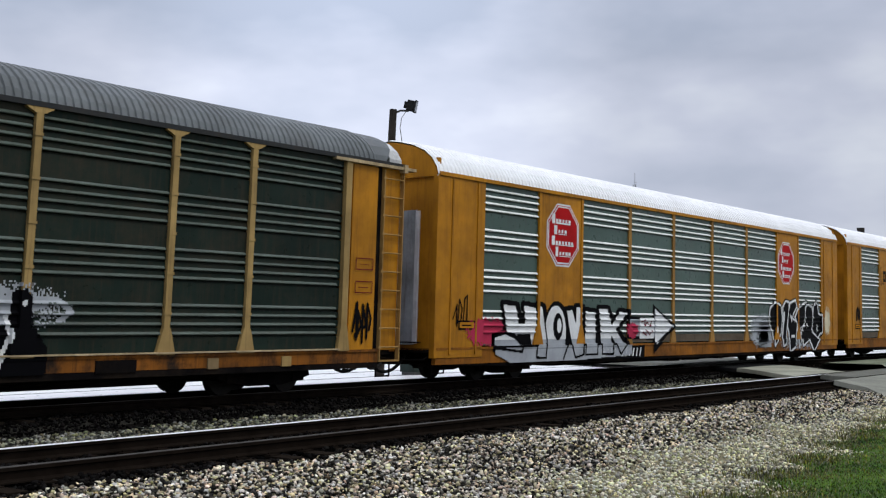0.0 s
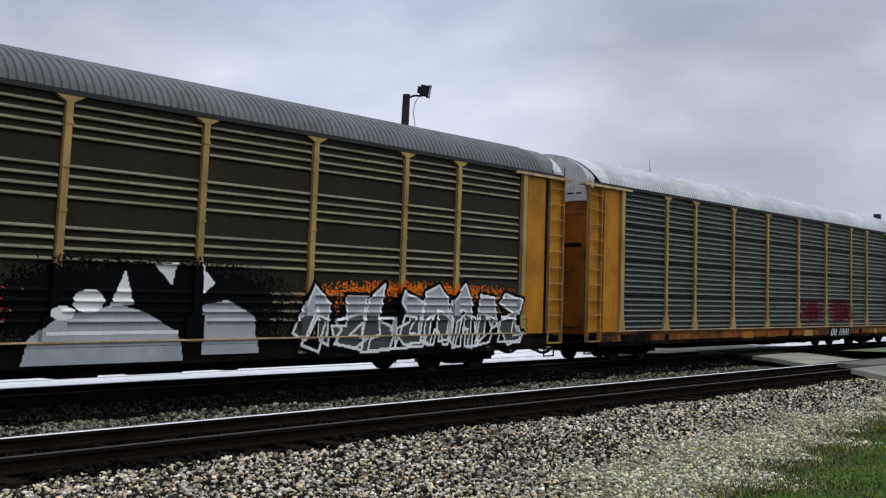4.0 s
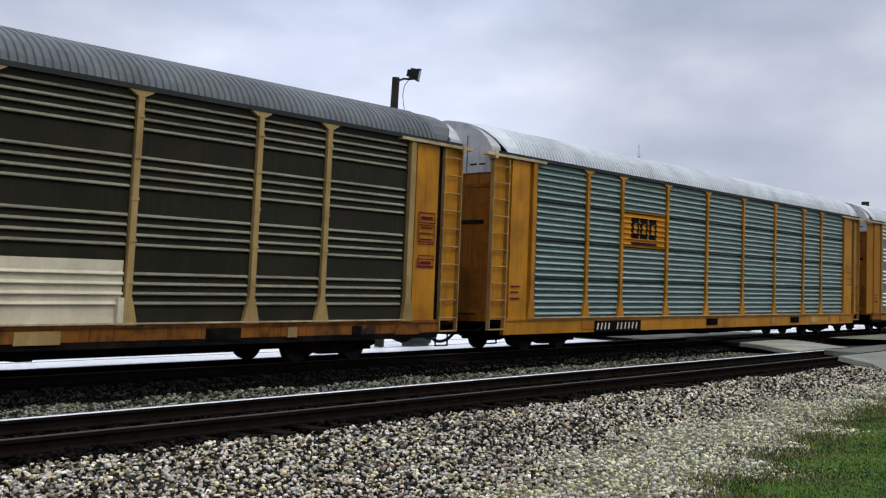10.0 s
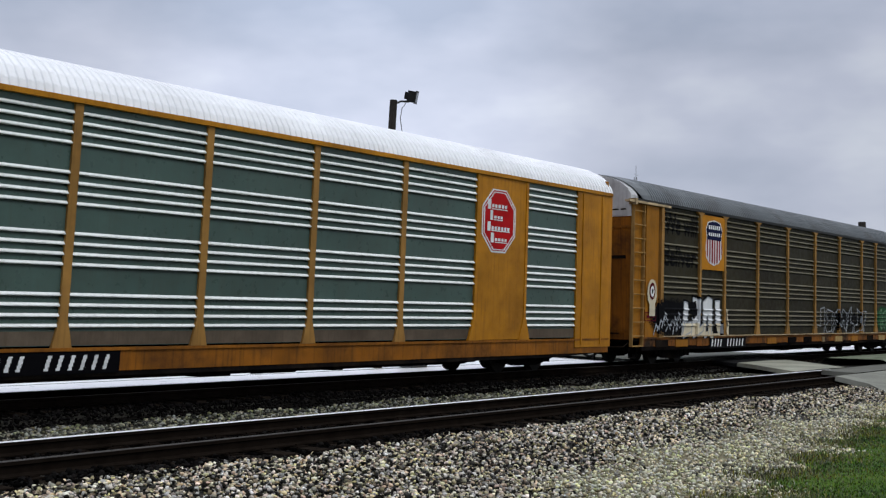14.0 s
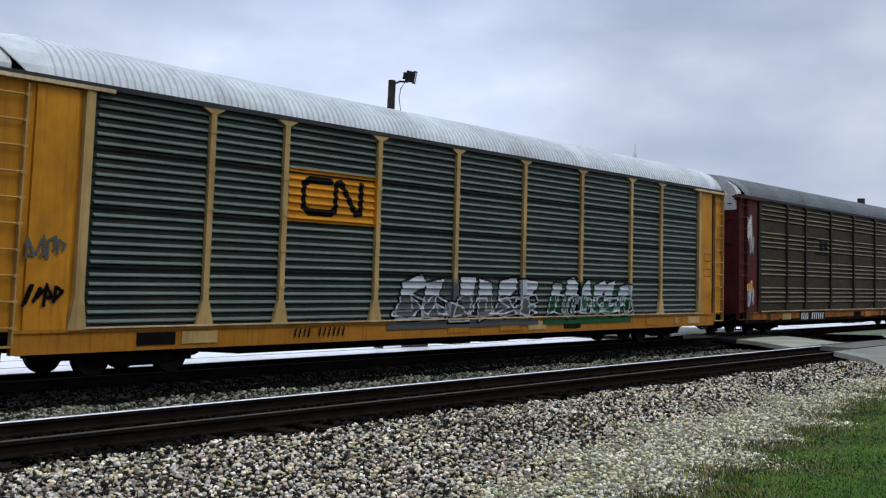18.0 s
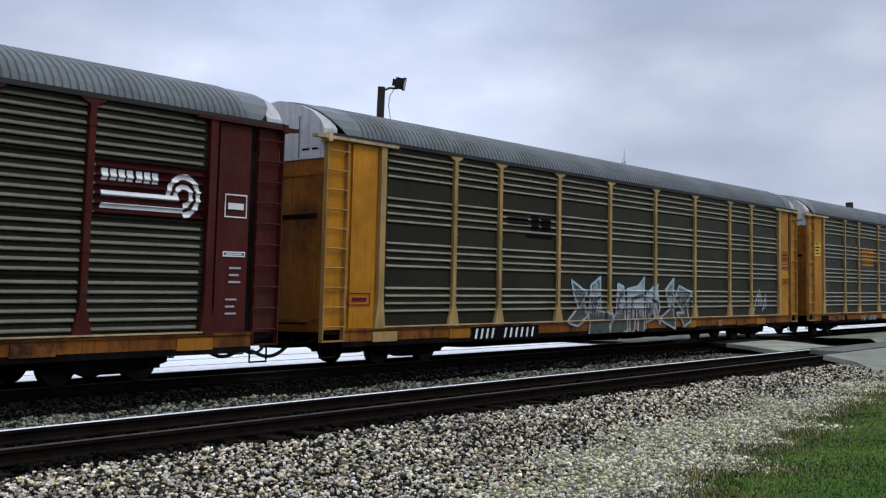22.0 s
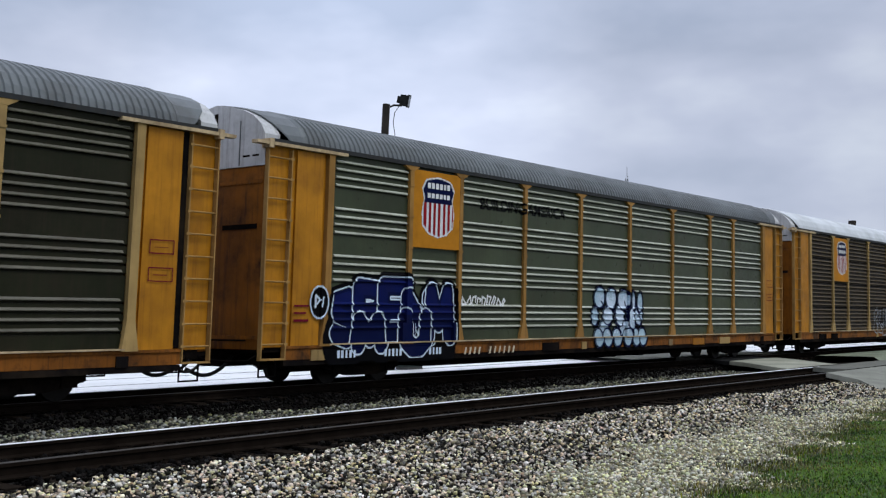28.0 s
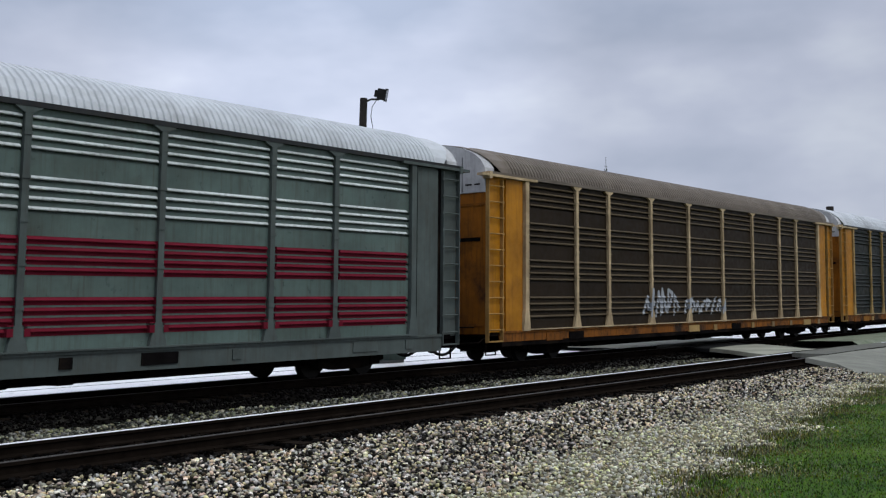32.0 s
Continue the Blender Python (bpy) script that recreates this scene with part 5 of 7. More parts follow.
def word(text, x0, x1, z0, z1, gap=0.28, slant=0.0, jitter=0.0, seed=0):
    """Strokes of a word stretched over a box."""
    r = random.Random(seed)
    adv = (x1 - x0) / (len(text) - gap)
    out = []
    for i, ch in enumerate(text):
        if ch == " ":
            continue
        w, h0 = adv * (1 - gap), z0 + r.uniform(-jitter, jitter)
        h = z1 - z0 + r.uniform(-jitter, jitter)
        narrow = 0.35 if ch in "lI.i" else 1.0
        bx = x0 + i * adv + w * (1 - narrow) / 2
        for s in GLYPHS[ch]:
            out.append([(bx + px * w * narrow + slant * pz * h, h0 + pz * h) for px, pz in s])
    return out


def letters(text, x0, x1, z0, z1, gap, jitter, seed):
    """One list of strokes for each letter of a word."""
    adv = (x1 - x0) / (len(text) - gap)
    return [word(ch, x0 + i * adv, x0 + (i + 1 - gap) * adv, z0, z1, 0.0, 0.0, jitter, seed + i) for i, ch in enumerate(text)]


def overlapped(groups, r, rim):
    """Outline and body of letters painted one over the other."""
    def level(X, Z):
        v = np.zeros(X.shape, int)
        for g_ in groups:
            v = np.where(strokes(g_, r)(X, Z), 2, np.where(strokes(g_, r + rim)(X, Z), 1, v))
        return v
    return (lambda X, Z: level(X, Z) == 1), (lambda X, Z: level(X, Z) == 2)


def strokes(lines, r):
    def f(X, Z):
        best = np.full(X.shape, 1e9)
        for line in lines:
            for (ax, az), (bx, bz) in zip(line, line[1:]):
                dx, dz = bx - ax, bz - az
                t = np.clip(((X - ax) * dx + (Z - az) * dz) / (dx * dx + dz * dz + 1e-9), 0, 1)
                best = np.minimum(best, (X - ax - t * dx) ** 2 + (Z - az - t * dz) ** 2)
        return best < r * r
    return f


def poly(*pts):
    def f(X, Z):
        inside = np.zeros(X.shape, bool)
        for (ax, az), (bx, bz) in zip(pts, pts[1:] + pts[:1]):
            cross = ((az > Z) != (bz > Z)) & (X < (bx - ax) * (Z - az) / (bz - az + 1e-12) + ax)
            inside ^= cross
        return inside
    return f


def chunks(n, x0, x1, z0, z1, seed, lean=0.12, rough=0.12):
    """Angular wild-style blocks in a row, not letters: outlines of slabs, wedges, hooks and arches."""
    q = random.Random(seed)
    out, w, h = [], (x1 - x0) / n, z1 - z0
    kinds = (
        [(0.05, 0.0), (0.55, 0.0), (0.75, 1.0), (0.2, 1.0)],
        [(0.0, 0.0), (0.9, 0.0), (0.95, 0.3), (0.5, 0.35), (0.6, 1.0), (0.1, 0.95)],
        [(0.05, 0.0), (0.35, 0.0), (0.4, 0.55), (0.6, 0.55), (0.65, 0.0), (0.98, 0.0), (0.9, 0.9), (0.5, 1.05), (0.1, 0.92)],
        [(0.0, 0.15), (0.6, 0.0), (1.0, 0.25), (0.45, 0.5), (0.95, 0.8), (0.8, 1.0), (0.05, 0.9), (0.2, 0.5)],
        [(0.1, 0.0), (0.45, 0.1), (0.5, 0.6), (0.85, 0.2), (1.05, 0.35), (0.7, 1.0), (0.15, 0.85)])
    for i in range(n):
        k = q.choice(kinds)
        flip = q.random() < 0.4
        pts = []
        for a, b in k:
            a = 1 - a if flip else a
            a, b = a + q.uniform(-rough, rough) * 0.7, b + q.uniform(-rough, rough)
            pts.append((x0 + (i + a * 1.02) * w + lean * b * h, z0 + b * h))
        out.append(tuple(reversed(pts)) if flip else tuple(pts))
    return out


def fill(polys):
    return anyof(*(poly(*p) for p in polys))


def edge(polys, r):
    return strokes([list(p) + [p[0]] for p in polys], r)


def shifted(polys, dx, dz):
    return [tuple((x + dx, z + dz) for x, z in p) for p in polys]


def printed(text, x0, x1, z0, z1, shear=0.0):
    """Letters of the built-in font stretched over a box."""
    curve = bpy.data.curves.new("print", "FONT")
    curve.body, curve.resolution_u, curve.offset = text, 3, 0.025
    ob = bpy.data.objects.new("print", curve)
    me = bpy.data.meshes.new_from_object(ob)
    me.calc_loop_triangles()
    co = np.array([tuple(v_.co)[:2] for v_ in me.vertices])
    tri = np.array([tuple(q.vertices) for q in me.loop_triangles])
    bpy.data.objects.remove(ob), bpy.data.curves.remove(curve), bpy.data.meshes.remove(me)
    lo, hi = co.min(0), co.max(0)
    co = (co - lo) / (hi - lo)
    co = np.stack([x0 + (x1 - x0) * co[:, 0] + shear * (z1 - z0) * co[:, 1], z0 + (z1 - z0) * co[:, 1]], 1)

    def f(X, Z):
        m = np.zeros(X.shape, bool)
        for a, b, c in co[tri]:
            near = (X >= min(a[0], b[0], c[0])) & (X <= max(a[0], b[0], c[0])) & ~m
            if not near.any():
                continue
            s1 = (b[0] - a[0]) * (Z - a[1]) - (b[1] - a[1]) * (X - a[0])
            s2 = (c[0] - b[0]) * (Z - b[1]) - (c[1] - b[1]) * (X - b[0])
            s3 = (a[0] - c[0]) * (Z - c[1]) - (a[1] - c[1]) * (X - c[0])
            m |= near & (((s1 >= 0) & (s2 >= 0) & (s3 >= 0)) | ((s1 <= 0) & (s2 <= 0) & (s3 <= 0)))
        return m
    return f


def rect(x0, x1, z0, z1):
    return lambda X, Z: (X > x0) & (X < x1) & (Z > z0) & (Z < z1)


def oval(cx, cz, rx, rz):
    return lambda X, Z: ((X - cx) / rx) ** 2 + ((Z - cz) / rz) ** 2 < 1


def anyof(*fs):
    def f(X, Z):
        m = fs[0](X, Z)
        for g_ in fs[1:]:
            m = m | g_(X, Z)
        return m
    return f


def without(a, b):
    return lambda X, Z: a(X, Z) & ~b(X, Z)


def both_of(a, b):
    return lambda X, Z: a(X, Z) & b(X, Z)


def mist(x0, x1, z0, z1, thick=0.5, seed=1, grain=0.03):
    """A sprayed oval cloud: solid in its middle, breaking up into specks towards the rim."""
    r = np.random.default_rng(seed)
    n = r.uniform(0, 1, (211, 97))
    big_ = r.uniform(0.75, 1.25, (40, 40))

    def f(X, Z):
        u, w = 2 * (X - x0) / (x1 - x0) - 1, 2 * (Z - z0) / (z1 - z0) - 1
        rho = (np.abs(u) ** 2.6 + np.abs(w) ** 2.6) ** (1 / 2.6)
        i, j = np.floor(X / grain).astype(int) % 211, np.floor(Z / grain).astype(int) % 97
        a, b = np.floor(X / 0.22).astype(int) % 40, np.floor(Z / 0.16).astype(int) % 40
        return n[i, j] < np.clip((1.0 - rho) * (1.0 + 3.2 * thick) * big_[a, b], 0, 1)
    return f


def depth_at(kind, style, X, Z):
    """How far the painted surface stands out from the side plane."""
    p = PROFILES[style]
    d = np.interp(Z, [a for a, b in p], [max(b, 0.0) for a, b in p])
    ax = np.abs(X)
    if kind == "posts":
        for q in POSTS:
            near = np.abs(ax - q)
            d = np.where((near < 0.10) | ((near < 0.22) & (Z < 1.32)), 0.09, d)
        d = np.where(ax > BAY - 0.07, 0.05, d)
        d = np.where((ax > BAY - 0.07) & (ax < BAY + 0.32), 0.087, d)
        d = np.where(ax > HALF - 0.76, 0.10, d)
    elif kind == "flush":
        inner = np.minimum(np.abs(ax - 1.43), np.abs(ax - 4.30))
        d = np.where((inner < 0.09) | ((inner < 0.20) & (Z < 1.30)), 0.055, d)
        d = np.where((ax > 7.04) & (ax < 9.28), 0.042, d)
        d = np.where(ax > 11.72, 0.06, d)
    else:
        d = np.maximum(d, 0.024)
    d = np.where(Z < Z_FLOOR + 0.03, 0.062, d)
    return np.where(Z < Z_FLOOR - 0.06, 0.052, d)


def islands(a, b):
    """Groups of touching cells, as lists of indices."""
    where = {c: k for k, c in enumerate(zip(a.tolist(), b.tolist()))}
    left, groups = set(where), []
    while left:
        stack, g_ = [left.pop()], []
        while stack:
            p, q = stack.pop()
            g_.append(where[(p, q)])
            for c in ((p + 1, q), (p - 1, q), (p, q + 1), (p, q - 1), (p + 1, q + 1), (p - 1, q - 1), (p + 1, q - 1), (p - 1, q + 1)):
                if c in left:
                    left.remove(c)
                    stack.append(c)
        groups.append(sorted(g_))
    return sorted(groups)


DETAIL = {"emblem": "emblem_shape", "number_mark": "number_bar", "graffiti": "graffiti_colour"}


def paint(i, name, box, layers, cell=0.03, label="", flat=None):
    """Layers of (shape, paint) over a box (x0, x1, z0, z1) of car i's near side."""
    car, kind, style = CARS[i], KINDS[i][0], KINDS[i][1]
    x0, x1, z0, z1 = box
    xs = np.linspace(x0, x1, max(2, int((x1 - x0) / cell) + 1))
    zs = np.linspace(z0, z1, max(2, int((z1 - z0) / cell) + 1))
    if flat is None:
        zs = np.unique(np.round(np.concatenate([zs, [z for z, d in PROFILES[style] if z0 < z < z1], [z for z in (0.80, 0.803, 0.888, 0.8905, 1.319, 1.3205) if z0 < z < z1]]), 4))
        steps = [s_ * (q + e) for q in (POSTS if kind == "posts" else ()) for e in (-0.221, -0.219, -0.101, -0.099, 0.099, 0.101, 0.219, 0.221) for s_ in (-1, 1)]
        xs = np.unique(np.round(np.concatenate([xs, [x for x in steps if x0 < x < x1]]), 4))
    cx, cz = np.meshgrid((xs[:-1] + xs[1:]) / 2, (zs[:-1] + zs[1:]) / 2, indexing="ij")
    gx, gz = np.meshgrid(xs, zs, indexing="ij")
    base = depth_at(kind, style, gx, gz) if flat is None else np.full(gx.shape, flat)
    nz, first = len(zs), None
    for k, (shape, pigment) in enumerate(layers):
        a, b = np.nonzero(shape(cx, cz))
        if not len(a):
            continue
        groups = islands(a, b) if name in ("emblem", "number_mark", "graffiti") else []
        loose = name in ("spray", "tag", "burn_mark", "stripe") or len(groups) > (10 if name == "graffiti" else 26)
        if not 1 < len(groups) <= (10 if name == "graffiti" else 26):
            groups = [slice(None)]
        for g_ in groups:
            ga, gb = a[g_], b[g_]
            q = np.stack([ga * nz + gb, (ga + 1) * nz + gb, (ga + 1) * nz + gb + 1, ga * nz + gb + 1], 1)
            used, inv = np.unique(q.ravel(), return_inverse=True)
            co = np.stack([gx.ravel()[used], -SIDE - base.ravel()[used] - 0.005 - 0.004 * k, gz.ravel()[used]], 1)
            part_name = name if first is None else DETAIL.get(name, name + "_layer")
            me = bpy.data.meshes.new(part_name)
            me.from_pydata(co.tolist(), [], inv.reshape(-1, 4).tolist())
            ob = put(part_name, me, pigment, first or car, label=label if first is None else "", kind="stuff" if loose else "")
            first = first or ob


# ---- the consist, first car to last ----
A_ = "posts"
CARS = [
    rack_car("grey panelled autorack with yellow posts and grey roof", "grouped", A_, M_ROOF_GREY, M_PANEL_DARK, M_YELLOW_PALE, M_SILL, ends=M_YELLOW),
    rack_car("yellow autorack with white roof, two red octagon emblems and large graffiti", "grouped", "flush", M_ROOF_WHITE, M_PANEL_LIGHT, M_YELLOW, M_SILL_RUST, post_m=M_POST_OCHRE, leaf_m=M_STRIP),
    rack_car("yellow autorack with white roof and a black bracketed emblem", "grouped", "flush", M_ROOF_WHITE, M_PANEL_LIGHT, M_YELLOW, M_SILL_RUST, post_m=M_TAN),
    rack_car("brown stained autorack with yellow posts and green and orange graffiti", "grouped", A_, M_ROOF_GREY, M_PANEL_BROWN, M_YELLOW_PALE, M_UNDER, ends=M_YELLOW),
    rack_car("blue grey autorack with yellow posts and light roof", "even", A_, M_ROOF_LIGHT, M_PANEL_DARK, M_YELLOW_PALE, M_SILL, ends=M_YELLOW),
    rack_car("brown stained autorack with yellow emblem board and white bubble graffiti", "grouped", A_, M_ROOF_GREY, M_PANEL_BROWN, M_YELLOW_PALE, M_UNDER, ends=M_YELLOW),
    rack_car("orange red autorack with white roof and outlined dark red graffiti", "grouped", "flush", M_ROOF_WHITE, M_PANEL_LIGHT, M_RED, M_RED, leaf_m=M_STRIP),
    rack_car("brown stained autorack with striped shield emblem and cream patches", "grouped", A_, M_ROOF_GREY, M_PANEL_BROWN, M_YELLOW_PALE, M_SILL, ends=M_YELLOW),
    rack_car("light grey autorack with orange posts and yellow emblem board", "even", A_, M_ROOF_LIGHT, M_PANEL_GREY, M_YELLOW, M_YELLOW, ends=M_YELLOW),
    rack_car("bright galvanized autorack with orange posts and small black emblem", "grouped", A_, M_ROOF_LIGHT, M_PANEL_LIGHT, M_YELLOW_RUST, M_SILL, ends=M_YELLOW_RUST, post_m=M_POST_OCHRE, climb=False),
    rack_car("clean yellow autorack with white roof and two red octagon emblems", "grouped", "flush", M_ROOF_WHITE, M_PANEL_LIGHT, M_YELLOW, M_SILL_RUST, post_m=M_POST_OCHRE),
    rack_car("rusty brown autorack with slogan, striped shield and white graffiti", "grouped", A_, M_ROOF_GREY, M_PANEL_OLIVE, M_YELLOW_RUST, M_SILL, ends=M_YELLOW_RUST, post_m=M_POST_OCHRE),
    rack_car("dark brown autorack with rusty yellow posts and faded emblem board", "grouped", A_, M_ROOF_GREY, M_PANEL_BROWN, M_YELLOW_RUST, M_SILL, ends=M_YELLOW_RUST),
    rack_car("soot grey autorack with yellow posts, light roof and yellow emblem board", "even", A_, M_ROOF_LIGHT, M_PANEL_DARK, M_YELLOW_PALE, M_YELLOW_RUST, ends=M_YELLOW),
    rack_car("dark brown autorack with maroon ends and yellow sill", "grouped", A_, M_ROOF_GREY, M_PANEL_RUST, M_MAROON, M_SILL, ends=M_MAROON, post_m=M_POST_DARK),
    rack_car("grey brown autorack with maroon ends and two maroon emblem boards", "even", A_, M_ROOF_GREY, M_PANEL_DRAB, M_MAROON, M_SILL, ends=M_MAROON, post_m=M_MAROON),
    rack_car("brown stained autorack with orange posts and silver graffiti", "grouped", A_, M_ROOF_GREY, M_PANEL_BROWN, M_YELLOW_PALE, M_SILL, ends=M_YELLOW),
    rack_car("brown stained autorack with flared yellow posts and yellow emblem", "grouped", A_, M_ROOF_GREY, M_PANEL_BROWN, M_YELLOW_PALE, M_SILL, ends=M_YELLOW),
    rack_car("smooth brown steel autorack with ribbed tan roof and long graffiti", "smooth", "seams", M_ROOF_TAN, M_BROWN, M_BROWN, M_UNDER, post_m=M_SEAM, roof_rib=(0.36, 0.04)),
    rack_car("dark grey autorack with yellow posts and faded shield board", "grouped", A_, M_ROOF_GREY, M_PANEL_DRAB, M_YELLOW_PALE, M_SILL, ends=M_YELLOW),
    rack_car("grey green autorack with striped shield, a slogan and blue graffiti", "grouped", A_, M_ROOF_GREY, M_PANEL_SAGE, M_YELLOW, M_SILL, ends=M_YELLOW, post_m=M_POST_OCHRE),
    rack_car("dark brown autorack with striped shield, yellow posts and light roof", "even", A_, M_ROOF_LIGHT, M_PANEL_DEEP, M_YELLOW_PALE, M_SILL, ends=M_YELLOW, roof_rib=(0.9, 0.006)),
    rack_car("silver grey autorack with dark red stripes and a red emblem board", "grouped", A_, M_ROOF_LIGHT, M_PANEL_SILVER, M_GREY, M_GREY, ends=M_GREY),
    rack_car("dark brown autorack with pale posts, yellow ends and tan roof", "grouped", A_, M_ROOF_TAN, M_PANEL_DEEP, M_YELLOW_PALE, M_SILL, ends=M_YELLOW, post_m=M_LEDGE),
    rack_car("dark green grey autorack with yellow ends and light roof", "grouped", A_, M_ROOF_LIGHT, M_PANEL_PINE, M_YELLOW_PALE, M_SILL, ends=M_YELLOW, rows=True),
]
KINDS = [(k, s) for k, s in zip(
    (A_, "flush", "flush", A_, A_, A_, "flush", A_, A_, A_, "flush", A_, A_, A_, A_, A_, A_, A_, "seams", A_, A_, A_, A_, A_, A_),
    "grouped grouped grouped grouped even grouped grouped grouped even grouped grouped grouped grouped even grouped even grouped grouped smooth grouped grouped even grouped grouped grouped".split())]


# ---- emblems, marks and graffiti, car by car ----
def octagon(i, x0, x1, z0, z1):
    c, h = 0.30, z1 - z0

    def oct_(e):
        a, b, d, f = x0 + e, x1 - e, z0 + e, z1 - e
        k = c * (x1 - x0) - e * 0.4
        return poly((a + k, d), (b - k, d), (b, d + k), (b, f - k), (b - k, f), (a + k, f), (a, f - k), (a, d + k))
    bars, w = [], x1 - x0
    for r, (a, n) in enumerate(((0.15, 5), (0.22, 3), (0.15, 6), (0.26, 4))):
        zb = z1 - h * (0.17 + 0.175 * r)
        bars.append(rect(x0 + a * w, x0 + (a + 0.09) * w, zb - 0.15 * h, zb))
        bars += [rect(x0 + (a + 0.12 + 0.095 * k) * w, x0 + (a + 0.185 + 0.095 * k) * w, zb - 0.125 * h, zb - 0.075 * h) for k in range(n)]
        bars.append(rect(x0 + (a + 0.12) * w, x0 + (a + 0.10 + 0.095 * n) * w, zb - 0.15 * h, zb - 0.135 * h))
    paint(i, "emblem", (x0, x1, z0, z1), [(oct_(0.0), K_WHITE), (oct_(0.035), K_RED), (without(oct_(0.07), oct_(0.10)), K_WHITE), (anyof(*bars), K_WHITE)], 0.022, "red octagon emblem with white rim and bars")


def shield(i, x0, x1, z0, z1, board, faded=False):
    bx0, bx1, bz0, bz1 = board
    w, h = x1 - x0, z1 - z0

    def body(e):
        a, b, d, f = x0 + e, x1 - e, z0 + e, z1 - e
        m = (a + b) / 2
        return poly((m, d), (b - 0.22 * w, d + 0.05 * h), (b - 0.03 * w, d + 0.18 * h), (b, d + 0.40 * h), (b - 0.06 * w, d + 0.62 * h), (b, f - 0.20 * h), (b - 0.12 * w, f - 0.05 * h), (m + 0.18 * w, f - 0.02 * h), (m, f), (m - 0.18 * w, f - 0.02 * h), (a + 0.12 * w, f - 0.05 * h), (a, f - 0.20 * h), (a + 0.06 * w, d + 0.62 * h), (a, d + 0.40 * h), (a + 0.03 * w, d + 0.18 * h), (a + 0.22 * w, d + 0.05 * h))
    zt = z0 + 0.56 * h
    stripes = [rect(x0 + w * (0.06 + 0.145 * k), x0 + w * (0.06 + 0.145 * k + 0.072), z0, zt) for k in range(7)]
    bars = [rect(x0 + w * (0.16 + 0.12 * k), x0 + w * (0.16 + 0.12 * k + 0.085), zz, zz + 0.085 * h) for k in range(6) for zz in (z0 + 0.80 * h, z0 + 0.64 * h)]
    top = lambda X, Z: Z > zt
    layers = [(rect(bx0, bx1, bz0, bz1), K_GOLD)]
    if faded:
        layers += [(body(0.0), K_CREAM), (both_of(body(0.04), top), K_BLACK), (anyof(*bars[::2]), K_CREAM)]
    else:
        layers += [(body(0.0), K_WHITE), (both_of(body(0.035), top), K_NAVY), (both_of(body(0.035), anyof(*stripes)), K_BRICK), (anyof(*bars), K_WHITE)]
    paint(i, "emblem", board, layers, 0.022, "yellow board with a blue, red and white striped shield", 0.062)


def marks(i, x0, x1, z=0.62, h=0.24, dark=True, pigment=None):
    """Car number on the side sill, as plain bars."""
    w = x1 - x0
    slots = [0.0, 0.085, 0.17, 0.255] + [0.46 + 0.092 * k for k in range(6)]
    lean = lambda fn: (lambda X, Z: fn(X - 0.28 * (Z - z), Z))
    bars = [rect(x0 + w * s, x0 + w * (s + 0.030), z - h / 2, z + h / 2) for s in slots]
    layers = [(rect(x0 - 0.15, x1 + 0.12, z - h / 2 - 0.06, z + h / 2 + 0.05), K_BLACK)] if dark else []
    layers.append((lean(anyof(*bars)), pigment or K_WHITE))
    paint(i, "number_mark", (x0 - 0.16, x1 + 0.14, z - h / 2 - 0.07, z + h / 2 + 0.06), layers, 0.02, "white number bars on black")


def blocks(i, x0, x1, z0, z1, pigment, board=None, under=True, brackets=False):
    """An emblem kept as three plain blocks, with a line under them."""
    w, h = x1 - x0, z1 - z0
    lo = z0 + (0.22 * h if under else 0.0)
    fs = []
    for k in range(3):
        a = x0 + w * (0.345 * k)
        b = a + w * 0.30
        fs.append(without(rect(a, b, lo, z1), rect(a + 0.32 * (b - a), b - 0.26 * (b - a), lo + 0.26 * (z1 - lo), z1 - 0.26 * (z1 - lo))))
    if under:
        fs.append(rect(x0, x1, z0, z0 + 0.10 * h))
    area = (x0, x1, z0, z1)
    layers = []
    if brackets:
        area = (x0 - 0.35, x1 + 0.35, z0 - 0.2, z1 + 0.2)
        for s, e in ((x0 - 0.32, 1), (x1 + 0.32, -1)):
            a, b = sorted((s, s + 0.05 * e))
            fs.append(rect(a, b, z0 - 0.15, z1 + 0.15))
            a, b = sorted((s, s + 0.14 * e))
            fs += [rect(a, b, z0 - 0.19, z0 - 0.13), rect(a, b, z1 + 0.13, z1 + 0.19)]
        for s in (x0 - 0.15, x0 + 0.05, x1 - 0.15, x1 + 0.05):
            fs.append(oval(s, z0 - 0.10, 0.05, 0.05))
    if board:
        area = board
        layers.append((rect(*board), K_GOLD))
    paint(i, "emblem", area, layers + [(anyof(*fs), pigment)], 0.02, "plain block emblem")


def snake(i, board):
    """An emblem kept as one continuous winding band on a yellow board."""
    x0, x1, z0, z1 = board
    w, h = x1 - x0, z1 - z0
    pts = [(0.46, 0.80), (0.22, 0.80), (0.16, 0.72), (0.16, 0.28), (0.22, 0.20), (0.48, 0.20), (0.52, 0.28), (0.52, 0.76), (0.58, 0.80), (0.76, 0.22), (0.82, 0.26), (0.82, 0.80)]
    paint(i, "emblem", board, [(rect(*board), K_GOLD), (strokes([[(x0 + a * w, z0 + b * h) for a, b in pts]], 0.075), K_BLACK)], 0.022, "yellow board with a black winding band")


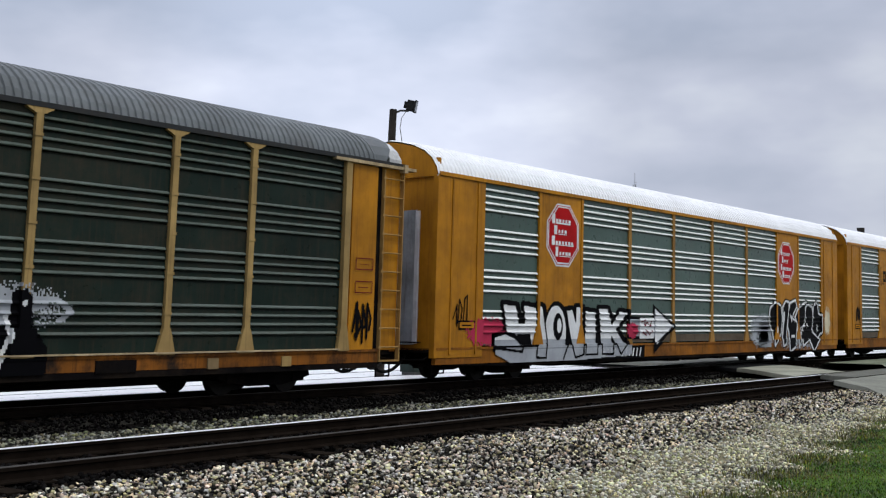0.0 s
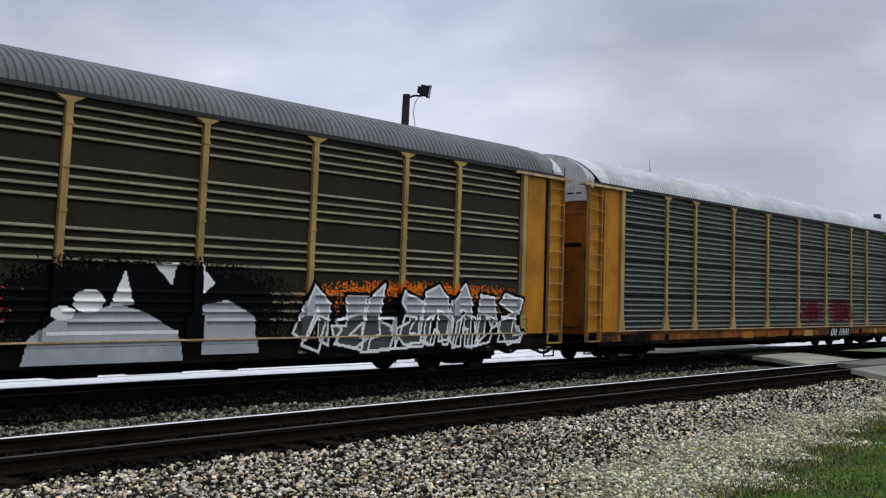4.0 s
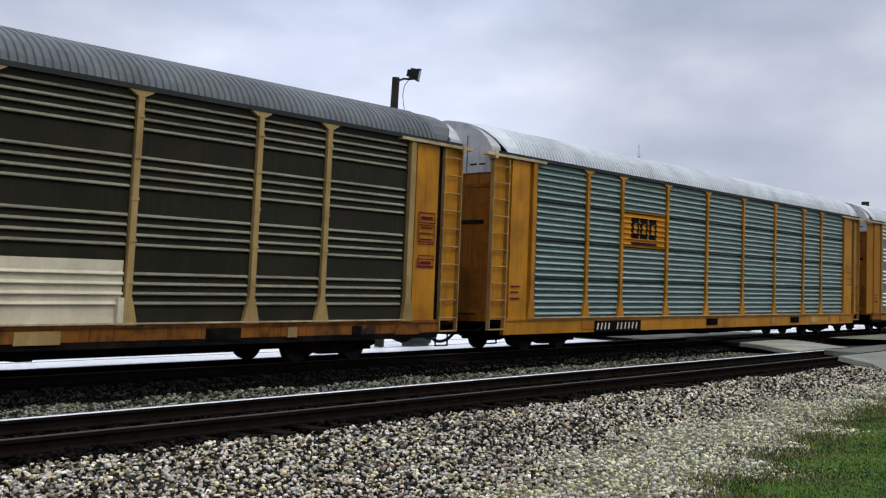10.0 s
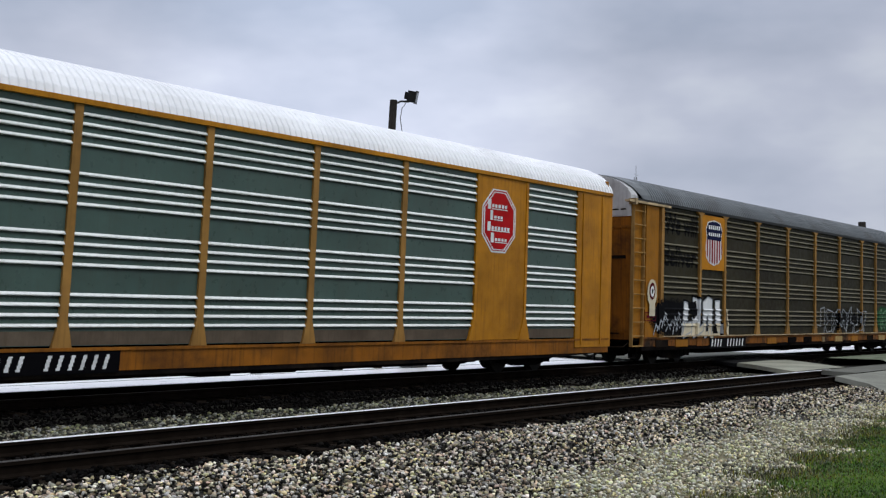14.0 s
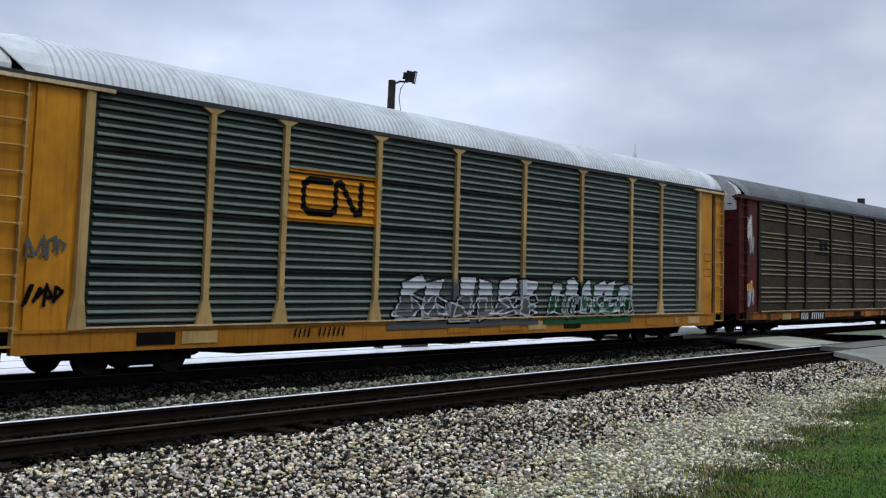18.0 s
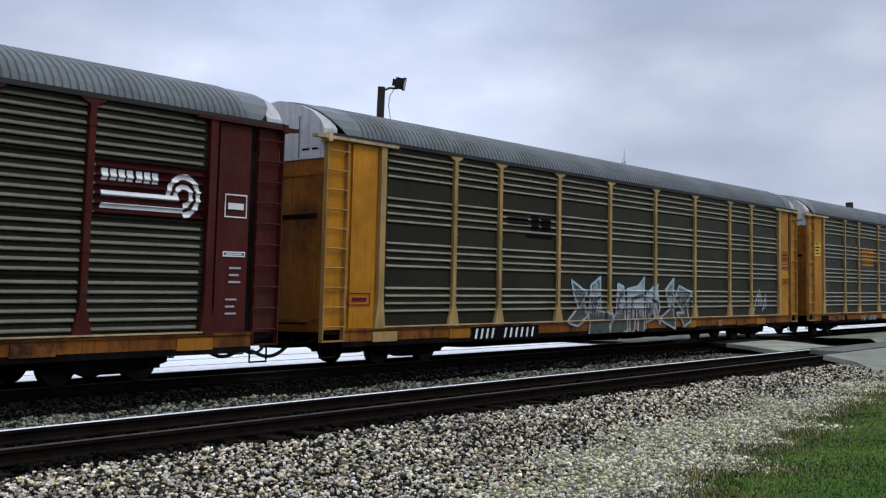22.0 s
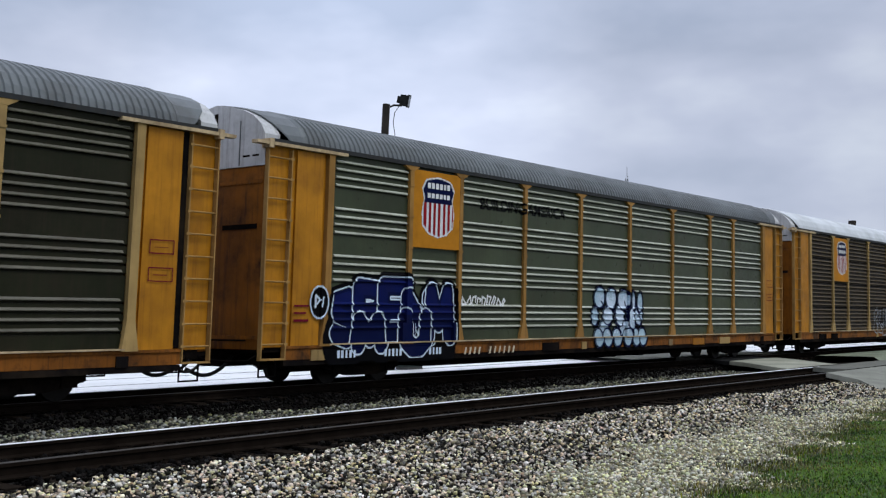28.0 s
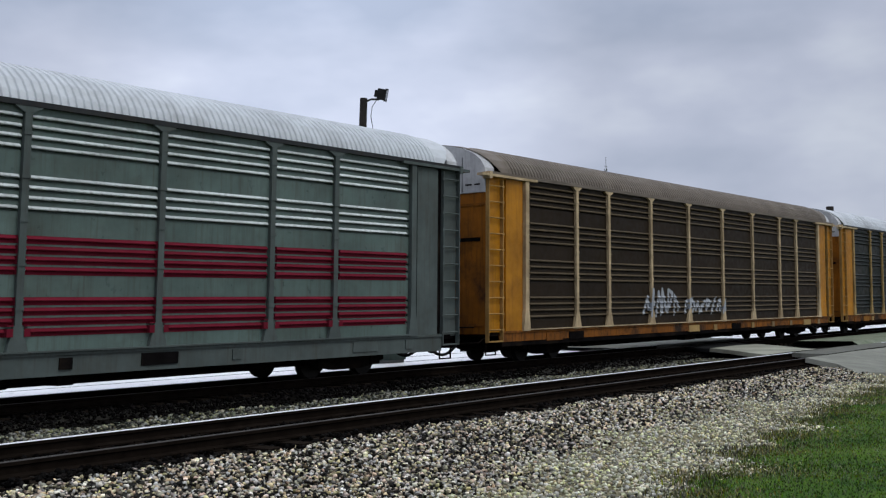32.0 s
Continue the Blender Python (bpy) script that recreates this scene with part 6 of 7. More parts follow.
def tag(i, x0, x1, z0, z1, pigment, seed, n=6, r=0.035, box=None):
    """A quick scrawled tag of loose strokes."""
    q = random.Random(seed)
    lines = []
    for k in range(n):
        a = x0 + (x1 - x0) * (k + 0.1) / n
        b = x0 + (x1 - x0) * (k + 0.9) / n
        lines.append([(a, q.uniform(z0, z0 + 0.3 * (z1 - z0))), (q.uniform(a, b), q.uniform(z0 + 0.7 * (z1 - z0), z1)), (b, q.uniform(z0, z1)), (q.uniform(a, b), q.uniform(z0, z0 + 0.5 * (z1 - z0)))])
    paint(i, "tag", (x0 - 0.1, x1 + 0.1, z0 - 0.1, z1 + 0.1), [(strokes(lines, r), pigment)], 0.02, "scrawled spray paint tag")


def wild(i, n, x0, x1, z0, z1, seed, upper_paint, lower_paint, rim, back=(), cut=None, thin=0.022, black=0.10, lean=0.12, after=(), cell=0.026, label="wild-style graffiti blocks"):
    """Angular graffiti: black backing, two-tone blocks, thin rim lines."""
    p = chunks(n, x0, x1, z0, z1, seed, lean)
    d = chunks(n, x0 + 0.1, x1 + 0.1, z0, z0 + 0.55 * (z1 - z0), seed + 50, lean)
    cut = cut if cut is not None else z0 + 0.45 * (z1 - z0)
    hi = lambda X, Z: Z > cut
    layers = list(back) + [(anyof(fill(p), edge(p, black), edge(d, black)), K_BLACK), (fill(p), lower_paint), (both_of(fill(p), hi), upper_paint), (anyof(edge(p, thin), edge(d, thin)), rim)] + list(after)
    paint(i, "graffiti", (x0 - 0.3, x1 + 0.45, max(0.44, z0 - 0.25), z1 + 0.35), layers, cell, label)


# red-rimmed yellow car with the long silver word and the black word
octagon(1, -8.92, -7.27, 2.98, 4.68)
octagon(1, 7.2, 8.78, 2.98, 4.58)
paint(1, "spray", (-12.5, -10.6, 0.85, 1.6), [(mist(-12.5, -10.5, 0.85, 1.6, 0.75, 3), K_PINK)], 0.04, "pink spray cloud")
YONIK = [
    ((-10.86, 1.94), (-10.26, 1.91), (-10.11, 1.47), (-9.85, 1.46), (-9.93, 1.93), (-9.29, 1.87), (-9.25, 0.89), (-9.81, 0.87), (-10.3, 1.15), (-10.68, 1.2)),
    ((-11.2, 1.1), (-10.71, 1.19), (-10.22, 1.05), (-9.96, 0.88), (-10, 0.71), (-11.2, 0.82)),
    ((-9.23, 1.94), (-9.06, 1.88), (-8.82, 0.99), (-8.87, 0.53), (-9.32, 0.55)),
    ((-7.89, 1.82), (-7.55, 1.84), (-7.38, 1.5), (-7.38, 1.91), (-6.98, 1.9), (-6.93, 0.59), (-7.38, 0.51), (-7.62, 0.98), (-7.7, 1.19)),
    ((-6.83, 1.82), (-6.25, 1.78), (-6.17, 0.58), (-6.83, 0.59)),
    ((-6.08, 1.89), (-5.56, 1.89), (-5.31, 1.44), (-4.87, 1.82), (-4.33, 1.79), (-5.05, 1.27), (-4.48, 0.84), (-4.82, 0.56), (-5.31, 1.07), (-5.26, 0.57), (-5.9, 0.58)),
    ((-11.2, 0.86), (-4.16, 0.82), (-4.16, 0.53), (-6.83, 0.45), (-8.82, 0.42), (-10.38, 0.39), (-11.2, 0.67)),
]
hole1 = anyof(oval(-8.29, 1.36, 0.24, 0.36))
body1 = anyof(fill(YONIK), oval(-8.40, 1.18, 0.52, 0.74))
paint(1, "graffiti", (-11.7, -3.8, 0.44, 2.3), [
    (anyof(fill(shifted(YONIK, 0.10, -0.02)), edge(YONIK[:-1], 0.10), edge(shifted(YONIK[:-1], 0.12, 0.02), 0.06), oval(-8.34, 1.18, 0.66, 0.86)), K_BLACK),
    (body1, K_SILVER), (both_of(body1, lambda X, Z: Z > 1.02), K_WHITE),
    (anyof(edge(YONIK[:-1], 0.028), hole1, poly((-10.22, 1.16), (-9.58, 1.16), (-9.5, 0.86), (-9.95, 0.86)), strokes([[(-8.0, 0.5), (-7.75, 0.9), (-7.72, 1.3)], [(-11.2, 0.84), (-9.3, 0.86)]], 0.03)), K_BLACK),
    (oval(-8.24, 1.38, 0.11, 0.19), K_WHITE)], 0.024, "long silver graffiti word with black outline")
paint(1, "graffiti_arrow", (-4.6, -1.2, 0.5, 2.1), [
    (poly((-4.5, 1.0), (-2.75, 0.95), (-2.75, 0.55), (-1.25, 1.38), (-2.75, 2.05), (-2.8, 1.62), (-4.4, 1.68)), K_BLACK),
    (poly((-4.3, 1.08), (-2.62, 1.05), (-2.62, 0.80), (-1.42, 1.38), (-2.62, 1.92), (-2.68, 1.55), (-4.3, 1.58)), K_SILVER),
    (poly((-2.62, 0.85), (-1.45, 1.38), (-2.62, 1.9)), K_WHITE), (rect(-3.62, -2.72, 1.0, 1.62), K_WHITE), (mist(-4.5, -3.7, 1.0, 1.5, 1.5, 5), K_PINK), (strokes([[(-3.5, 1.5), (-3.3, 1.56), (-3.35, 1.38), (-3.15, 1.5), (-3.0, 1.36), (-2.85, 1.54)], [(-3.45, 1.2), (-3.2, 1.1), (-3.25, 1.26), (-3.0, 1.12), (-2.85, 1.24)]], 0.022), K_PURPLE)], 0.025, "silver graffiti arrow")
paint(1, "spray", (4.6, 6.6, 0.5, 1.9), [(mist(4.6, 6.6, 0.55, 1.9, 0.6, 8), K_SILVER)], 0.04, "silver spray cloud")
DESTRO = [
    ((6.4, 1.63), (6.51, 2.04), (6.98, 2.27), (7.42, 2.15), (7.56, 1.66), (7.42, 1.12), (6.87, 0.67), (6.73, 1.17), (6.47, 1.39)),
    ((7.62, 2.09), (7.9, 2.32), (8.23, 2.29), (8.19, 1.86), (8.06, 1.52), (7.98, 1.17), (7.94, 0.72), (7.7, 0.66), (7.58, 1), (7.7, 1.52)),
    ((8.23, 2.01), (8.35, 2.26), (8.91, 2.38), (9.03, 2.14), (8.67, 1.86), (8.59, 1.66), (9.07, 1.54), (8.99, 1.11), (8.91, 0.6), (8.35, 0.43), (8.23, 1.17), (8.1, 1.35), (8.14, 1.8)),
    ((8.87, 1.72), (9.15, 2.03), (10.15, 2.34), (10.02, 1.77), (9.93, 1.42), (9.54, 1.36), (9.54, 1), (9.32, 0.58), (9.19, 1), (9.07, 1.51)),
    ((10.06, 2.13), (10.36, 2.22), (10.8, 2.13), (10.89, 1.77), (10.71, 1.23), (11.5, 0.87), (10.89, 0.4), (10.36, 0.88), (9.75, 0.64), (9.56, 1), (9.84, 1.42), (10.02, 1.65)),
    ((10.89, 1.89), (10.97, 2.19), (11.23, 2.36), (11.45, 2.12), (11.5, 1.89), (11.8, 1.82), (11.8, 1.17), (11.41, 0.93), (10.76, 1.17), (10.8, 1.53)),
]
paint(1, "graffiti", (5.2, 12.9, 0.44, 2.6), [
    (anyof(mist(5.2, 6.9, 0.6, 1.7, 0.4, 9), mist(7.2, 11.6, 0.46, 1.1, 0.12, 10), rect(5.3, 6.5, 0.62, 0.95)), K_SILVER),
    (edge(DESTRO, 0.11), K_BLACK), (edge(DESTRO, 0.06), K_WHITE), (fill(DESTRO), K_BLACK),
    (edge(DESTRO, 0.026), K_WHITE),
    (anyof(oval(7.1, 1.25, 0.06, 0.13), oval(11.3, 1.3, 0.05, 0.16), oval(10.2, 1.42, 0.06, 0.1), poly((8.3, 1.85), (8.5, 1.5), (8.55, 1.75)), rect(8.45, 8.8, 0.95, 1.05), oval(7.75, 1.75, 0.05, 0.2)), K_WHITE),
    (anyof(mist(11.95, 12.7, 0.95, 2.2, 0.5, 29)), K_CREAM)], 0.022, "black graffiti letters with white outline on silver spray")
tag(1, -13.0, -12.4, 1.3, 2.1, K_BLACK, 2, 3, 0.02)
marks(1, -5.83, -3.49)

blocks(2, -8.72, -7.62, 3.45, 3.95, K_BLACK, None, False, True)
paint(2, "patch", (-3.7, -0.9, 0.45, 1.85), [(anyof(rect(-3.6, -1.5, 0.5, 1.72), rect(-1.4, -1.1, 0.55, 1.6)), K_SILVER), (mist(-3.5, -1.6, 0.6, 1.7, 0.6, 4), K_WHITE)], 0.03, "rolled white paint patch")
tag(2, -12.6, -11.95, 1.55, 2.3, K_BLACK, 9, 3, 0.05)
marks(2, -5.96, -3.58)
paint(2, "graffiti", (7.0, 9.3, 0.85, 2.4), [(strokes([[(7.35, 0.95), (7.45, 1.5), (7.6, 1.95), (7.95, 2.1), (8.4, 2.1), (8.75, 1.95), (8.85, 1.5), (8.8, 0.95)], [(7.6, 1.95), (7.3, 2.25)], [(8.75, 1.95), (9.1, 2.3), (8.95, 1.9)], [(7.75, 1.75), (8.05, 1.72)], [(8.25, 1.72), (8.55, 1.75)], [(8.15, 1.6), (8.1, 1.35), (8.25, 1.33)], [(7.95, 1.15), (8.2, 1.1), (8.4, 1.15)]], 0.022), K_PURPLE)], 0.016, "thin dark red line drawing")

blocks(3, -6.62, -4.98, 2.96, 3.76, K_GOLD)
paint(3, "spray", (-12.6, -2.2, 0.45, 2.3), [(anyof(mist(-12.6, -10.2, 0.45, 2.1, 0.9, 2), mist(-5.0, -2.2, 0.5, 2.1, 0.9, 3), mist(-10, -5, 1.5, 2.2, 0.4, 8)), K_RED), (anyof(mist(-12.3, -10.6, 0.6, 1.85, 0.9, 5), mist(-4.6, -2.5, 0.6, 1.8, 0.9, 6)), K_ORANGE), (anyof(mist(-12.0, -10.9, 0.8, 1.6, 0.5, 15), mist(-4.3, -2.9, 0.8, 1.5, 0.4, 16)), K_YELLOW)], 0.035, "orange spray fire")
wild(3, 8, -11.2, -4.0, 0.5, 2.0, 7, K_LIME, K_GREEN, K_BLACK, cut=1.35, thin=0.035, black=0.08, after=[(anyof(mist(-11.2, -3.9, 1.1, 1.45, 0.12, 12), rect(-8.1, -7.5, 0.56, 0.64)), K_SKY)], label="green graffiti blocks on an orange fire")
paint(3, "graffiti_figure", (-3.2, 4.2, 0.45, 2.4), [
    (mist(-3.2, 4.2, 0.45, 2.4, 0.85, 21), K_BLACK), (anyof(poly((-2.0, 0.5), (1.2, 0.5), (1.1, 1.0), (0.4, 1.35), (-0.2, 1.5), (-1.4, 1.3), (-1.9, 0.9)), poly((1.6, 0.6), (3.0, 0.6), (2.9, 1.3), (2.2, 1.6), (1.6, 1.5))), K_SILVER),
    (anyof(poly((-0.4, 1.45), (-0.1, 2.1), (0.1, 1.5)), poly((0.5, 2.2), (1.0, 2.25), (0.9, 1.85)), poly((1.5, 2.25), (1.9, 1.9), (1.6, 1.7)), oval(-0.8, 1.55, 0.3, 0.2), oval(-1.3, 1.35, 0.25, 0.12), rect(-1.6, 1.1, 0.98, 1.04)), K_WHITE)], 0.03, "black and grey spray painted figures")
wild(3, 8, 4.0, 11.7, 0.65, 1.85, 5, K_SILVER, K_SHADE, K_WHITE, back=[(mist(3.8, 12.2, 1.2, 2.1, 0.35, 4), K_ORANGE), (mist(3.6, 12.2, 0.5, 1.9, 0.5, 14), K_BLACK)], cut=1.3, thin=0.028)
marks(3, -6.9, -4.74, 0.60)

paint(4, "spray", (1.4, 7.4, 0.9, 2.1), [(anyof(mist(1.4, 4.2, 0.95, 2.0, 0.22, 3, 0.06), mist(4.6, 7.3, 0.95, 2.05, 0.30, 4, 0.06)), K_MAROON)], 0.04, "faint red spray cloud")
marks(4, 4.85, 6.9, 0.66, 0.26)

snake(5, (-7.02, -4.38, 2.88, 3.84))
bub = [(-10.3, 1.62, 1.0, 0.55), (-9.0, 1.30, 0.75, 0.42), (-7.5, 1.35, 0.98, 0.75), (-5.85, 1.30, 0.92, 0.68), (-4.5, 1.30, 0.8, 0.64)]
hole = [(-10.3, 1.85, 0.42, 0.14), (-7.45, 1.15, 0.3, 0.22), (-5.8, 1.1, 0.26, 0.22), (-4.5, 1.25, 0.28, 0.26)]
upper = lambda X, Z: Z > 1.28
paint(5, "graffiti", (-12.4, -2.0, 0.45, 2.35), [
    (anyof(mist(-12.4, -10.6, 0.45, 1.9, 0.7, 2), rect(-11.0, -3.7, 1.5, 1.95), rect(-3.75, -2.8, 0.46, 1.85)), K_MAROON), (anyof(rect(-3.7, -2.95, 0.46, 1.8), mist(-12.3, -11.2, 0.5, 1.5, 0.9, 4)), K_RED), (rect(-2.95, -2.05, 0.46, 1.75), K_BLUE),
    (anyof(*(oval(x, z, a + 0.09, b + 0.09) for x, z, a, b in bub), rect(-11.3, -3.75, 0.50, 1.1)), K_BLACK), (anyof(*(oval(x, z, a, b) for x, z, a, b in bub), rect(-3.95, -3.6, 1.28, 1.9)), K_DEEP),
    (both_of(anyof(*(oval(x, z, a, b) for x, z, a, b in bub), rect(-3.95, -3.6, 1.28, 1.9)), upper), K_WHITE), (anyof(*(oval(*h) for h in hole)), K_BLACK),
    (anyof(*(poly((x - 0.75, 0.86), (x + 0.75, 0.86), (x + 0.55, 0.66), (x - 0.55, 0.66)) for x in (-10.6, -7.6, -5.6, -4.2))), K_ORANGE)], 0.03, "white topped bubble graffiti with red and black shading")
wild(5, 11, -2.0, 11.4, 0.92, 2.05, 3, K_SILVER, K_SHADE, K_WHITE, back=[(anyof(mist(-2.3, 11.9, 0.9, 2.3, 0.9, 31), rect(-2.2, 11.8, 0.50, 1.3)), K_BLACK), (mist(0.0, 11.0, 1.5, 2.3, 0.2, 33), K_BLUE)], cut=1.40, thin=0.026, after=[(fill(chunks(9, -1.8, 11.4, 0.50, 0.84, 12, 0.4, 0.10)), K_YELLOW)], label="silver graffiti blocks over a yellow sill")
marks(5, -8.03, -5.41, 0.60)

paint(6, "lettering", (4.4, 7.2, 3.35, 3.8), [(anyof(*(rect(4.5 + 0.2 * k, 4.63 + 0.2 * k, 3.45, 3.66) for k in range(13))), K_RED)], 0.022, "red bars in place of lettering")
JIGLR = [
    ((1.51, 0.94), (1.47, 1.33), (1.82, 1.55), (2.29, 1.39), (2.57, 1.07), (2.53, 0.83), (2.26, 0.51), (1.78, 0.42)),
    ((2.73, 2.08), (3.83, 2.04), (3.79, 1.8), (3.65, 1.65), (3.59, 0.92), (3.32, 0.43), (2.73, 0.43), (3.04, 0.92), (2.94, 1.81), (2.73, 1.91)),
    ((3.91, 2.29), (5.01, 2.41), (5.06, 2.2), (4.82, 2.07), (4.58, 1.45), (4.54, 0.83), (3.95, 0.82), (3.87, 1.16), (3.99, 1.94)),
    ((4.82, 1.67), (5.2, 2.07), (5.77, 2.19), (6.34, 1.98), (6.67, 1.6), (6.91, 1.35), (6.72, 0.84), (6.34, 0.41), (5.11, 0.42), (4.68, 0.83), (4.73, 1.29)),
    ((6.77, 2.3), (7.86, 2.35), (7.99, 2.05), (7.73, 2), (7.63, 1.34), (8.62, 1.28), (8.57, 0.83), (8.25, 0.52), (7.42, 0.75), (7.15, 1.63), (6.96, 2.03)),
    ((8.46, 2.1), (9.2, 2.11), (10.01, 2.01), (10.31, 1.65), (10.25, 1.23), (9.9, 0.99), (10.19, 0.54), (9.66, 0.46), (9.2, 0.88), (9.15, 0.48), (8.62, 0.51), (8.41, 1.05), (8.55, 1.85)),
]
void6 = anyof(oval(5.95, 1.60, 0.28, 0.24), oval(5.75, 0.80, 0.24, 0.24), oval(9.55, 1.62, 0.2, 0.28), poly((4.05, 1.1), (4.3, 1.6), (4.45, 1.1)))
body6 = without(fill(JIGLR), void6)
paint(6, "graffiti", (0.3, 12.6, 0.44, 2.75), [
    (anyof(mist(0.1, 2.6, 0.85, 1.8, 1.0, 3), mist(10.0, 12.6, 0.7, 1.9, 0.8, 5), mist(1.8, 3.2, 1.4, 2.3, 0.3, 7)), K_BLUE),
    (anyof(edge(shifted(JIGLR, 0.10, -0.04), 0.13), fill(shifted(JIGLR, 0.14, -0.06)), rect(2.0, 10.2, 0.46, 0.78)), K_BLACK),
    (body6, K_PURPLE), (both_of(body6, lambda X, Z: Z > 1.15), K_STRIPE),
    (anyof(edge(JIGLR, 0.052), edge([c for c in (((5.66, 1.55), (5.95, 1.86), (6.25, 1.55)), ((5.5, 0.8), (5.75, 1.06), (6.0, 0.8), (5.75, 0.55)), ((9.35, 1.35), (9.4, 1.9), (9.75, 1.7)))], 0.04), rect(5.6, 6.9, 1.33, 1.43), both_of(edge(shifted(JIGLR, 0.09, 0.0), 0.06), lambda X, Z: Z < 1.6)), K_WHITE),
    (edge(shifted(JIGLR, 0.06, -0.01), 0.012), K_SHADE)], 0.024, "dark red graffiti letters with white outline and black depth")
marks(6, -5.98, -3.63, 0.56, 0.17)

shield(7, -8.88, -7.55, 3.14, 4.68, (-9.2, -7.05, 2.95, 4.82))
tag(7, -11.2, -7.2, 1.2, 1.8, K_SILVER, 5, 9, 0.015)
paint(7, "patch", (-4.4, 4.7, 0.85, 2.05), [(anyof(rect(-1.32, 1.34, 0.9, 1.95), rect(1.58, 4.2, 0.9, 1.95)), K_CREAM), (anyof(oval(-3.9, 1.6, 0.35, 0.2), rect(-3.7, -2.8, 1.0, 1.6), oval(-3.9, 1.1, 0.3, 0.15)), K_TEAL), (anyof(oval(-3.9, 1.62, 0.28, 0.14), rect(-3.4, -3.1, 1.5, 1.7)), K_WHITE)], 0.03, "cream rolled paint patches and a teal scrawl")
marks(7, -8.11, -5.37, 0.62)
blocks(8, -6.55, -4.95, 2.98, 3.78, K_BLACK, (-7.05, -4.42, 2.86, 3.96))
marks(8, -8.43, -6.01, 0.62, 0.18, True, K_CREAM)
paint(9, "emblem", (-7.0, -4.4, 3.0, 3.85), [(anyof(rect(-6.9, -5.9, 3.62, 3.70), rect(-6.85, -5.85, 3.50, 3.57), rect(-6.8, -5.8, 3.38, 3.44), poly((-5.9, 3.3), (-5.5, 3.3), (-5.5, 3.75), (-5.8, 3.75)), oval(-5.2, 3.5, 0.26, 0.24), oval(-4.8, 3.55, 0.2, 0.2), *(rect(-6.8 + 0.22 * k, -6.68 + 0.22 * k, 3.1, 3.2) for k in range(11))), K_BLACK)], 0.022, "small black emblem of bars and blots")
marks(9, -7.01, -4.57, 0.62, 0.18, False, K_BLACK)
octagon(10, -8.92, -7.27, 2.98, 4.66)
octagon(10, 7.26, 8.72, 3.02, 4.60)
marks(10, -5.69, -3.26)

paint(11, "slogan", (-11.75, -9.05, 2.98, 4.86), [(anyof(printed("We will", -11.6, -9.3, 4.06, 4.74), printed("deliver.", -11.62, -9.22, 3.06, 3.72)), K_BLACK)], 0.018, "black slogan letters")
shield(11, -8.74, -7.44, 3.2, 4.72, (-9.0, -7.25, 3.05, 4.85))
P11 = chunks(4, -10.3, -7.35, 0.88, 2.05, 21, 0.02)
paint(11, "graffiti", (-12.9, -6.7, 0.80, 2.85), [
    (anyof(mist(-12.6, -9.6, 0.82, 2.1, 0.95, 3), edge(P11, 0.09), fill(P11)), K_BLACK),
    (anyof(fill(P11), rect(-10.3, -7.4, 0.90, 1.02)), K_CREAM), (both_of(fill(P11), upper), K_WHITE),
    (anyof(edge(P11, 0.022), strokes([[(-12.3 + 0.23 * k, 0.95 + 0.1 * (k % 3)), (-12.15 + 0.23 * k, 1.25 + 0.12 * (k % 4)), (-12.0 + 0.23 * k, 1.1 + 0.2 * (k % 2))] for k in range(10)], 0.028)), K_SILVER),
    (anyof(poly((-9.9, 1.95), (-9.3, 2.0), (-9.2, 1.6), (-9.45, 1.4), (-9.8, 1.65)), poly((-8.0, 0.95), (-7.8, 1.3), (-7.6, 0.95))), K_BLACK),
    (anyof(oval(-12.45, 2.2, 0.30, 0.42), rect(-12.6, -12.25, 1.5, 1.9), oval(-6.95, 1.5, 0.13, 0.27), oval(-6.95, 1.05, 0.16, 0.15)), K_CREAM), (anyof(oval(-12.45, 2.25, 0.19, 0.26), oval(-6.95, 1.5, 0.07, 0.18)), K_MAROON), (oval(-12.45, 2.25, 0.12, 0.17), K_WHITE), (oval(-12.45, 2.25, 0.05, 0.08), K_BLACK)], 0.024, "black and white graffiti with a round eye")
E11 = chunks(7, 1.7, 8.0, 0.95, 1.9, 8)
paint(11, "graffiti", (1.4, 8.5, 0.8, 2.1), [(mist(1.6, 8.2, 0.85, 2.0, 0.15, 4), K_BLACK), (edge(E11, 0.022), K_SILVER)], 0.026, "silver outlined graffiti blocks")
paint(11, "graffiti", (9.0, 11.8, 0.85, 2.2), [(mist(9.1, 11.7, 0.9, 2.1, 0.75, 6), K_GREEN), (edge(chunks(3, 9.6, 11.2, 1.1, 1.9, 2), 0.035), K_LIME)], 0.03, "green spray cloud with pale outlines")
marks(11, -8.15, -5.48, 0.64)
shield(12, -8.7, -7.6, 3.75, 4.5, (-9.05, -7.3, 2.9, 4.6), True)
tag(12, -6.9, -1.5, 1.05, 1.85, K_SILVER, 31, 9, 0.04)
marks(12, -6.9, -4.6)
snake(13, (-7.02, -4.38, 2.92, 4.0))
for n13, a13, b13, s13, g13 in ((6, -3.7, 2.0, 9, K_SHADE), (6, 2.6, 7.0, 19, K_GREEN)):
    wild(13, n13, a13, b13, 0.92, 1.8, s13, K_SILVER, g13, K_SILVER, back=[(anyof(rect(a13 - 0.2, b13 + 0.2, 0.52, 0.84), mist(a13 - 0.2, b13 + 0.2, 0.8, 1.9, 0.3, s13)), K_GREEN if a13 > 0 else K_SHADE)], cut=1.45, thin=0.02, black=0.07, lean=0.3)
tag(13, -12.85, -12.1, 2.0, 2.4, K_SHADE, 4, 4, 0.025)
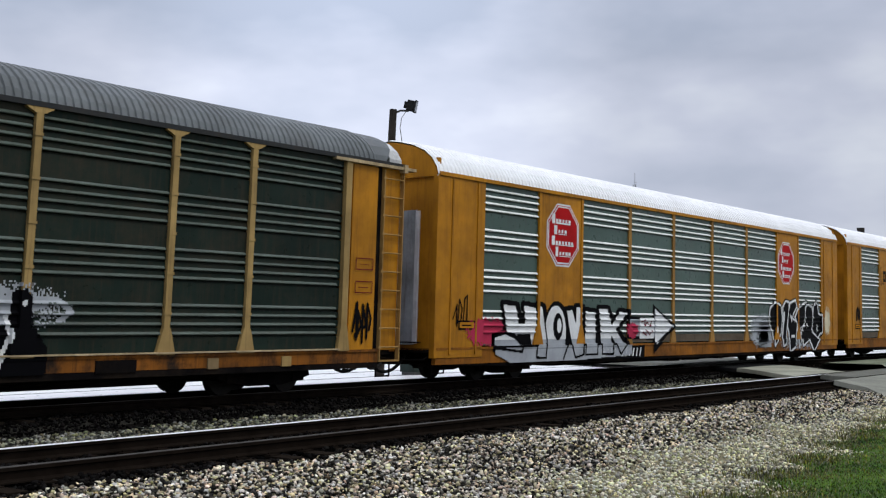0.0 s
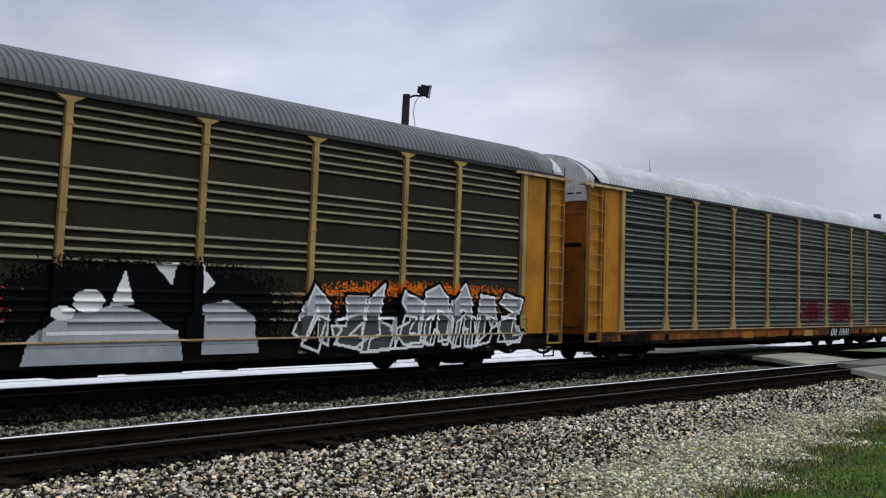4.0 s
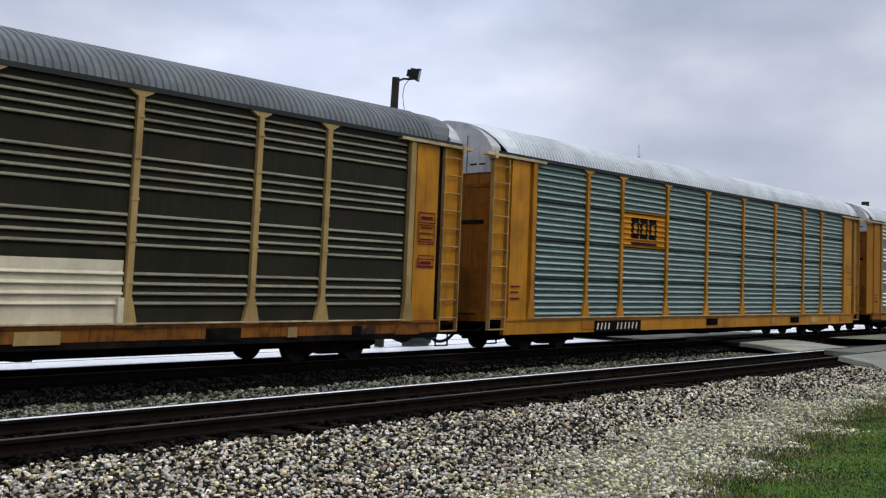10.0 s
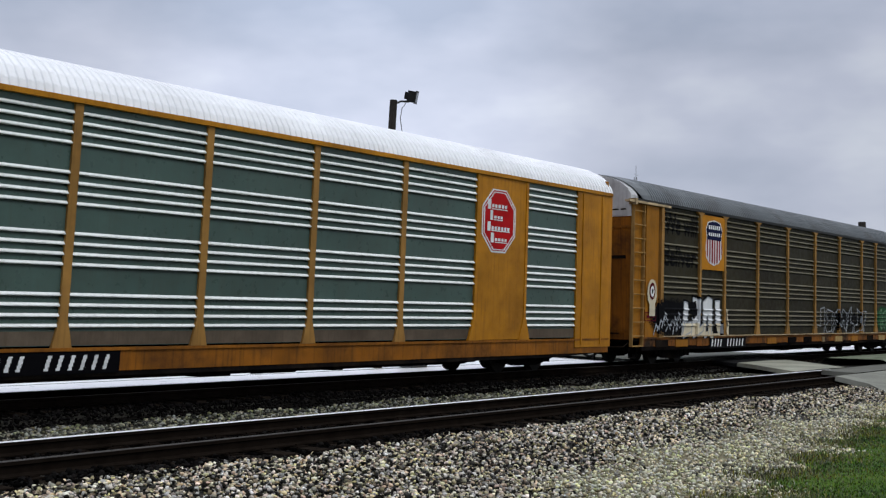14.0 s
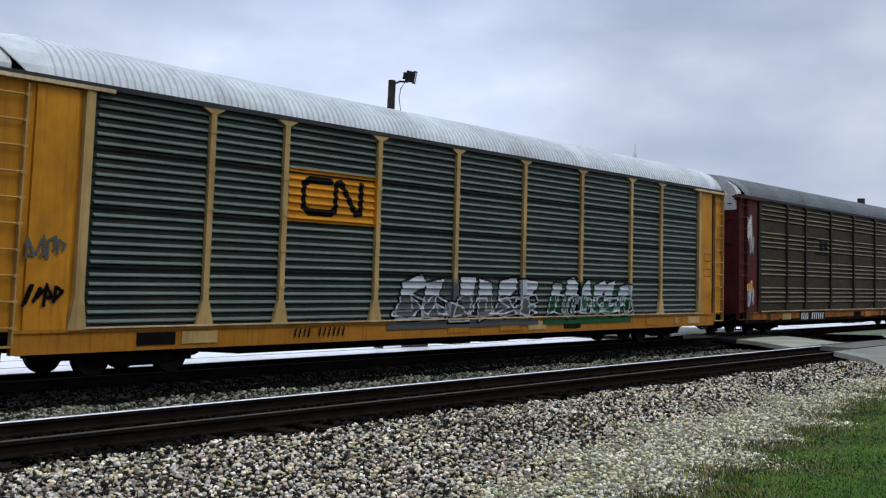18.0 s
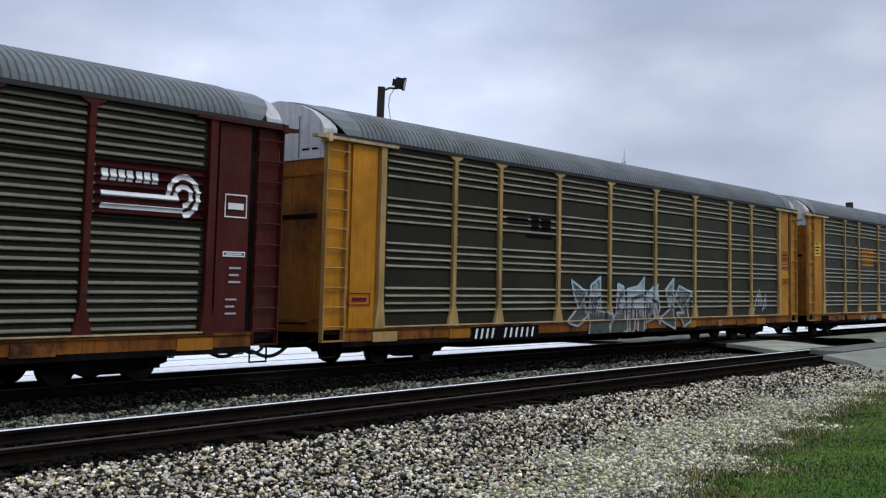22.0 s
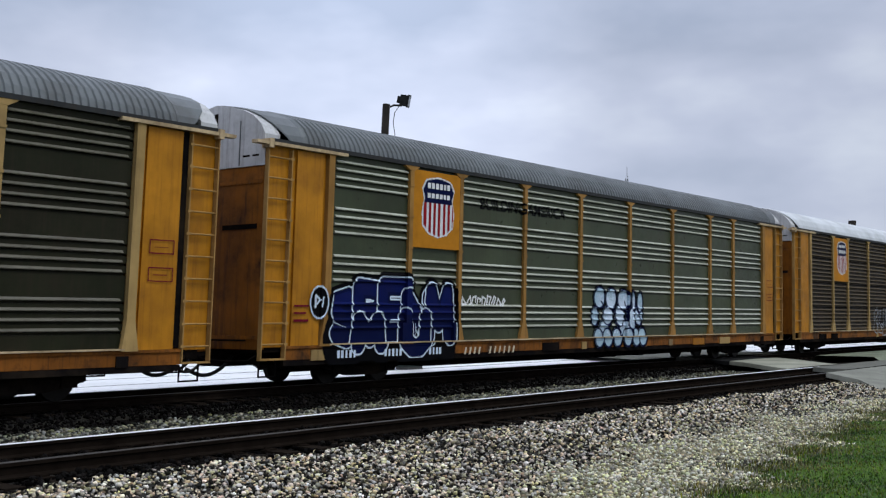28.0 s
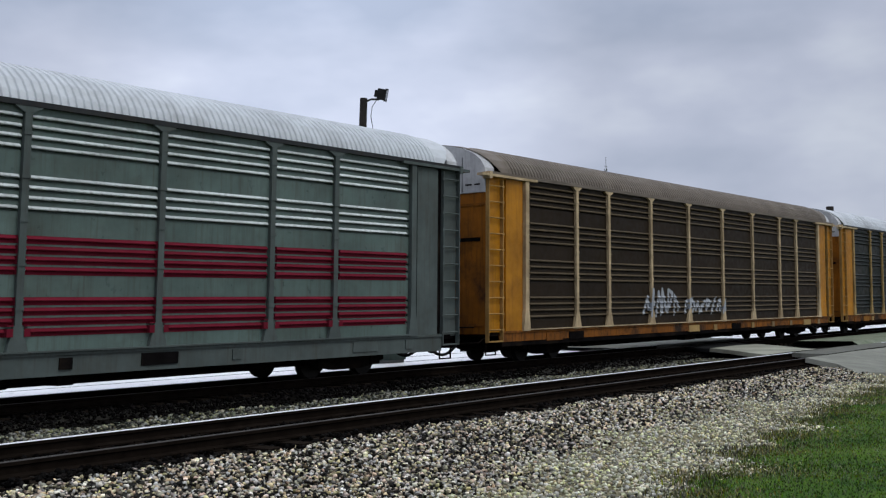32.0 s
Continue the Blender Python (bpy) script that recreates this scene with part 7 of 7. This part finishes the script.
tag(13, -12.85, -12.1, 1.25, 1.6, K_BLACK, 14, 4, 0.03)
marks(13, -6.73, -5.2, 0.68, 0.18, False, K_BLACK)
paint(14, "emblem", (-6.95, -4.5, 3.0, 3.9), [(anyof(*(rect(-6.9, -5.9 - 0.1 * k, 3.72 - 0.1 * k, 3.76 - 0.1 * k) for k in range(4)), rect(-5.6, -5.2, 3.25, 3.7), rect(-5.1, -4.7, 3.3, 3.65), rect(-6.0, -4.6, 3.08, 3.18)), K_BLACK)], 0.022, "faded black emblem bars")
tag(14, -12.9, -12.5, 3.2, 4.4, K_WHITE, 6, 5, 0.012)
tag(14, -12.7, -12.3, 2.9, 3.7, K_SILVER, 7, 5, 0.012)
tag(14, -12.95, -12.3, 1.0, 2.0, K_SILVER, 16, 4, 0.03)
paint(14, "stencil", (-12.9, -12.2, 1.5, 2.1), [(rect(-12.80, -12.42, 1.60, 1.90), K_GOLD)], 0.03, "pale stencil plate")
marks(14, -7.67, -5.16, 0.66)
for i, (x0, x1, z0, z1) in ((15, (-4.22, -1.52, 2.95, 4.0)), (15, (9.22, 11.65, 2.95, 3.9))):
    w, h = x1 - x0, z1 - z0
    cx, cz = x0 + 0.80 * w, z0 + 0.45 * h
    ring = without(anyof(oval(cx, cz, 0.40, 0.40)), oval(cx, cz, 0.30, 0.30))
    ring2 = without(oval(cx, cz, 0.22, 0.22), oval(cx, cz, 0.13, 0.13))
    nb = rect(x0, cx, z0 - 1, cz)
    paint(i, "emblem", (x0, x1, z0, z1), [(rect(x0, x1, z0, z1), K_OXIDE), (anyof(without(ring, nb), without(ring2, nb), rect(x0 + 0.05 * w, cx, z0 + 0.12 * h, z0 + 0.22 * h), rect(x0 + 0.05 * w, cx - 0.1, z0 + 0.34 * h, z0 + 0.44 * h), *(rect(x0 + w * (0.05 + 0.075 * k), x0 + w * (0.105 + 0.075 * k), z0 + 0.62 * h, z0 + 0.84 * h) for k in range(7))), K_WHITE)], 0.022, "maroon board with white bars and a ring emblem")
marks(15, -8.23, -5.26, 0.64)
paint(16, "emblem", (-7.0, -4.5, 3.0, 3.85), [(anyof(rect(-6.9, -5.9, 3.66, 3.72), rect(-6.85, -5.85, 3.54, 3.60), rect(-6.8, -5.8, 3.42, 3.48), rect(-5.7, -5.3, 3.3, 3.7), rect(-5.2, -4.7, 3.3, 3.65), rect(-5.9, -4.6, 3.1, 3.18)), K_BLACK)], 0.022, "small black emblem bars")
B16 = chunks(7, -3.7, 4.0, 0.55, 2.0, 61, 0.05, 0.2)
C16 = chunks(7, -3.5, 4.1, 0.6, 1.5, 62, 0.2, 0.2)
D16 = fill(B16 + [((3.3, 0.55), (3.9, 0.55), (4.15, 1.95), (3.95, 1.7))])
paint(16, "graffiti", (-4.0, 4.4, 0.5, 2.3), [(D16, K_SMOKE), (both_of(D16, mist(-3.9, 4.2, 0.9, 2.2, 0.2, 5)), K_SILVER), (both_of(edge(C16, 0.05), D16), K_SHADE), (edge(B16, 0.03), K_SILVER), (both_of(edge(B16, 0.03), lambda X, Z: Z > 1.6), K_SKY)], 0.026, "faded grey graffiti blocks with pale outlines")
tag(16, 9.4, 10.6, 1.0, 1.9, K_SILVER, 8, 3, 0.04)
marks(16, -8.17, -5.42, 0.64)
blocks(17, -6.6, -4.92, 2.98, 3.74, K_GOLD)
paint(17, "stencil", (-13.0, -12.1, 3.2, 3.9), [(rect(-12.9, -12.22, 3.26, 3.8), K_YELLOW), (anyof(*(rect(-12.84, -12.3 - 0.07 * (k % 2), 3.32 + 0.13 * k, 3.38 + 0.13 * k) for k in range(4))), K_BLACK)], 0.025, "yellow stencil plate with bars")
marks(17, -6.92, -4.71, 0.62, 0.2, False, K_SILVER)

L18 = [[[(x + 0.34 * (z - 1.3), z) for x, z in l] for l in g_] for g_ in letters("CUMURLK", -5.95, 2.75, 0.80, 2.08, 0.03, 0.10, 3)]
M18, N18 = overlapped(L18, 0.31, 0.034)
gap18 = [((x + 0.20, 0.80), (x + 0.36, 1.15), (x + 0.78, 1.95), (x + 0.42, 1.25)) for x in (-5.6, -4.4, -2.4, -1.2, 1.1)]
rim18, body18 = overlapped(letters("SHEBY", 3.4, 7.0, 0.75, 2.0, 0.05, 0.05, 4), 0.20, 0.03)
paint(18, "spray", (-7.8, 7.2, 0.45, 2.8), [(anyof(mist(-8.0, -5.2, 0.40, 1.6, 0.16, 2), mist(-4.0, -2.2, 1.9, 2.8, 0.16, 3), mist(0.4, 2.0, 1.8, 2.5, 0.2, 4), mist(4.4, 6.4, 1.9, 2.4, 0.15, 5)), K_PINK)], 0.04, "pink spray cloud")
paint(18, "graffiti", (-6.6, 7.3, 0.44, 2.75), [
    (anyof(N18, body18, strokes(sum(L18, []), 0.35)), K_BLACK), (anyof(M18, rim18), K_SILVER), (both_of(M18, lambda X, Z: Z > 1.5), K_WHITE),
    (fill(gap18), K_SKY)], 0.024, "long black pointed graffiti with thin white outline")
E18 = word("SACH", 7.5, 11.9, 0.75, 1.85, 0.22, 0, 0.04, 5)
paint(18, "graffiti", (7.0, 12.4, 0.5, 2.2), [(rect(7.1, 12.2, 0.55, 2.08), K_BLACK), (strokes(E18, 0.215), K_CREAM), (both_of(strokes(E18, 0.18), upper), K_STRAW)], 0.03, "cream graffiti letters on black")
tag(18, -11.8, -10.6, 0.9, 1.4, K_LIME, 3, 5, 0.03)
tag(18, -9.4, -8.3, 0.75, 1.35, K_LIME, 5, 4, 0.03)
tag(18, -12.4, -11.6, 2.05, 2.4, K_SKY, 6, 4, 0.025)
tag(18, -12.4, -11.6, 1.55, 1.85, K_SKY, 7, 4, 0.025)

shield(19, -9.0, -7.9, 3.95, 4.6, (-9.05, -7.25, 3.0, 4.75), True)
marks(19, -6.9, -4.6)
marks(19, 4.9, 6.2, 0.66)
shield(20, -8.72, -7.46, 3.3, 4.74, (-9.05, -7.22, 3.05, 4.85))
paint(20, "slogan", (-6.5, -2.1, 4.0, 4.6), [(printed("BUILDING AMERICA", -6.3, -2.25, 4.12, 4.42), K_BLACK)], 0.016, "black slogan letters")
big20, small20 = letters("SRENM", -11.55, -7.5, 1.05, 2.0, 0.06, 0.10, 4), letters("OMAUN", -11.6, -7.6, 0.75, 1.35, 0.05, 0.12, 14)
rim20, body20 = overlapped(big20 + small20[1::2], 0.21, 0.035)
back20 = anyof(strokes(sum(big20 + small20, []), 0.33), rect(-11.75, -7.35, 0.50, 1.0), oval(-12.05, 1.75, 0.25, 0.33))
line20 = anyof(strokes([[(-12.15, 1.65), (-12.15, 1.9), (-12.02, 1.8), (-12.1, 1.72)], [(-11.95, 1.85), (-11.98, 1.65)]], 0.022), without(oval(-12.05, 1.75, 0.27, 0.35), oval(-12.05, 1.75, 0.23, 0.31)), *(rect(x + 0.13 * k, x + 0.13 * k + 0.08, 0.58, 0.74) for x, n in ((-11.45, 5), (-9.9, 5), (-8.3, 4)) for k in range(n)))
half20 = without(strokes(sum(big20, []), 0.13), rect(-99, 99, 0, 1.5))
paint(20, "graffiti", (-12.5, -6.8, 0.44, 2.5), [(back20, K_BLACK), (body20, K_NAVY), (both_of(body20, half20), K_BLUE), (anyof(rim20, line20), K_FROST)], 0.02, "navy graffiti letters with frosty outlines")
tag(20, -7.0, -5.1, 1.72, 1.98, K_WHITE, 4, 9, 0.022)
ring20 = [(-0.05, 1.15, 0.28, 0.22), (1.15, 1.12, 0.28, 0.25), (0.18, 1.50, 0.30, 0.28), (0.88, 1.50, 0.28, 0.34), (1.58, 1.42, 0.30, 0.34), (2.08, 1.50, 0.25, 0.30), (-0.58, 1.48, 0.20, 0.28)]
ring20 += [(x, 0.86, 0.26, 0.28) for x in (-0.36, 0.15, 0.72, 1.34, 1.88, 2.3)] + [(x, 2.02 - 0.03 * k, w, 0.31) for k, (x, w) in enumerate(((-0.31, 0.31), (0.37, 0.31), (1.1, 0.33), (1.68, 0.2), (2.16, 0.18)))]
hull20 = lambda e: anyof(*(oval(x, z, a + e, b + e) for x, z, a, b in ring20))
line20b = [without(without(oval(x, z, a + 0.015, b + 0.015), oval(x, z, a - 0.03, b - 0.03)), anyof(*(oval(u, v, c, d) for u, v, c, d in ring20[k + 1:])) if k + 1 < len(ring20) else rect(90, 91, 0, 1)) for k, (x, z, a, b) in enumerate(ring20)]
paint(20, "graffiti", (-1.1, 3.0, 0.46, 2.45), [(hull20(0.07), K_BLACK), (hull20(0.015), K_SKY), (both_of(hull20(-0.04), mist(-0.9, 2.6, 0.9, 2.3, 0.2, 8)), K_FROST), (anyof(*line20b, strokes([[(0.5, 1.75), (0.7, 1.3), (1.0, 1.0)], [(1.2, 1.9), (1.35, 1.5), (1.3, 1.2)], [(1.9, 1.8), (2.2, 1.35)], [(-0.2, 1.9), (-0.1, 1.8)]], 0.03)), K_NAVY)], 0.02, "pale blue bubble graffiti")
marks(20, -6.88, -4.62, 0.64, 0.17, False, K_CREAM)
shield(21, -8.64, -7.40, 3.28, 4.74, (-9.0, -7.2, 3.0, 4.85))
paint(21, "graffiti", (-4.0, 3.2, 0.5, 2.1), [(mist(-3.7, 2.6, 0.6, 2.0, 0.12, 7), K_BLACK), (anyof(edge(chunks(4, -3.6, -1.2, 0.75, 1.8, 9), 0.022), edge(chunks(4, -0.9, 1.9, 0.8, 1.5, 29, 0.3), 0.026), strokes([[(2.2, 0.9), (2.5, 1.1), (2.9, 0.95)]], 0.03)), K_SILVER)], 0.02, "thin pale graffiti outlines")
paint(21, "burn_mark", (11.9, 13.3, 0.95, 2.3), [(anyof(mist(12.0, 12.7, 0.95, 2.3, 0.5, 7), mist(12.6, 13.2, 1.05, 2.1, 0.35, 9)), M_YELLOW_RUST), (anyof(without(oval(12.42, 1.68, 0.42, 0.54), oval(12.32, 1.69, 0.42, 0.50)), mist(12.05, 12.5, 1.0, 1.9, 0.7, 17), mist(12.0, 12.35, 0.95, 1.5, 1.2, 19)), K_BLACK)], 0.025, "black crescent and dark spots over rust")
# stripes and board of the silver car, stripe by stripe between the ribs
for c in [z for z in rib_starts("grouped") if z < 2.8]:
    for a, b in zip([-BAY, *(-p for p in POSTS), *reversed(POSTS)], [*(-p for p in POSTS), *reversed(POSTS), BAY]):
        paint(22, "stripe", (a + 0.10, b - 0.10, c - 0.06, c + 0.075), [(rect(-20, 20, 0, 9), K_STRIPE)], 0.5, "dark red stripe")
wh = [oval(-6.55, 4.42, 0.26, 0.26), *(rect(-6.05 + 0.2 * k, -5.92 + 0.2 * k, 4.34, 4.56 - 0.05 * (k % 2)) for k in range(8)), rect(-5.9, -4.9, 4.18, 4.23)]
paint(22, "emblem", (-7.0, -4.2, 3.98, 4.88), [(rect(-6.98, -4.22, 4.0, 4.86), K_STRIPE), (without(anyof(*wh), oval(-6.5, 4.38, 0.13, 0.13)), K_WHITE)], 0.02, "dark red board with white bars and disc")
marks(22, -6.98, -4.68)
tag(23, -4.9, -2.2, 1.1, 2.0, K_SILVER, 40, 6, 0.06)
tag(23, -1.8, 1.7, 1.15, 1.7, K_SILVER, 41, 8, 0.06)
for i in range(25):
    if i in (0, 4, 5, 7, 8, 13, 17, 19, 20, 21, 24):
        for z in (2.55, 2.05):
            paint(i, "stencil", (12.1, 12.75, z, z + 0.3), [(without(rect(12.14, 12.70, z + 0.02, z + 0.28), rect(12.16, 12.68, z + 0.04, z + 0.26)), K_PURPLE), (rect(12.24, 12.56, z + 0.13, z + 0.15), K_PURPLE)], 0.01, "stencilled box")
tag(0, 12.1, 12.7, 1.0, 1.9, K_BLACK, 23, 4, 0.03)
paint(0, "graffiti", (1.4, 5.4, 0.5, 2.2), [(anyof(mist(1.6, 5.3, 1.2, 2.1, 0.25, 3), strokes([[(4.4, 1.75), (4.9, 1.8), (5.2, 1.6), (5.0, 1.45)], [(3.4, 1.9), (3.8, 2.0), (4.1, 1.85)]], 0.05)), K_SILVER), (anyof(poly((3.1, 0.55), (4.75, 0.55), (4.8, 1.0), (4.5, 1.35), (4.45, 1.75), (4.3, 1.95), (4.1, 1.9), (4.05, 1.4), (3.6, 1.2), (3.2, 1.3)), mist(2.0, 3.6, 0.5, 1.9, 0.4, 8)), K_BLACK), (anyof(strokes([[(3.9, 0.7), (4.1, 1.2), (4.0, 1.5)], [(2.4, 0.8), (2.8, 1.5), (3.1, 1.0)]], 0.04), oval(4.28, 1.72, 0.05, 0.05)), K_WHITE)], 0.03, "black and silver spray painted shapes")


def plate(i, x0, x1, z0, z1, pigment, lines=2, frame=True):
    """Stencilled data block: a thin frame round plain bars."""
    w, h = x1 - x0, z1 - z0
    fs = [without(rect(x0, x1, z0, z1), rect(x0 + 0.025, x1 - 0.025, z0 + 0.025, z1 - 0.025))] if frame else []
    fs += [rect(x0 + 0.15 * w, x1 - (0.15 + 0.12 * (k % 2)) * w, z0 + h * (k + 0.35) / lines, z0 + h * (k + 0.62) / lines) for k in range(lines)]
    paint(i, "stencil", (x0, x1, z0, z1), [(anyof(*fs), pigment)], 0.012, "stencilled data block")


for i in (14, 15):
    plate(i, 12.15, 12.72, 3.05, 3.50, K_WHITE, 1)
    plate(i, 12.15, 12.72, 2.30, 2.40, K_WHITE, 1)
    plate(i, 12.25, 12.70, 1.75, 2.15, K_SILVER, 3, False)
    plate(i, 12.20, 12.60, 1.15, 1.55, K_SILVER, 3, False)
paint(15, "tag_card", (-12.75, -12.35, 1.75, 1.95), [(rect(-12.75, -12.35, 1.75, 1.95), K_ORANGE), (rect(-12.65, -12.45, 1.80, 1.90), K_CREAM)], 0.02, "orange routing card")
plate(6, 12.35, 12.75, 2.75, 3.05, K_WHITE, 1)
plate(6, 12.25, 12.70, 2.15, 2.60, K_SILVER, 3, False)
plate(6, 12.85, 13.15, 2.40, 2.50, K_SILVER, 1, False)
for i in (7, 11, 16, 19):
    plate(i, -12.85, -12.15, 1.35, 1.62, K_PURPLE, 1)
for i in (8, 9, 12, 20):
    plate(i, -12.85, -12.25, 1.30, 1.75, K_PURPLE, 3, False)
for i in (7, 9, 12, 16):
    plate(i, 12.1, 12.70, 3.05, 3.30, K_PURPLE, 1)
    plate(i, 12.1, 12.70, 2.62, 3.02, K_PURPLE, 3)
    plate(i, 12.1, 12.70, 2.05, 2.25, K_PURPLE, 1)


for i in (1, 2, 10):
    paint(i, "data_plate", (-12.75, -12.1, 1.26, 1.52), [(rect(-12.74, -12.11, 1.27, 1.51), K_BLACK), (rect(-12.70, -12.15, 1.31, 1.47), K_GOLD), (rect(-12.62, -12.24, 1.37, 1.41), K_BLACK)], 0.02, "small yellow data plate")


def train_place(t):
    """Where the middle of the first car stands along the track at t seconds."""
    u = (t - 16) / 16
    return S0 + V0 * t + 16 * (S1 * u * u + S2 * u ** 3 + S3 * u ** 4)


def motions():
    for i, car in enumerate(CARS):
        walk(car, [(2.0 * k, pose(train_place(2.0 * k) + PITCH * i, TRACK_2, 0)) for k in range(17)])


motions()
